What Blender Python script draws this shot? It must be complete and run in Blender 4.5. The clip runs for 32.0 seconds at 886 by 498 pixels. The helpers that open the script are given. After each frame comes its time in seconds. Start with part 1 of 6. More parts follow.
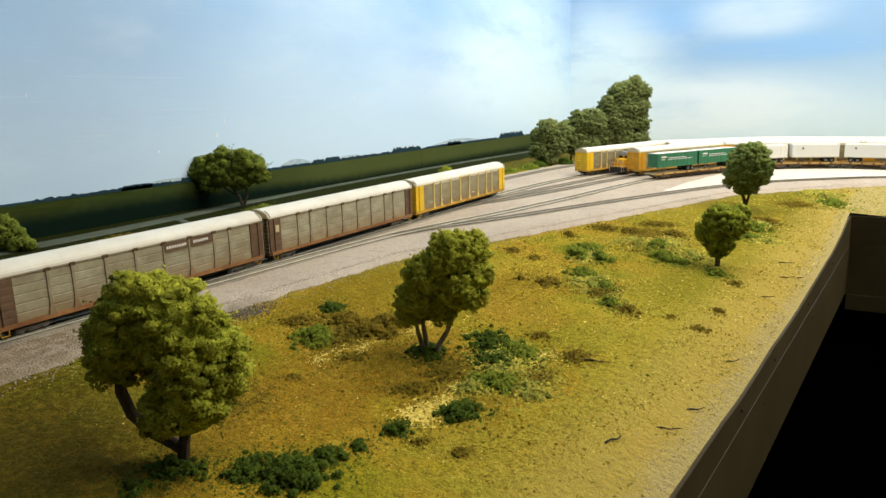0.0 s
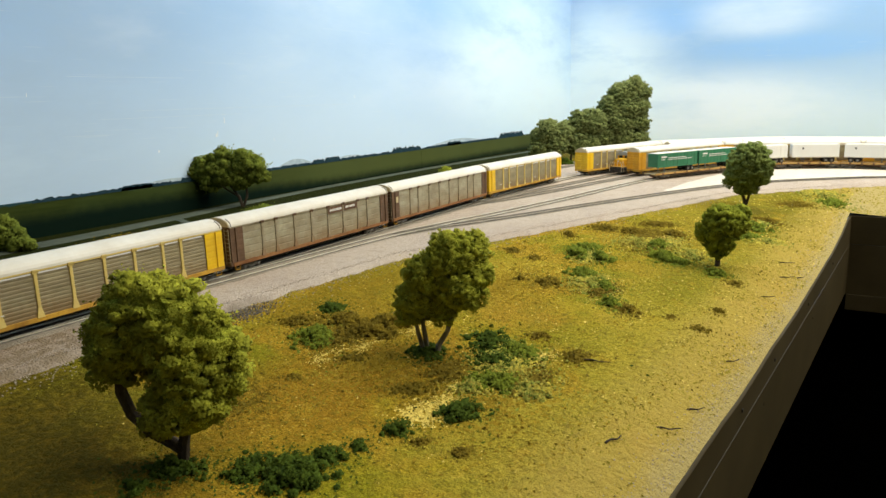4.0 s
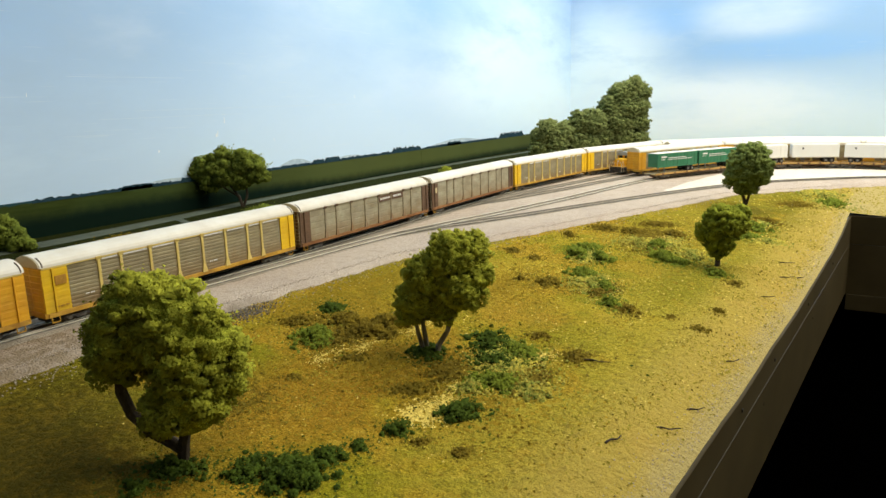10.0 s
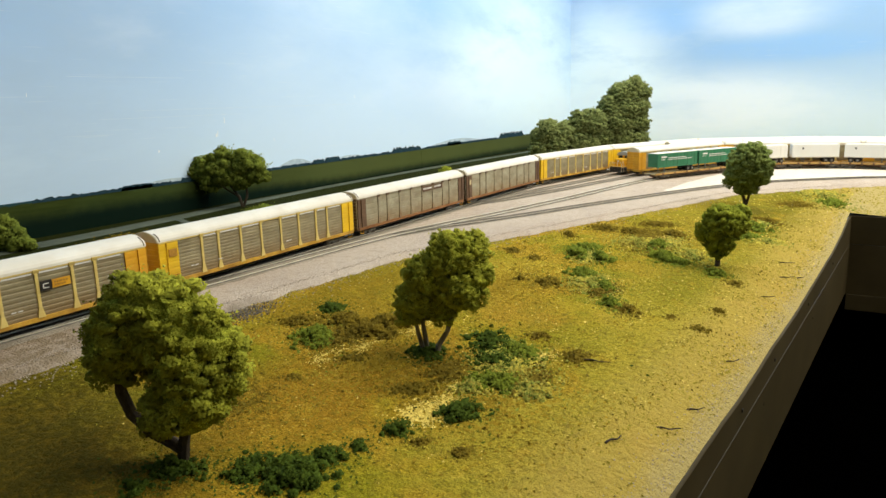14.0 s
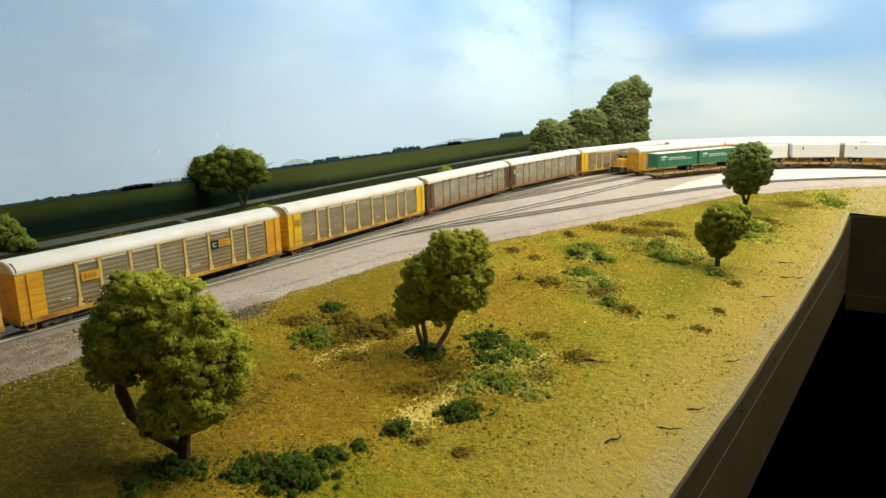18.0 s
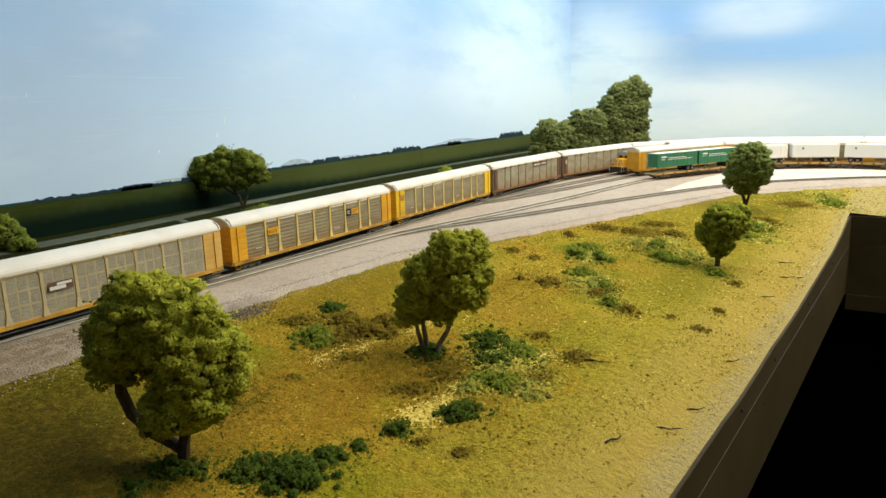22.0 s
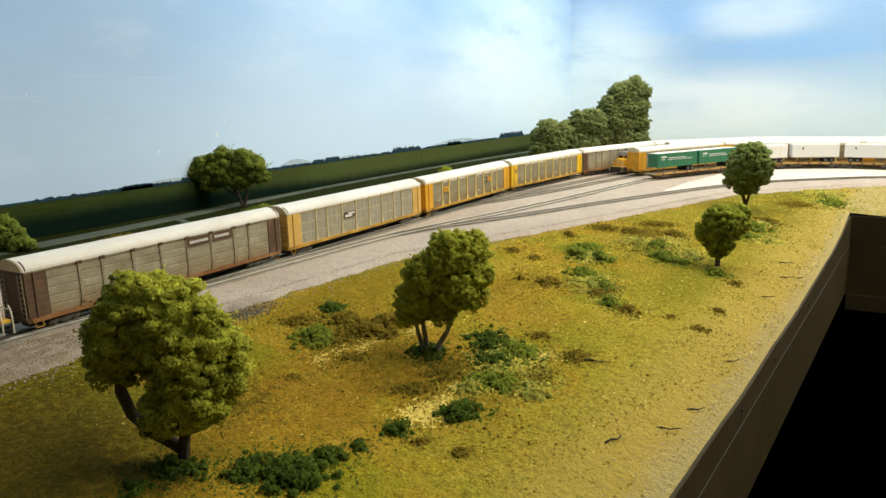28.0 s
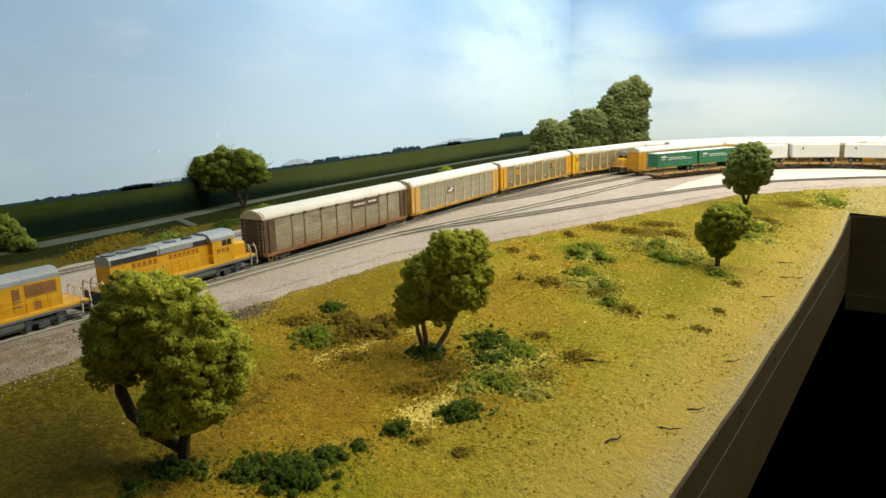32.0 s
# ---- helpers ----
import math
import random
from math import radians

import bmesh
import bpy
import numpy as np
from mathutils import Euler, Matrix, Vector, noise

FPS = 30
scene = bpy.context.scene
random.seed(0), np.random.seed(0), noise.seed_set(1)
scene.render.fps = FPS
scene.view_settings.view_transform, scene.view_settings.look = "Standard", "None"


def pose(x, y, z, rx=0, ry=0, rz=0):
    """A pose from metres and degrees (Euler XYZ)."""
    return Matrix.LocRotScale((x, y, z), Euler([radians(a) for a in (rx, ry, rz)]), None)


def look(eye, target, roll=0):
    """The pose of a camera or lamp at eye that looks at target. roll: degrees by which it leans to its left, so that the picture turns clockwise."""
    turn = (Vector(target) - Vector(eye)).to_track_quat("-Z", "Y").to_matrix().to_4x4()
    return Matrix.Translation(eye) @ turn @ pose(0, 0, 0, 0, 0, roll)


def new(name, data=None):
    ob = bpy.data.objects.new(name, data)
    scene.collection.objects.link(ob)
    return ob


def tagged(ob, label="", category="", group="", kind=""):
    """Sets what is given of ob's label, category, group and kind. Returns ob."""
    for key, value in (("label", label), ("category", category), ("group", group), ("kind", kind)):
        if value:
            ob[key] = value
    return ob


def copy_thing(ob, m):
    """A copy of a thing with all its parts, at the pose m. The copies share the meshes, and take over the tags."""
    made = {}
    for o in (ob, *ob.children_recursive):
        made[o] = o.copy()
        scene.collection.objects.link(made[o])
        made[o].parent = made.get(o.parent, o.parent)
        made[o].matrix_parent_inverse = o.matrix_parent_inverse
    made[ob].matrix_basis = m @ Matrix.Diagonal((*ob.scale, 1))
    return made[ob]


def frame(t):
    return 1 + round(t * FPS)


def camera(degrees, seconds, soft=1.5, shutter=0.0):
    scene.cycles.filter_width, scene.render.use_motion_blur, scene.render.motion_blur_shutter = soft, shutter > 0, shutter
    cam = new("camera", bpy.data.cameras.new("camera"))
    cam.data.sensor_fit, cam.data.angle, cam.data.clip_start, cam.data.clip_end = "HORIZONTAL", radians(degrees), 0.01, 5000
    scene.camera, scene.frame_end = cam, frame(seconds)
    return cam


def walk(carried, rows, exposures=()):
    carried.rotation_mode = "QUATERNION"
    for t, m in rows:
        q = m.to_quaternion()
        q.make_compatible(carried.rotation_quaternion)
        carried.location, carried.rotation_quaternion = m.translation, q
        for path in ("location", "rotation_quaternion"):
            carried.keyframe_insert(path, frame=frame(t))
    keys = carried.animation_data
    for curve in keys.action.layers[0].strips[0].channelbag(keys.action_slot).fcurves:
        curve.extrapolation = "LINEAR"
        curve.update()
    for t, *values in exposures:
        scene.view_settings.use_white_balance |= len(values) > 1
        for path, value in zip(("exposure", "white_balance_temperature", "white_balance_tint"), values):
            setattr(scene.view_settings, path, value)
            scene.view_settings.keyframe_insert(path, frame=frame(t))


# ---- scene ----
# A model railway of the scale 1:160: lengths below are in metres of the prototype and are multiplied by S.
S = 1 / 160
cam = camera(64.64, 32.0, soft=1.5)
EYE = (0.0, -54.1 * S, 15.63 * S)
PAN, TILT, ROLL = -59.16, 12.05, -1.61
AIM = (EYE[0] - math.sin(radians(PAN)) * math.cos(radians(TILT)), EYE[1] + math.cos(radians(PAN)) * math.cos(radians(TILT)),
       EYE[2] - math.sin(radians(TILT)))
walk(cam, [(0.0, look(EYE, AIM, ROLL)), (32.0, look(EYE, AIM, ROLL))], 
     exposures=[(0, -0.065), (3, -0.065), (6, -0.112), (8, -0.112), (10, -0.018), (14, -0.018), (17, -0.065), (18, -0.088), (20, -0.076), (24, -0.065), (25, -0.041), (28, -0.065), (30, -0.088), (31, -0.112), (32, -0.112)])

# ---- light: two ceiling lamps of the train room, the stronger one over the curve ----
world = bpy.data.worlds.new("room_world")
world.use_nodes = True
world.node_tree.nodes["Background"].inputs[0].default_value = (0.5, 0.6, 0.75, 1)
world.node_tree.nodes["Background"].inputs[1].default_value = 0.02
scene.world = world


def area_lamp(name, eye, target, size_x, size_y, watts, colour):
    data = bpy.data.lights.new(name, "AREA")
    data.shape, data.size, data.size_y, data.energy, data.color = "RECTANGLE", size_x, size_y, watts, colour
    lamp = new(name, data)
    lamp.matrix_world = look(eye, target)
    return lamp


area_lamp("curve_lamp", (1.06, -0.22, 0.85), (1.16, -0.02, 0.0), 0.7, 0.3, 6.6, (1.0, 0.97, 0.86))
area_lamp("aisle_lamp", (0.81, -0.72, 0.88), (0.75, -0.1, 0.0), 1.2, 0.9, 17.6, (1.0, 0.97, 0.86))


# ---- materials ----
def nodes_of(m):
    return m.node_tree.nodes, m.node_tree.links


def mat(name, colours, scale=1.0, rough=0.7, metal=0.0, bump=0.2, fine=6.0, grime=None, grime_scale=0.4, grime_amount=0.35, spread=0.15,
        stretch=(1, 1, 1), spec=0.3, rust=None):
    """A painted or natural surface: two colours mixed by noise, a finer grain, grime in soft stains, and relief. Scales per prototype metre."""
    m = bpy.data.materials.new(name)
    m.use_nodes = True
    n, l = nodes_of(m)
    b = n["Principled BSDF"]
    tc, info = n.new("ShaderNodeTexCoord"), n.new("ShaderNodeObjectInfo")
    mul = n.new("ShaderNodeVectorMath")
    mul.operation = "SCALE"
    mul.inputs["Scale"].default_value = 1 / S
    add = n.new("ShaderNodeVectorMath")
    add.operation = "MULTIPLY_ADD"
    add.inputs[1].default_value = stretch
    l.new(tc.outputs["Object"], mul.inputs[0])
    l.new(mul.outputs[0], add.inputs[0])
    shift = n.new("ShaderNodeMath")
    shift.operation = "MULTIPLY"
    shift.inputs[1].default_value = 90.0
    l.new(info.outputs["Random"], shift.inputs[0])
    l.new(shift.outputs[0], add.inputs[2])

    def tex(sc, detail=4.0):
        t = n.new("ShaderNodeTexNoise")
        t.inputs["Scale"].default_value, t.inputs["Detail"].default_value = sc, detail
        l.new(add.outputs[0], t.inputs["Vector"])
        return t
    base, grain = tex(scale), tex(scale * fine, 3.0)
    ramp = n.new("ShaderNodeValToRGB")
    els = ramp.color_ramp.elements
    while len(els) < len(colours):
        els.new(0.5)
    for i, c in enumerate(colours):
        els[i].position = 0.32 + 0.36 * i / max(1, len(colours) - 1)
        els[i].color = (*c, 1)
    l.new(base.outputs["Fac"], ramp.inputs[0])
    mix = n.new("ShaderNodeMix")
    mix.data_type, mix.blend_type = "RGBA", "OVERLAY"
    mix.inputs[0].default_value = min(1, spread * 3)
    l.new(ramp.outputs[0], mix.inputs[6])
    l.new(grain.outputs["Fac"], mix.inputs[7])
    out = mix.outputs[2]
    if grime:
        g = tex(grime_scale, 5.0)
        gr = n.new("ShaderNodeMapRange")
        gr.inputs[1].default_value, gr.inputs[2].default_value, gr.inputs[4].default_value = 0.42, 0.72, grime_amount
        l.new(g.outputs["Fac"], gr.inputs[0])
        mx = n.new("ShaderNodeMix")
        mx.data_type = "RGBA"
        l.new(gr.outputs[0], mx.inputs[0])
        l.new(out, mx.inputs[6])
        mx.inputs[7].default_value = (*grime, 1)
        out = mx.outputs[2]
    if rust:
        # rust and road dirt splashed up from the sill in uneven streaks: colour, height, amount
        tone, top, amount = rust
        st = n.new("ShaderNodeVectorMath")
        st.operation = "MULTIPLY"
        st.inputs[1].default_value = (2.2, 2.2, 0.25)
        l.new(add.outputs[0], st.inputs[0])
        sn = n.new("ShaderNodeTexNoise")
        sn.inputs["Scale"].default_value, sn.inputs["Detail"].default_value = 1.0, 4.0
        l.new(st.outputs[0], sn.inputs["Vector"])
        sz = n.new("ShaderNodeSeparateXYZ")
        l.new(mul.outputs[0], sz.inputs[0])
        hi = n.new("ShaderNodeMath")
        hi.operation = "MULTIPLY_ADD"
        hi.inputs[1].default_value = -2.0
        l.new(sn.outputs["Fac"], hi.inputs[0])
        l.new(sz.outputs["Z"], hi.inputs[2])
        mr = n.new("ShaderNodeMapRange")
        mr.interpolation_type = "SMOOTHSTEP"
        mr.inputs[1].default_value, mr.inputs[2].default_value, mr.inputs[3].default_value, mr.inputs[4].default_value = -1.0, top - 1.0, amount, 0.0
        l.new(hi.outputs[0], mr.inputs[0])
        mx = n.new("ShaderNodeMix")
        mx.data_type = "RGBA"
        l.new(mr.outputs[0], mx.inputs[0])
        l.new(out, mx.inputs[6])
        mx.inputs[7].default_value = (*tone, 1)
        out = mx.outputs[2]
    l.new(out, b.inputs["Base Color"])
    b.inputs["Roughness"].default_value, b.inputs["Metallic"].default_value = rough, metal
    b.inputs["Specular IOR Level"].default_value = spec
    if bump:
        bp = n.new("ShaderNodeBump")
        bp.inputs["Strength"].default_value, bp.inputs["Distance"].default_value = bump, 0.08 * S
        l.new(grain.outputs["Fac"], bp.inputs["Height"])
        l.new(bp.outputs[0], b.inputs["Normal"])
    return m


RUST = (0.16, 0.06, 0.02)
M = {
    "yellow": mat("armour_yellow_paint", [(0.83, 0.5, 0.012), (0.88, 0.56, 0.02)], 0.7, 0.5, grime=(0.32, 0.17, 0.05), bump=0.05, spread=0.05),
    "pale_yellow": mat("weathered_yellow_paint", [(0.68, 0.51, 0.14), (0.76, 0.58, 0.19)], 0.7, 0.6, grime=(0.32, 0.22, 0.1), bump=0.05, spread=0.05),
    "loco_yellow": mat("locomotive_yellow_paint", [(0.7, 0.37, 0.012), (0.77, 0.43, 0.02)], 0.7, 0.45, grime=(0.4, 0.2, 0.04), bump=0.05, spread=0.05),
    "faded_orange": mat("faded_orange_paint", [(0.68, 0.4, 0.09), (0.75, 0.47, 0.13)], 0.7, 0.55, grime=(0.45, 0.24, 0.07), bump=0.05, spread=0.05),
    "orange": mat("weathered_orange_paint", [(0.75, 0.36, 0.015), (0.8, 0.42, 0.025)], 0.7, 0.55, grime=(0.36, 0.15, 0.04), bump=0.05, spread=0.05),
    "brown": mat("boxcar_brown_paint", [(0.1, 0.056, 0.03), (0.145, 0.08, 0.043)], 0.8, 0.65, grime=(0.2, 0.13, 0.08), bump=0.08, spread=0.08),
    "sill": mat("rusty_orange_sill", [(0.55, 0.3, 0.03), (0.66, 0.37, 0.05)], 0.9, 0.7, grime=RUST, grime_amount=0.7, bump=0.1, spread=0.1),
    "panel": mat("galvanised_side_panel", [(0.25, 0.21, 0.115), (0.35, 0.295, 0.17)], 0.5, 0.55, grime=(0.17, 0.12, 0.07), metal=0.1, stretch=(1, 1, 3), bump=0.06,
                 spread=0.08, rust=((0.22, 0.12, 0.035), 1.8, 0.55)),
    "panel_brown": mat("dirty_side_panel", [(0.33, 0.295, 0.19), (0.42, 0.38, 0.26)], 0.5, 0.6, grime=(0.18, 0.12, 0.06), grime_amount=0.45, metal=0.1,
                       stretch=(1, 1, 2), bump=0.06, spread=0.1, rust=((0.24, 0.13, 0.04), 2.0, 0.5)),
    "post_brown": mat("dirty_brown_post_paint", [(0.28, 0.235, 0.15), (0.36, 0.31, 0.2)], 0.7, 0.6, grime=(0.15, 0.09, 0.04), bump=0.05, rust=((0.22, 0.1, 0.03), 1.6, 0.7)),
    "tan": mat("tan_post_paint", [(0.52, 0.42, 0.22), (0.6, 0.49, 0.27)], 0.7, 0.6, grime=(0.3, 0.22, 0.12), bump=0.05, spread=0.05),
    "cream": mat("cream_end_cap_paint", [(0.6, 0.5, 0.3), (0.68, 0.57, 0.36)], 0.6, 0.55, grime=(0.42, 0.3, 0.15), bump=0.05, spread=0.05),
    "umber_dark": mat("dark_brown_joint", [(0.05, 0.03, 0.015), (0.08, 0.05, 0.025)], 1.0, 0.8, bump=0),
    "screen": mat("grey_mesh_screen", [(0.3, 0.275, 0.2), (0.37, 0.34, 0.25)], 1.5, 0.6, bump=0.05),
    "roof": mat("cream_roof_paint", [(0.7, 0.65, 0.54), (0.78, 0.73, 0.62)], 0.35, 0.55, grime=(0.52, 0.43, 0.3), grime_scale=0.25, bump=0.05, spread=0.05),
    "roof_white": mat("white_roof_paint", [(0.74, 0.69, 0.59), (0.8, 0.76, 0.66)], 0.35, 0.5, grime=(0.55, 0.48, 0.36), grime_scale=0.25, bump=0.05, spread=0.04),
    "black": mat("grimy_black_metal", [(0.018, 0.015, 0.012), (0.035, 0.03, 0.025)], 1.5, 0.7, bump=0.1),
    "truck": mat("grey_truck_casting", [(0.2, 0.19, 0.17), (0.3, 0.28, 0.25)], 1.5, 0.5, metal=0.3, bump=0.1, grime=(0.05, 0.035, 0.02), grime_amount=0.7, grime_scale=1.2),
    "wheel": mat("wheel_steel", [(0.1, 0.09, 0.08), (0.2, 0.17, 0.14)], 2.0, 0.4, metal=0.7, bump=0.05),
    "truck_dark": mat("grimy_truck_casting", [(0.035, 0.035, 0.035), (0.075, 0.075, 0.075)], 1.5, 0.5, metal=0.2, bump=0.1, grime=(0.03, 0.02, 0.012), grime_amount=0.6, grime_scale=1.2),
    "grey": mat("locomotive_grey_paint", [(0.12, 0.13, 0.13), (0.17, 0.18, 0.18)], 0.8, 0.45, grime=(0.07, 0.07, 0.06), bump=0.05, spread=0.06),
    "loco_roof": mat("pale_grey_roof_paint", [(0.27, 0.29, 0.29), (0.36, 0.385, 0.38)], 0.8, 0.4, grime=(0.2, 0.21, 0.2), bump=0.05, spread=0.06),
    "tank": mat("grey_green_tank_paint", [(0.1, 0.12, 0.1), (0.15, 0.17, 0.14)], 0.8, 0.5, grime=(0.08, 0.08, 0.06), bump=0.05),
    "truck_blue": mat("blue_grey_truck_casting", [(0.063, 0.0743, 0.081), (0.12, 0.135, 0.14)], 1.5, 0.5, metal=0.1, bump=0.1, grime=(0.05, 0.045, 0.04), grime_amount=0.7, grime_scale=1.2),
    "rail_cream": mat("cream_handrail_paint", [(0.62, 0.56, 0.4), (0.7, 0.64, 0.48)], 1.0, 0.5, bump=0),
    "dark_grey": mat("dark_grey_grille", [(0.032, 0.036, 0.04), (0.055, 0.06, 0.065)], 2.0, 0.5, bump=0.2),
    "white": mat("white_trailer_paint", [(0.84, 0.82, 0.77), (0.88, 0.86, 0.81)], 0.4, 0.45, grime=(0.74, 0.69, 0.6), bump=0.03, spread=0.03),
    "letter": mat("white_lettering", [(0.74, 0.72, 0.66), (0.78, 0.76, 0.7)], 1.0, 0.5, bump=0),
    "red": mat("dark_red_lettering", [(0.27, 0.075, 0.015), (0.33, 0.1, 0.02)], 1.0, 0.5, bump=0),
    "green": mat("green_trailer_paint", [(0.03, 0.16, 0.075), (0.042, 0.2, 0.1)], 0.5, 0.45, grime=(0.06, 0.16, 0.1), bump=0.03, spread=0.04),
    "glass": mat("dark_cab_glass", [(0.02, 0.025, 0.03), (0.03, 0.035, 0.04)], 1.0, 0.15, bump=0, spec=0.6),
    "rail": mat("weathered_rail", [(0.17, 0.15, 0.115), (0.25, 0.22, 0.17)], 0.5, 0.5, metal=0.0, bump=0.05),
    "tie": mat("grey_brown_sleeper", [(0.26, 0.22, 0.165), (0.35, 0.3, 0.225)], 1.0, 0.9, bump=0.3),
    "bark": mat("dark_bark", [(0.045, 0.032, 0.02), (0.09, 0.065, 0.04)], 2.0, 0.9, bump=0.6, stretch=(1, 1, 0.4)),
    "rust_sill": mat("rusty_brown_sill", [(0.26, 0.12, 0.04), (0.36, 0.17, 0.06)], 0.9, 0.7, grime=RUST, grime_amount=0.7, bump=0.1, spread=0.1),
    "faded_panel": mat("faded_yellow_side_panel", [(0.46, 0.38, 0.21), (0.54, 0.45, 0.26)], 0.5, 0.55, grime=(0.3, 0.2, 0.09), bump=0.05, spread=0.06),
    "bark_pale": mat("pale_bark", [(0.16, 0.135, 0.1), (0.27, 0.23, 0.17)], 2.0, 0.9, bump=0.6, stretch=(1, 1, 0.4)),
    "flat_sill": mat("worn_flat_car_paint", [(0.52, 0.31, 0.09), (0.62, 0.38, 0.13)], 0.9, 0.7, grime=RUST, grime_amount=0.6, bump=0.1, spread=0.1),
    "deck": mat("worn_tan_deck_paint", [(0.52, 0.4, 0.2), (0.62, 0.49, 0.27)], 0.9, 0.7, grime=(0.35, 0.22, 0.1), bump=0.1, spread=0.1),
    "umber": mat("faint_brown_lettering", [(0.4, 0.2, 0.03), (0.46, 0.24, 0.04)], 1.0, 0.5, bump=0),
    "fascia": mat("dark_brown_fascia_paint", [(0.045, 0.032, 0.011), (0.061, 0.044, 0.016)], 0.12, 0.62, bump=0.06, spread=0.05, grime=(0.09, 0.066, 0.03),
                  grime_scale=0.08, grime_amount=0.3, spec=0.12),
    "fascia_edge": mat("worn_fascia_edge", [(0.035, 0.028, 0.016), (0.05, 0.042, 0.026)], 0.3, 0.6, bump=0.1),
    "ceiling": mat("white_ceiling_paint", [(0.72, 0.71, 0.68), (0.76, 0.75, 0.72)], 0.02, 0.9, bump=0.05),
    "room": mat("plain_room_wall", [(0.48, 0.46, 0.42), (0.52, 0.5, 0.46)], 0.02, 0.9, bump=0.05),
    # near-black colour standing in for the unlit void below the layout
    "void_black": mat("unlit_void_black", [(0.0012, 0.001, 0.0008), (0.002, 0.0017, 0.0014)], 0.1, 1.0, bump=0.2, spec=0.0),
    "asphalt": mat("grey_model_road", [(0.06, 0.072, 0.05), (0.085, 0.098, 0.07)], 0.3, 0.9, bump=0.15, grime=(0.1, 0.11, 0.08), grime_scale=0.15),
}


def foliage(name, dark, light, yellow=None, warm=0.6):
    """Foam foliage: the colour changes from grain to grain and, more softly, across the crown. warm: how much blue stays in the tones."""
    dark, light, yellow = ((c[0], c[1], c[2] * warm) if c else None for c in (dark, light, yellow))
    m = bpy.data.materials.new(name)
    m.use_nodes = True
    n, l = nodes_of(m)
    b = n["Principled BSDF"]
    geo, tc = n.new("ShaderNodeNewGeometry"), n.new("ShaderNodeTexCoord")
    t = n.new("ShaderNodeTexNoise")
    t.inputs["Scale"].default_value, t.inputs["Detail"].default_value = 0.55 / S, 3.0
    l.new(tc.outputs["Object"], t.inputs["Vector"])
    ramp = n.new("ShaderNodeValToRGB")
    ramp.color_ramp.elements[0].color, ramp.color_ramp.elements[1].color = (*dark, 1), (*light, 1)
    if yellow:
        ramp.color_ramp.elements[1].position = 0.8
        ramp.color_ramp.elements.new(1.0).color = (*yellow, 1)
    a = n.new("ShaderNodeMath")
    a.operation = "MULTIPLY_ADD"
    a.inputs[1].default_value, a.inputs[2].default_value = 1.1, -0.22
    mixer = n.new("ShaderNodeMath")
    mixer.operation = "MULTIPLY_ADD"
    mixer.inputs[1].default_value = 0.34
    l.new(t.outputs["Fac"], a.inputs[0])
    l.new(geo.outputs["Random Per Island"], mixer.inputs[0])
    l.new(a.outputs[0], mixer.inputs[2])
    l.new(mixer.outputs[0], ramp.inputs[0])
    l.new(ramp.outputs[0], b.inputs["Base Color"])
    b.inputs["Roughness"].default_value, b.inputs["Specular IOR Level"].default_value = 0.95, 0.1
    return m


M["leaf_light"] = foliage("light_green_foam", (0.175, 0.185, 0.03), (0.48, 0.48, 0.082), (0.7, 0.66, 0.18))
M["leaf_mid"] = foliage("mid_green_foam", (0.12, 0.145, 0.022), (0.35, 0.38, 0.06), (0.56, 0.55, 0.12))
# leaf_shade darkens the same green foam for the dim back corner
M["leaf_shade"] = foliage("shady_green_foam", (0.075, 0.1, 0.018), (0.21, 0.25, 0.045), (0.33, 0.37, 0.085), warm=0.8)
M["leaf_round"] = foliage("deep_green_foam", (0.09, 0.125, 0.035), (0.27, 0.33, 0.1), (0.5, 0.54, 0.21), warm=0.85)
M["leaf_grove"] = foliage("grey_green_foam", (0.085, 0.105, 0.04), (0.27, 0.31, 0.12), (0.44, 0.47, 0.22), warm=0.85)
M["leaf_dark"] = foliage("dark_green_foam", (0.022, 0.042, 0.007), (0.075, 0.108, 0.017), (0.17, 0.2, 0.04))
M["leaf_bush"] = foliage("bush_green_foam", (0.06, 0.085, 0.014), (0.2, 0.235, 0.035), (0.36, 0.36, 0.07))
M["leaf_olive"] = foliage("olive_brown_foam", (0.09, 0.062, 0.01), (0.22, 0.155, 0.024), (0.38, 0.28, 0.055))
# inner masses: toned-down leaf colours that hold the shade inside the crowns
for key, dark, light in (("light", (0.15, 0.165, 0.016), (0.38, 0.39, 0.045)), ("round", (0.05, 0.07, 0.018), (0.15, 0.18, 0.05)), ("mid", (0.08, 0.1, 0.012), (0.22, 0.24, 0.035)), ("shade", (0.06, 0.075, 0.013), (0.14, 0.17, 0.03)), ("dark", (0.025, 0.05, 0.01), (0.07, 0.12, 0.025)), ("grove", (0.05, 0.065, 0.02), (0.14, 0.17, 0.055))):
    M["core_" + key] = mat("shaded_foam_" + key, [dark, light], 3.0, 1.0, bump=1.0, fine=4.0, spread=0.3, spec=0.0)
M["straw"] = foliage("straw_yellow_turf", (0.56, 0.41, 0.09), (0.8, 0.61, 0.17), (0.86, 0.71, 0.28), warm=0.85)
M["turf"] = foliage("mixed_turf_crumbs", (0.23, 0.185, 0.028), (0.31, 0.25, 0.04), (0.38, 0.3, 0.06))
M["leaf_brush"] = foliage("mixed_foam_brush", (0.06, 0.085, 0.012), (0.6, 0.48, 0.09), (0.82, 0.7, 0.22))
ramp = next(x for x in nodes_of(M["leaf_brush"])[0] if x.type == "VALTORGB").color_ramp
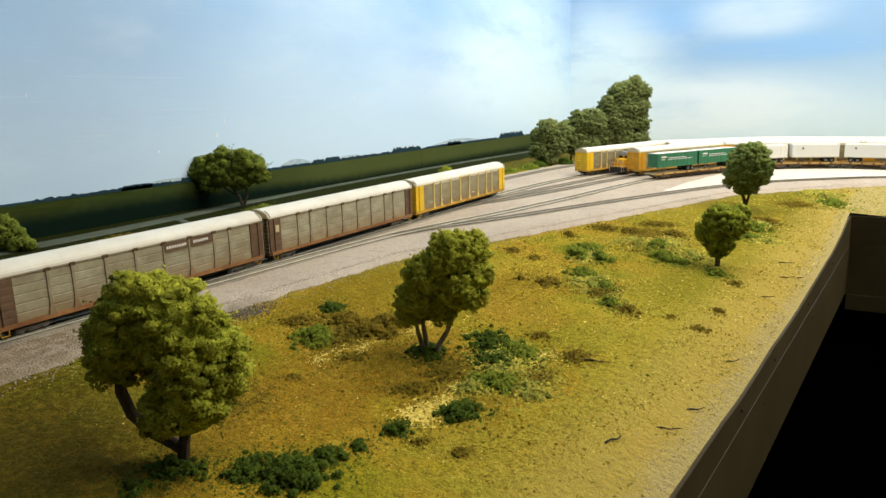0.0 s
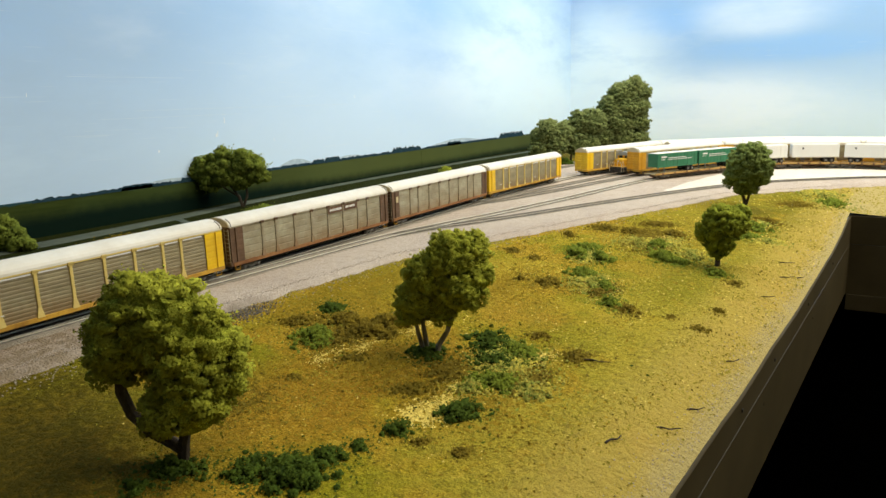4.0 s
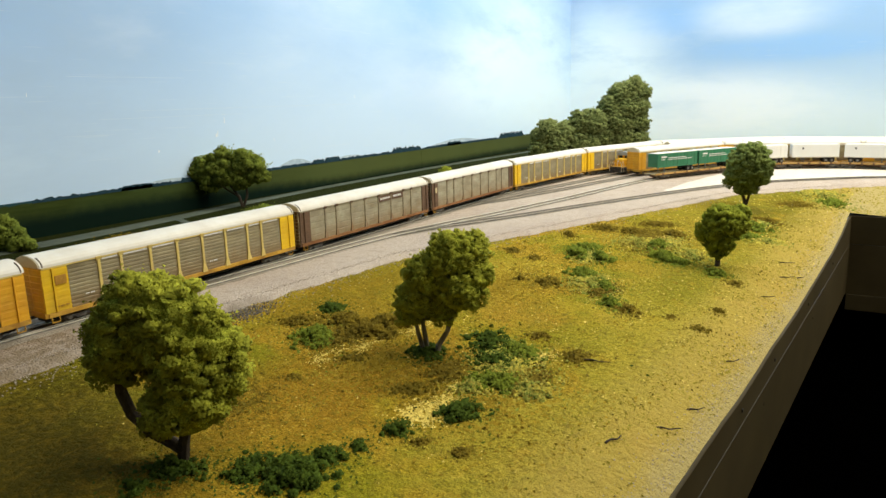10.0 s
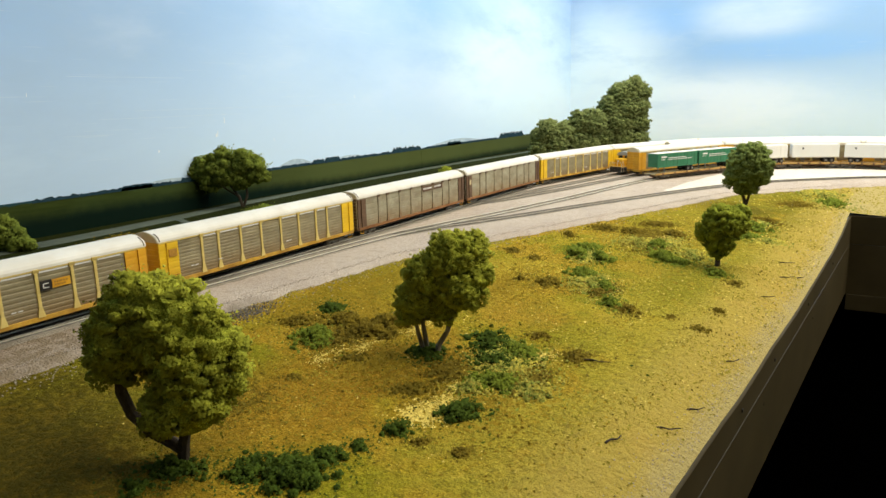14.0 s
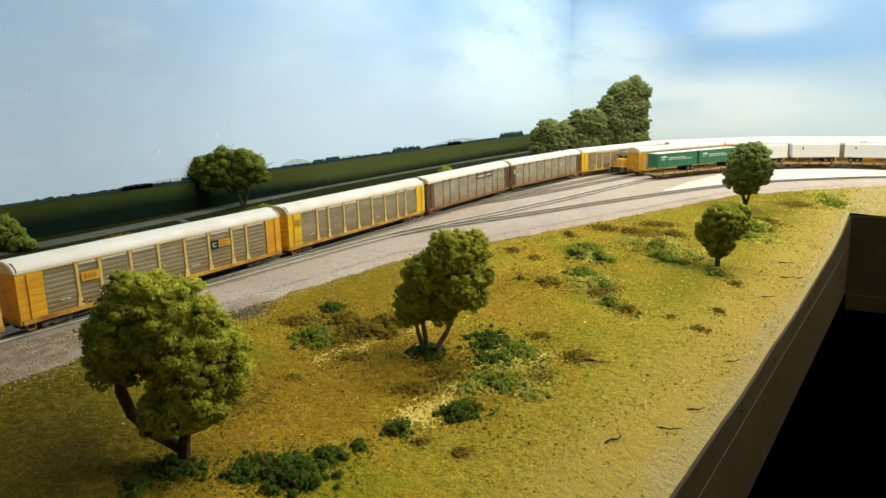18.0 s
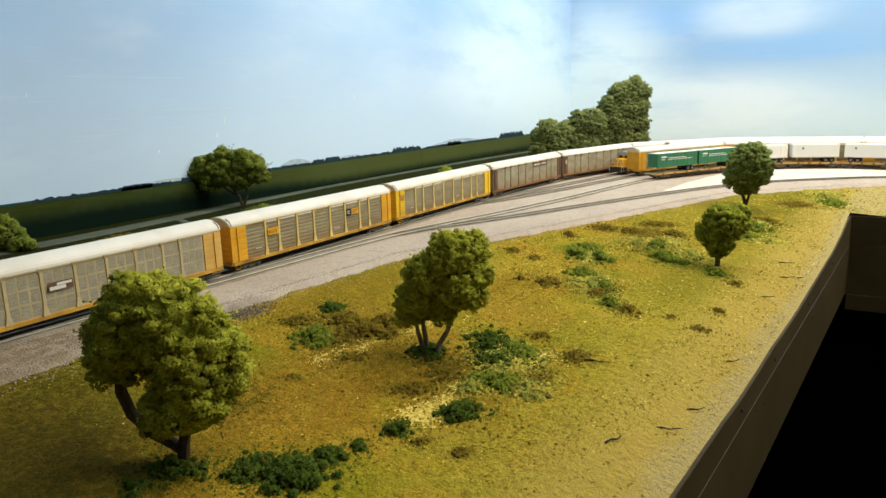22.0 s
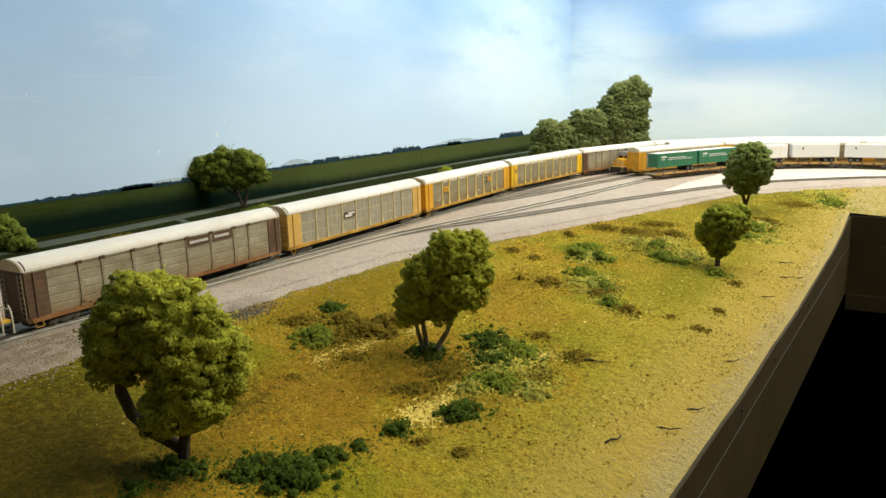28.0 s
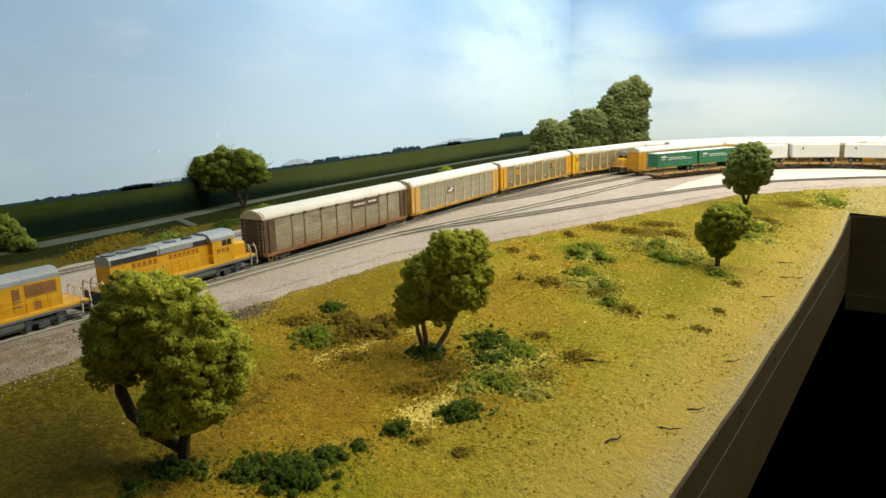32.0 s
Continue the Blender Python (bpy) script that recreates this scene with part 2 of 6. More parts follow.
for at_, tone in ((0.2, (0.13, 0.165, 0.023)), (0.38, (0.26, 0.275, 0.042)), (0.56, (0.4, 0.33, 0.055))):
    ramp.elements.new(at_).color = (*tone, 1)
# worn rail top; its cream glint is put into the colour
M["steel"] = mat("glint_toned_rail_head", [(0.68, 0.62, 0.48), (0.76, 0.7, 0.56)], 0.5, 0.4, metal=0.2, bump=0)
M["soil"] = foliage("ochre_soil_crumbs", (0.27, 0.175, 0.022), (0.36, 0.24, 0.035), (0.46, 0.32, 0.06))
M["cinder"] = foliage("dark_cinders", (0.1, 0.085, 0.06), (0.2, 0.17, 0.13), (0.55, 0.48, 0.38), warm=1.0)
M["stone"] = foliage("pale_ballast_stones", (0.28, 0.22, 0.16), (0.5, 0.42, 0.33), (0.66, 0.58, 0.48), warm=1.0)


# ---- mesh helpers (prototype metres) ----
def part(name, bm, material, parent=None, label="", at=None):
    """Links a bmesh, scaled to the model, as ONE mesh object under a thing or a part."""
    bm.transform(Matrix.Scale(S, 4))
    me = bpy.data.meshes.new(name)
    bm.to_mesh(me)
    bm.free()
    me.materials.append(material)
    return placed(name, me, parent, label, at)


def placed(name, me, parent=None, label="", at=None):
    ob = new(name, me)
    if parent:
        ob.parent = parent
    if at is not None:
        ob.matrix_basis = at if isinstance(at, Matrix) else Matrix.Translation(Vector(at) * S)
    if label:
        ob["label"] = label
    return ob


def raw(name, verts, faces, material, parent=None, label="", smooth=False, normals=None):
    me = bpy.data.meshes.new(name)
    me.from_pydata((np.asarray(verts, float) * S).tolist(), [], faces if isinstance(faces, list) else faces.tolist())
    me.materials.append(material)
    if smooth:
        me.polygons.foreach_set("use_smooth", [True] * len(me.polygons))
    if normals is not None:
        me.polygons.foreach_set("use_smooth", [True] * len(me.polygons))
        me.normals_split_custom_set_from_vertices(np.asarray(normals, float).tolist())
    return placed(name, me, parent, label)


def box(bm, x0, x1, y0, y1, z0, z1, bevel=0.0):
    m = Matrix.LocRotScale(((x0 + x1) / 2, (y0 + y1) / 2, (z0 + z1) / 2), None, (x1 - x0, y1 - y0, z1 - z0))
    made = bmesh.ops.create_cube(bm, size=1.0, matrix=m)
    if bevel:
        edges = {e for v in made["verts"] for e in v.link_edges}
        bmesh.ops.bevel(bm, geom=list(edges), offset=bevel, segments=1, affect="EDGES")
    return bm


def boxed(x0, x1, y0, y1, z0, z1, bevel=0.0):
    return box(bmesh.new(), x0, x1, y0, y1, z0, z1, bevel)


def prism(bm, profile, x0, x1):
    """A closed profile of (y, z) drawn out along x."""
    a = [bm.verts.new((x0, y, z)) for y, z in profile]
    b = [bm.verts.new((x1, y, z)) for y, z in profile]
    k = len(profile)
    for i in range(k):
        bm.faces.new((a[i], a[(i + 1) % k], b[(i + 1) % k], b[i]))
    bm.faces.new(a[::-1])
    bm.faces.new(b)
    bmesh.ops.recalc_face_normals(bm, faces=bm.faces)
    return bm


def tube(bm, points, radius, sides=6, taper=None):
    pts = [Vector(p) for p in points]
    rings = []
    for i, p in enumerate(pts):
        d = (pts[min(i + 1, len(pts) - 1)] - pts[max(i - 1, 0)]).normalized()
        u = d.orthogonal().normalized()
        v = d.cross(u)
        r = radius if taper is None else radius + (taper - radius) * i / (len(pts) - 1)
        rings.append([bm.verts.new(p + r * (math.cos(a) * u + math.sin(a) * v)) for a in [2 * math.pi * k / sides for k in range(sides)]])
    for r0, r1 in zip(rings, rings[1:]):
        best = min(range(sides), key=lambda o: sum((r0[k].co - r1[(k + o) % sides].co).length for k in range(sides)))
        for k in range(sides):
            bm.faces.new((r0[k], r0[(k + 1) % sides], r1[(k + 1 + best) % sides], r1[(k + best) % sides]))
    bm.faces.new(rings[0][::-1])
    bm.faces.new(rings[-1])
    return bm


def disc(bm, centre, radius, width, axis="Y", sides=14):
    turn = {"Y": Matrix.Rotation(radians(90), 4, "X"), "X": Matrix.Rotation(radians(90), 4, "Y"), "Z": Matrix()}[axis]
    bmesh.ops.create_cone(bm, cap_ends=True, segments=sides, radius1=radius, radius2=radius, depth=width, matrix=Matrix.Translation(centre) @ turn)
    return bm


def thing(name, label, category, group="", kind="", at=None):
    ob = new(name)
    ob.empty_display_size = 0.01
    if at is not None:
        ob.matrix_basis = at if isinstance(at, Matrix) else Matrix.Translation(Vector(at) * S)
    return tagged(ob, label, category, group, kind)


# ---- the plan: ground heights and track centre lines ----
RAIL, TIE, BED = -0.85, -1.025, -1.06
X0, RADIUS, EASED, TIGHT = 108.44, 158.1, 49.94, 42.7


def edge_front(x):
    """The near edge of the ballast."""
    return float(np.interp(x, [-60, 0, 24.5, 43.5, 63, 83, 126, 145, 152, 170], [-6.0, -5.5, -6.4, -8.0, -10.0, -18.2, -35.2, -55.0, -66, -120]))


def edge_back(x):
    return float(np.interp(x, [-60, 30, 70, 134, 165, 260], [22.0, 21.5, 19.0, 14.0, 11.5, 6.0]))


def ground_z(x, y):
    e, b = edge_front(x), edge_back(x)
    if y > b:
        return BED - 0.18 - 0.1 * min(1.0, (y - b) / 6)
    if y > e:
        return BED - 0.3
    d = e - y
    low = -1.5 - 1.9 * min(1.0, d / 30.0)
    n = noise.noise((x * 0.11, y * 0.11, 0.3)) * 0.28 + noise.noise((x * 0.5, y * 0.5, 2.0)) * 0.07
    # the turf rolls down to the fascia along the aisle
    rim = max(0.0, 1.0 - (y + 44.32 + 0.0768 * x) / 5.0) if x < 121 else 0.0
    roll = float(np.interp(x, [20, 40, 50, 80, 100, 110, 119], [1.5, 1.75, 2.1, 2.05, 1.7, 1.1, 0.0]))
    return low + n * min(1.0, d / 6) - roll * min(1.0, rim) ** 1.4


def spline(points, step=1.0):
    """A smooth line through a few points of the plan."""
    pts = [np.array(p, float) for p in points]
    pts = [2 * pts[0] - pts[1]] + pts + [2 * pts[-1] - pts[-2]]
    out = []
    for a, b, c, d in zip(pts, pts[1:], pts[2:], pts[3:]):
        k = max(2, int(np.linalg.norm(c - b) / step))
        for i in range(k):
            t = i / k
            out.append(0.5 * (2 * b + (c - a) * t + (2 * a - 5 * b + 4 * c - d) * t * t + (3 * b - a - 3 * c + d) * t ** 3))
    out.append(pts[-2])
    return np.array(out)


def main_line(s):
    """Place and heading on the main track at the length s along it."""
    if s < X0:
        return s, 0.0, 0.0
    a = min(s - X0, EASED) / RADIUS
    x, y = X0 + RADIUS * math.sin(a), -RADIUS * (1 - math.cos(a))
    if s > X0 + EASED:
        b = min(a + (s - X0 - EASED) / TIGHT, 1.75)
        x, y = x + TIGHT * (math.sin(b) - math.sin(a)), y - TIGHT * (math.cos(a) - math.cos(b))
        rest = s - X0 - EASED - TIGHT * (b - a)
        x, y, a = x + rest * math.cos(b), y - rest * math.sin(b), b
    return x, y, -a


def beside(offset, s0, s1, step=8.0):
    out = []
    s = s0
    while s <= s1:
        x, y, a = main_line(s)
        out.append((x + math.sin(a) * offset, y - math.cos(a) * offset))
        s += step
    return out


TRACKS = {
    "main": [(s, 0.0) for s in range(-144, 112, 12)] + beside(0, 113, 300),
    "second": [(84, -0.25), (93, -0.75), (101, -1.7), (109, -2.9), (119, -4.4), (129, -6.2), (139, -8.2)] + beside(4.7, 152, 290),
    "third": [(99, -1.6), (105, -3.8), (113, -6.0), (121, -8.2), (131, -10.4), (139, -12.5)] + beside(9.2, 152, 280),
    "fourth": [(24, -0.2), (34, -0.7), (44, -1.5), (53, -2.2), (62, -2.9), (72, -4.1), (82, -6.5), (94, -9.5), (109, -12.7), (130, -16.4), (142, -19.7),
               (155, -26.6), (166.5, -36.0), (171.8, -45.5), (172.8, -53.5), (171.4, -62), (169.6, -74), (167, -92), (164, -112)],
    "fifth": [(72, -4.4), (78, -6.4), (84, -9.4), (93, -13.6), (101, -17.0), (111, -21.6), (123, -27.4), (133, -33.0), (142, -39.6), (149, -47.9), (155.5, -58), (163, -80),
              (166, -110)],
    "back": [(-60, 19.5), (-10, 18.4), (43, 16.6), (90, 13.2), (134, 9.6), (160, 6.6), (178, 0.5), (193, -11), (202, -30), (204, -80)],
}


# ---- materials of the ground and of the painted backdrop ----
def socket_math(n, l, op, a, b=None, c=None):
    m = n.new("ShaderNodeMath")
    m.operation = op
    for i, v in enumerate((a, b, c)):
        if v is None:
            continue
        if isinstance(v, (int, float)):
            m.inputs[i].default_value = v
        else:
            l.new(v, m.inputs[i])
    return m.outputs[0]


def blend(n, l, fac, a, b, mode="MIX"):
    m = n.new("ShaderNodeMix")
    m.data_type, m.blend_type = "RGBA", mode
    for i, v in ((0, fac), (6, a), (7, b)):
        if isinstance(v, tuple):
            m.inputs[i].default_value = (*v, 1)
        elif isinstance(v, (int, float)):
            m.inputs[i].default_value = v
        else:
            l.new(v, m.inputs[i])
    return m.outputs[2]


def proto_coords(n, l):
    tc = n.new("ShaderNodeTexCoord")
    mul = n.new("ShaderNodeVectorMath")
    mul.operation = "SCALE"
    mul.inputs["Scale"].default_value = 1 / S
    l.new(tc.outputs["Object"], mul.inputs[0])
    return mul.outputs[0]


def noise_tex(n, l, vec, scale, detail=4.0, rough=0.55):
    t = n.new("ShaderNodeTexNoise")
    t.inputs["Scale"].default_value, t.inputs["Detail"].default_value, t.inputs["Roughness"].default_value = scale, detail, rough
    l.new(vec, t.inputs["Vector"])
    return t.outputs["Fac"]


def stepped(n, l, value, lo, hi):
    r = n.new("ShaderNodeMapRange")
    r.interpolation_type = "SMOOTHSTEP"
    r.inputs[1].default_value, r.inputs[2].default_value = lo, hi
    l.new(value, r.inputs[0])
    return r.outputs[0]


def patch(n, l, vec, centre, radii):
    """1 within an ellipse of the plan, fading to 0 outside it."""
    d = n.new("ShaderNodeVectorMath")
    d.operation = "SUBTRACT"
    l.new(vec, d.inputs[0])
    d.inputs[1].default_value = centre
    q = n.new("ShaderNodeVectorMath")
    q.operation = "DIVIDE"
    l.new(d.outputs[0], q.inputs[0])
    q.inputs[1].default_value = radii
    k = n.new("ShaderNodeVectorMath")
    k.operation = "LENGTH"
    l.new(q.outputs[0], k.inputs[0])
    r = n.new("ShaderNodeMapRange")
    r.interpolation_type = "SMOOTHSTEP"
    r.inputs[1].default_value, r.inputs[2].default_value, r.inputs[3].default_value, r.inputs[4].default_value = 0.35, 1.15, 1.0, 0.0
    l.new(k.outputs["Value"], r.inputs[0])
    return r.outputs[0]


def ground_material():
    m = bpy.data.materials.new("turf_ground")
    m.use_nodes = True
    n, l = nodes_of(m)
    b = n["Principled BSDF"]
    v = proto_coords(n, l)
    big, mid, small, tiny = noise_tex(n, l, v, 0.06), noise_tex(n, l, v, 0.35, 5), noise_tex(n, l, v, 2.2, 4), noise_tex(n, l, v, 9.0, 3)
    col = blend(n, l, stepped(n, l, big, 0.4, 0.6), (0.27, 0.225, 0.022), (0.34, 0.265, 0.03))
    col = blend(n, l, stepped(n, l, mid, 0.42, 0.62), col, (0.21, 0.2, 0.016))
    # bare ochre soil in patches of its own, redder towards the near bank
    soil = socket_math(n, l, "MULTIPLY", stepped(n, l, noise_tex(n, l, v, 0.13, 4), 0.45, 0.57), 0.9)
    col = blend(n, l, soil, col, (0.36, 0.225, 0.03))
    for centre, radii, tone, amount in (((35, -25, 0), (9, 6, 99), (0.31, 0.185, 0.022), 0.85), ((50, -14, 0), (16, 5, 99), (0.22, 0.15, 0.015), 0.9), ((46, -44, 0), (16, 6, 99), (0.25, 0.215, 0.018), 0.8), ((33, -38, 0), (9, 7, 99), (0.31, 0.255, 0.045), 0.85), ((27, -23, 0), (10, 9, 99), (0.17, 0.115, 0.015), 0.4),
                                        ((44, -18, 0), (7, 5, 99), (0.36, 0.22, 0.03), 0.7), ((60, -42, 0), (34, 9, 99), (0.34, 0.285, 0.05), 0.85),
                                        ((100, -48, 0), (22, 5, 99), (0.3, 0.245, 0.045), 0.7), ((62, -24, 0), (14, 6, 99), (0.42, 0.3, 0.05), 0.75),
                                        ((96, -38, 0), (34, 16, 99), (0.24, 0.205, 0.028), 0.75), ((36, -26, 0), (13, 8, 99), (0.27, 0.15, 0.02), 0.75), ((128, -46, 0), (34, 16, 99), (0.15, 0.14, 0.02), 0.85), ((20, -22, 0), (8, 7, 99), (0.16, 0.085, 0.012), 0.6), ((70, -40, 0), (9, 4, 99), (0.19, 0.18, 0.02), 0.7), ((54, -30, 0), (6, 5, 99), (0.33, 0.21, 0.035), 0.7), ((47, -36, 0), (7, 3, 99), (0.2, 0.19, 0.02), 0.6)):
        fac = socket_math(n, l, "MULTIPLY", patch(n, l, v, centre, radii), socket_math(n, l, "MULTIPLY", stepped(n, l, mid, 0.25, 0.5), amount))
        col = blend(n, l, fac, col, tone)
    col = blend(n, l, socket_math(n, l, "MULTIPLY", stepped(n, l, small, 0.52, 0.66), 0.5), col, (0.16, 0.14, 0.022))
    col = blend(n, l, socket_math(n, l, "MULTIPLY", stepped(n, l, tiny, 0.58, 0.7), 0.5), col, (0.46, 0.34, 0.06))
    col = blend(n, l, socket_math(n, l, "MULTIPLY", stepped(n, l, tiny, 0.44, 0.34), 0.6), col, (0.11, 0.09, 0.018))
    clod = noise_tex(n, l, v, 1.1, 6, 0.7)
    col = blend(n, l, socket_math(n, l, "MULTIPLY", stepped(n, l, clod, 0.55, 0.68), 0.5), col, (0.14, 0.105, 0.018))
    col = blend(n, l, socket_math(n, l, "MULTIPLY", stepped(n, l, clod, 0.44, 0.33), 0.45), col, (0.44, 0.33, 0.07))
    # crumbs of turf, each of its own tone
    for sc, amount in ((5.0, 0.22), (15.0, 0.35)):
        vor = n.new("ShaderNodeTexVoronoi")
        vor.inputs["Scale"].default_value = sc
        l.new(v, vor.inputs["Vector"])
        bw = n.new("ShaderNodeRGBToBW")
        l.new(vor.outputs["Color"], bw.inputs[0])
        tone = n.new("ShaderNodeMapRange")
        tone.inputs[1].default_value, tone.inputs[2].default_value, tone.inputs[3].default_value, tone.inputs[4].default_value = 0.2, 0.8, 0.5, 1.5
        l.new(bw.outputs[0], tone.inputs[0])
        cc = n.new("ShaderNodeCombineColor")
        for k in range(3):
            l.new(tone.outputs[0], cc.inputs[k])
        col = blend(n, l, amount, col, blend(n, l, 1.0, col, cc.outputs[0], "MULTIPLY"))
    # dark bank soil at the near end, the corner's dimness put into its colour
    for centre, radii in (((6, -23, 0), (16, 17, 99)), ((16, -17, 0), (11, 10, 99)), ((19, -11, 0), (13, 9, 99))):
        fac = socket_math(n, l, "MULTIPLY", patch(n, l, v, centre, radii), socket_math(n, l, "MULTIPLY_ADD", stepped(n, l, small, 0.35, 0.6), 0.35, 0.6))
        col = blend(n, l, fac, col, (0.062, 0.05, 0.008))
    # dusty grey edge along the fascia, olive ground behind the tracks
    sxy = n.new("ShaderNodeSeparateXYZ")
    l.new(v, sxy.inputs[0])
    off = socket_math(n, l, "ADD", socket_math(n, l, "MULTIPLY_ADD", sxy.outputs["X"], 0.0768, sxy.outputs["Y"]), 44.32)
    off = socket_math(n, l, "MULTIPLY_ADD", socket_math(n, l, "SUBTRACT", mid, 0.5), 2.6, off)
    col = blend(n, l, socket_math(n, l, "MULTIPLY", stepped(n, l, off, 9.0, 1.6), 0.8), col, (0.41, 0.31, 0.12))
    col = blend(n, l, socket_math(n, l, "MULTIPLY", stepped(n, l, off, 2.0, 0.3), 0.75), col, (0.37, 0.31, 0.22))
    col = blend(n, l, socket_math(n, l, "MULTIPLY", stepped(n, l, sxy.outputs["Y"], 12.0, 16.0), 0.85), col, (0.07, 0.062, 0.018))
    # dark grass on both verges of the country road
    sep = n.new("ShaderNodeSeparateXYZ")
    l.new(v, sep.inputs[0])
    verge = socket_math(n, l, "MULTIPLY_ADD", socket_math(n, l, "SUBTRACT", noise_tex(n, l, v, 0.3, 4), 0.5), 5.0, sep.outputs["Y"])
    col = blend(n, l, socket_math(n, l, "MULTIPLY", stepped(n, l, verge, 26.0, 28.5), 0.95), col, (0.012, 0.018, 0.005))
    # dry turf dye: hardly any blue
    col = blend(n, l, 1.0, col, (1.2, 1.13, 0.66), "MULTIPLY")
    l.new(col, b.inputs["Base Color"])
    b.inputs["Roughness"].default_value, b.inputs["Specular IOR Level"].default_value = 0.95, 0.05
    bp = n.new("ShaderNodeBump")
    bp.inputs["Strength"].default_value, bp.inputs["Distance"].default_value = 1.0, 0.1 * S
    l.new(socket_math(n, l, "MULTIPLY_ADD", clod, 3.0, socket_math(n, l, "MULTIPLY_ADD", small, 2.0, tiny)), bp.inputs["Height"])
    l.new(bp.outputs[0], b.inputs["Normal"])
    return m


def gravel_material(name, a, b_, dark, light, darkenings=()):
    m = bpy.data.materials.new(name)
    m.use_nodes = True
    n, l = nodes_of(m)
    b = n["Principled BSDF"]
    v = proto_coords(n, l)
    vor = n.new("ShaderNodeTexVoronoi")
    vor.inputs["Scale"].default_value = 5.5
    l.new(v, vor.inputs["Vector"])
    big, mid, tiny = noise_tex(n, l, v, 0.1), noise_tex(n, l, v, 0.8), noise_tex(n, l, v, 8.0, 2)
    col = blend(n, l, stepped(n, l, big, 0.38, 0.62), a, b_)
    col = blend(n, l, socket_math(n, l, "MULTIPLY", stepped(n, l, mid, 0.5, 0.7), 0.4), col, dark)
    col = blend(n, l, socket_math(n, l, "MULTIPLY", stepped(n, l, tiny, 0.52, 0.64), 0.55), col, dark)
    col = blend(n, l, socket_math(n, l, "MULTIPLY", stepped(n, l, tiny, 0.47, 0.36), 0.6), col, light)
    for centre, radii, tone, amount in darkenings:
        fac = socket_math(n, l, "MULTIPLY", patch(n, l, v, centre, radii), socket_math(n, l, "MULTIPLY_ADD", stepped(n, l, mid, 0.35, 0.6), 0.4 * amount, 0.6 * amount))
        col = blend(n, l, fac, col, tone)
    l.new(col, b.inputs["Base Color"])
    b.inputs["Roughness"].default_value, b.inputs["Specular IOR Level"].default_value = 0.95, 0.15
    bp = n.new("ShaderNodeBump")
    bp.inputs["Strength"].default_value, bp.inputs["Distance"].default_value = 0.8, 0.1 * S
    l.new(socket_math(n, l, "ADD", vor.outputs["Distance"], tiny), bp.inputs["Height"])
    l.new(bp.outputs[0], b.inputs["Normal"])
    return m


def sky_paint(name, patches):
    """Airbrushed sky: pale at the horizon, bluer above, with soft clouds and blue openings."""
    m = bpy.data.materials.new(name)
    m.use_nodes = True
    n, l = nodes_of(m)
    b = n["Principled BSDF"]
    v = proto_coords(n, l)
    sep = n.new("ShaderNodeSeparateXYZ")
    l.new(v, sep.inputs[0])
    z = sep.outputs["Z"]
    col = blend(n, l, stepped(n, l, z, 2.0, 34.0), (0.62, 0.77, 0.91), (0.31, 0.5, 0.78))
    st = n.new("ShaderNodeVectorMath")
    st.operation = "MULTIPLY"
    l.new(v, st.inputs[0])
    st.inputs[1].default_value = (1, 1, 3.2)
    wisps = noise_tex(n, l, st.outputs[0], 0.03, 5, 0.6)
    for centre, radii, tone, amount in patches:
        fac = socket_math(n, l, "MULTIPLY", patch(n, l, v, centre, radii), socket_math(n, l, "MULTIPLY", stepped(n, l, wisps, 0.05, 0.6), amount))
        col = blend(n, l, fac, col, tone)
    col = blend(n, l, socket_math(n, l, "MULTIPLY", stepped(n, l, wisps, 0.48, 0.78), 0.3), col, (0.7, 0.8, 0.92))
    # faint scuffs along the sheet
    sc = n.new("ShaderNodeVectorMath")
    sc.operation = "MULTIPLY"
    l.new(v, sc.inputs[0])
    sc.inputs[1].default_value = (0.12, 0.12, 5.0)
    scuff = socket_math(n, l, "MULTIPLY", stepped(n, l, noise_tex(n, l, sc.outputs[0], 0.7, 3), 0.66, 0.74), 0.18)
    col = blend(n, l, scuff, col, (0.8, 0.84, 0.86))
    l.new(col, b.inputs["Base Color"])
    b.inputs["Roughness"].default_value, b.inputs["Specular IOR Level"].default_value = 0.6, 0.25
    return m


M["ground"] = ground_material()
M["ballast"] = gravel_material("pinkish_grey_ballast", (0.45, 0.36, 0.28), (0.5, 0.41, 0.32), (0.3, 0.23, 0.17), (0.6, 0.51, 0.41),
                               # near-left falloff of light put into the browner ballast; then spilt cinders
                               [((21, -5, 0), (19, 15, 99), (0.2, 0.145, 0.085), 0.92), ((41, -9.5, 0), (4, 1.6, 99), (0.2, 0.16, 0.11), 0.7)])
M["cinder_bed"] = gravel_material("grey_oily_shaded_ballast", (0.24, 0.2, 0.145), (0.32, 0.27, 0.2), (0.13, 0.11, 0.08), (0.45, 0.39, 0.3))
M["pale_gravel"] = gravel_material("pale_cream_gravel", (0.66, 0.6, 0.48), (0.7, 0.64, 0.53), (0.5, 0.44, 0.34), (0.78, 0.73, 0.62))
CLOUD, BLUE, DEEP = (0.76, 0.86, 0.96), (0.42, 0.65, 0.92), (0.27, 0.5, 0.86)
# besides clouds, a dimmer left and brighter corner put lamplight into the paint
M["sky_north"] = sky_paint("sky_paint_long_wall", [((44, 42, 26), (46, 99, 60), (0.36, 0.49, 0.66), 0.5), ((120, 42, 24), (40, 99, 26), (0.6, 0.76, 0.93), 0.5), ((195, 42, 22), (60, 99, 15), CLOUD, 0.5), ((236, 42, 12), (30, 99, 12), CLOUD, 0.9), ((220, 42, 26), (62, 99, 32), (0.75, 0.92, 1.0), 0.75)])
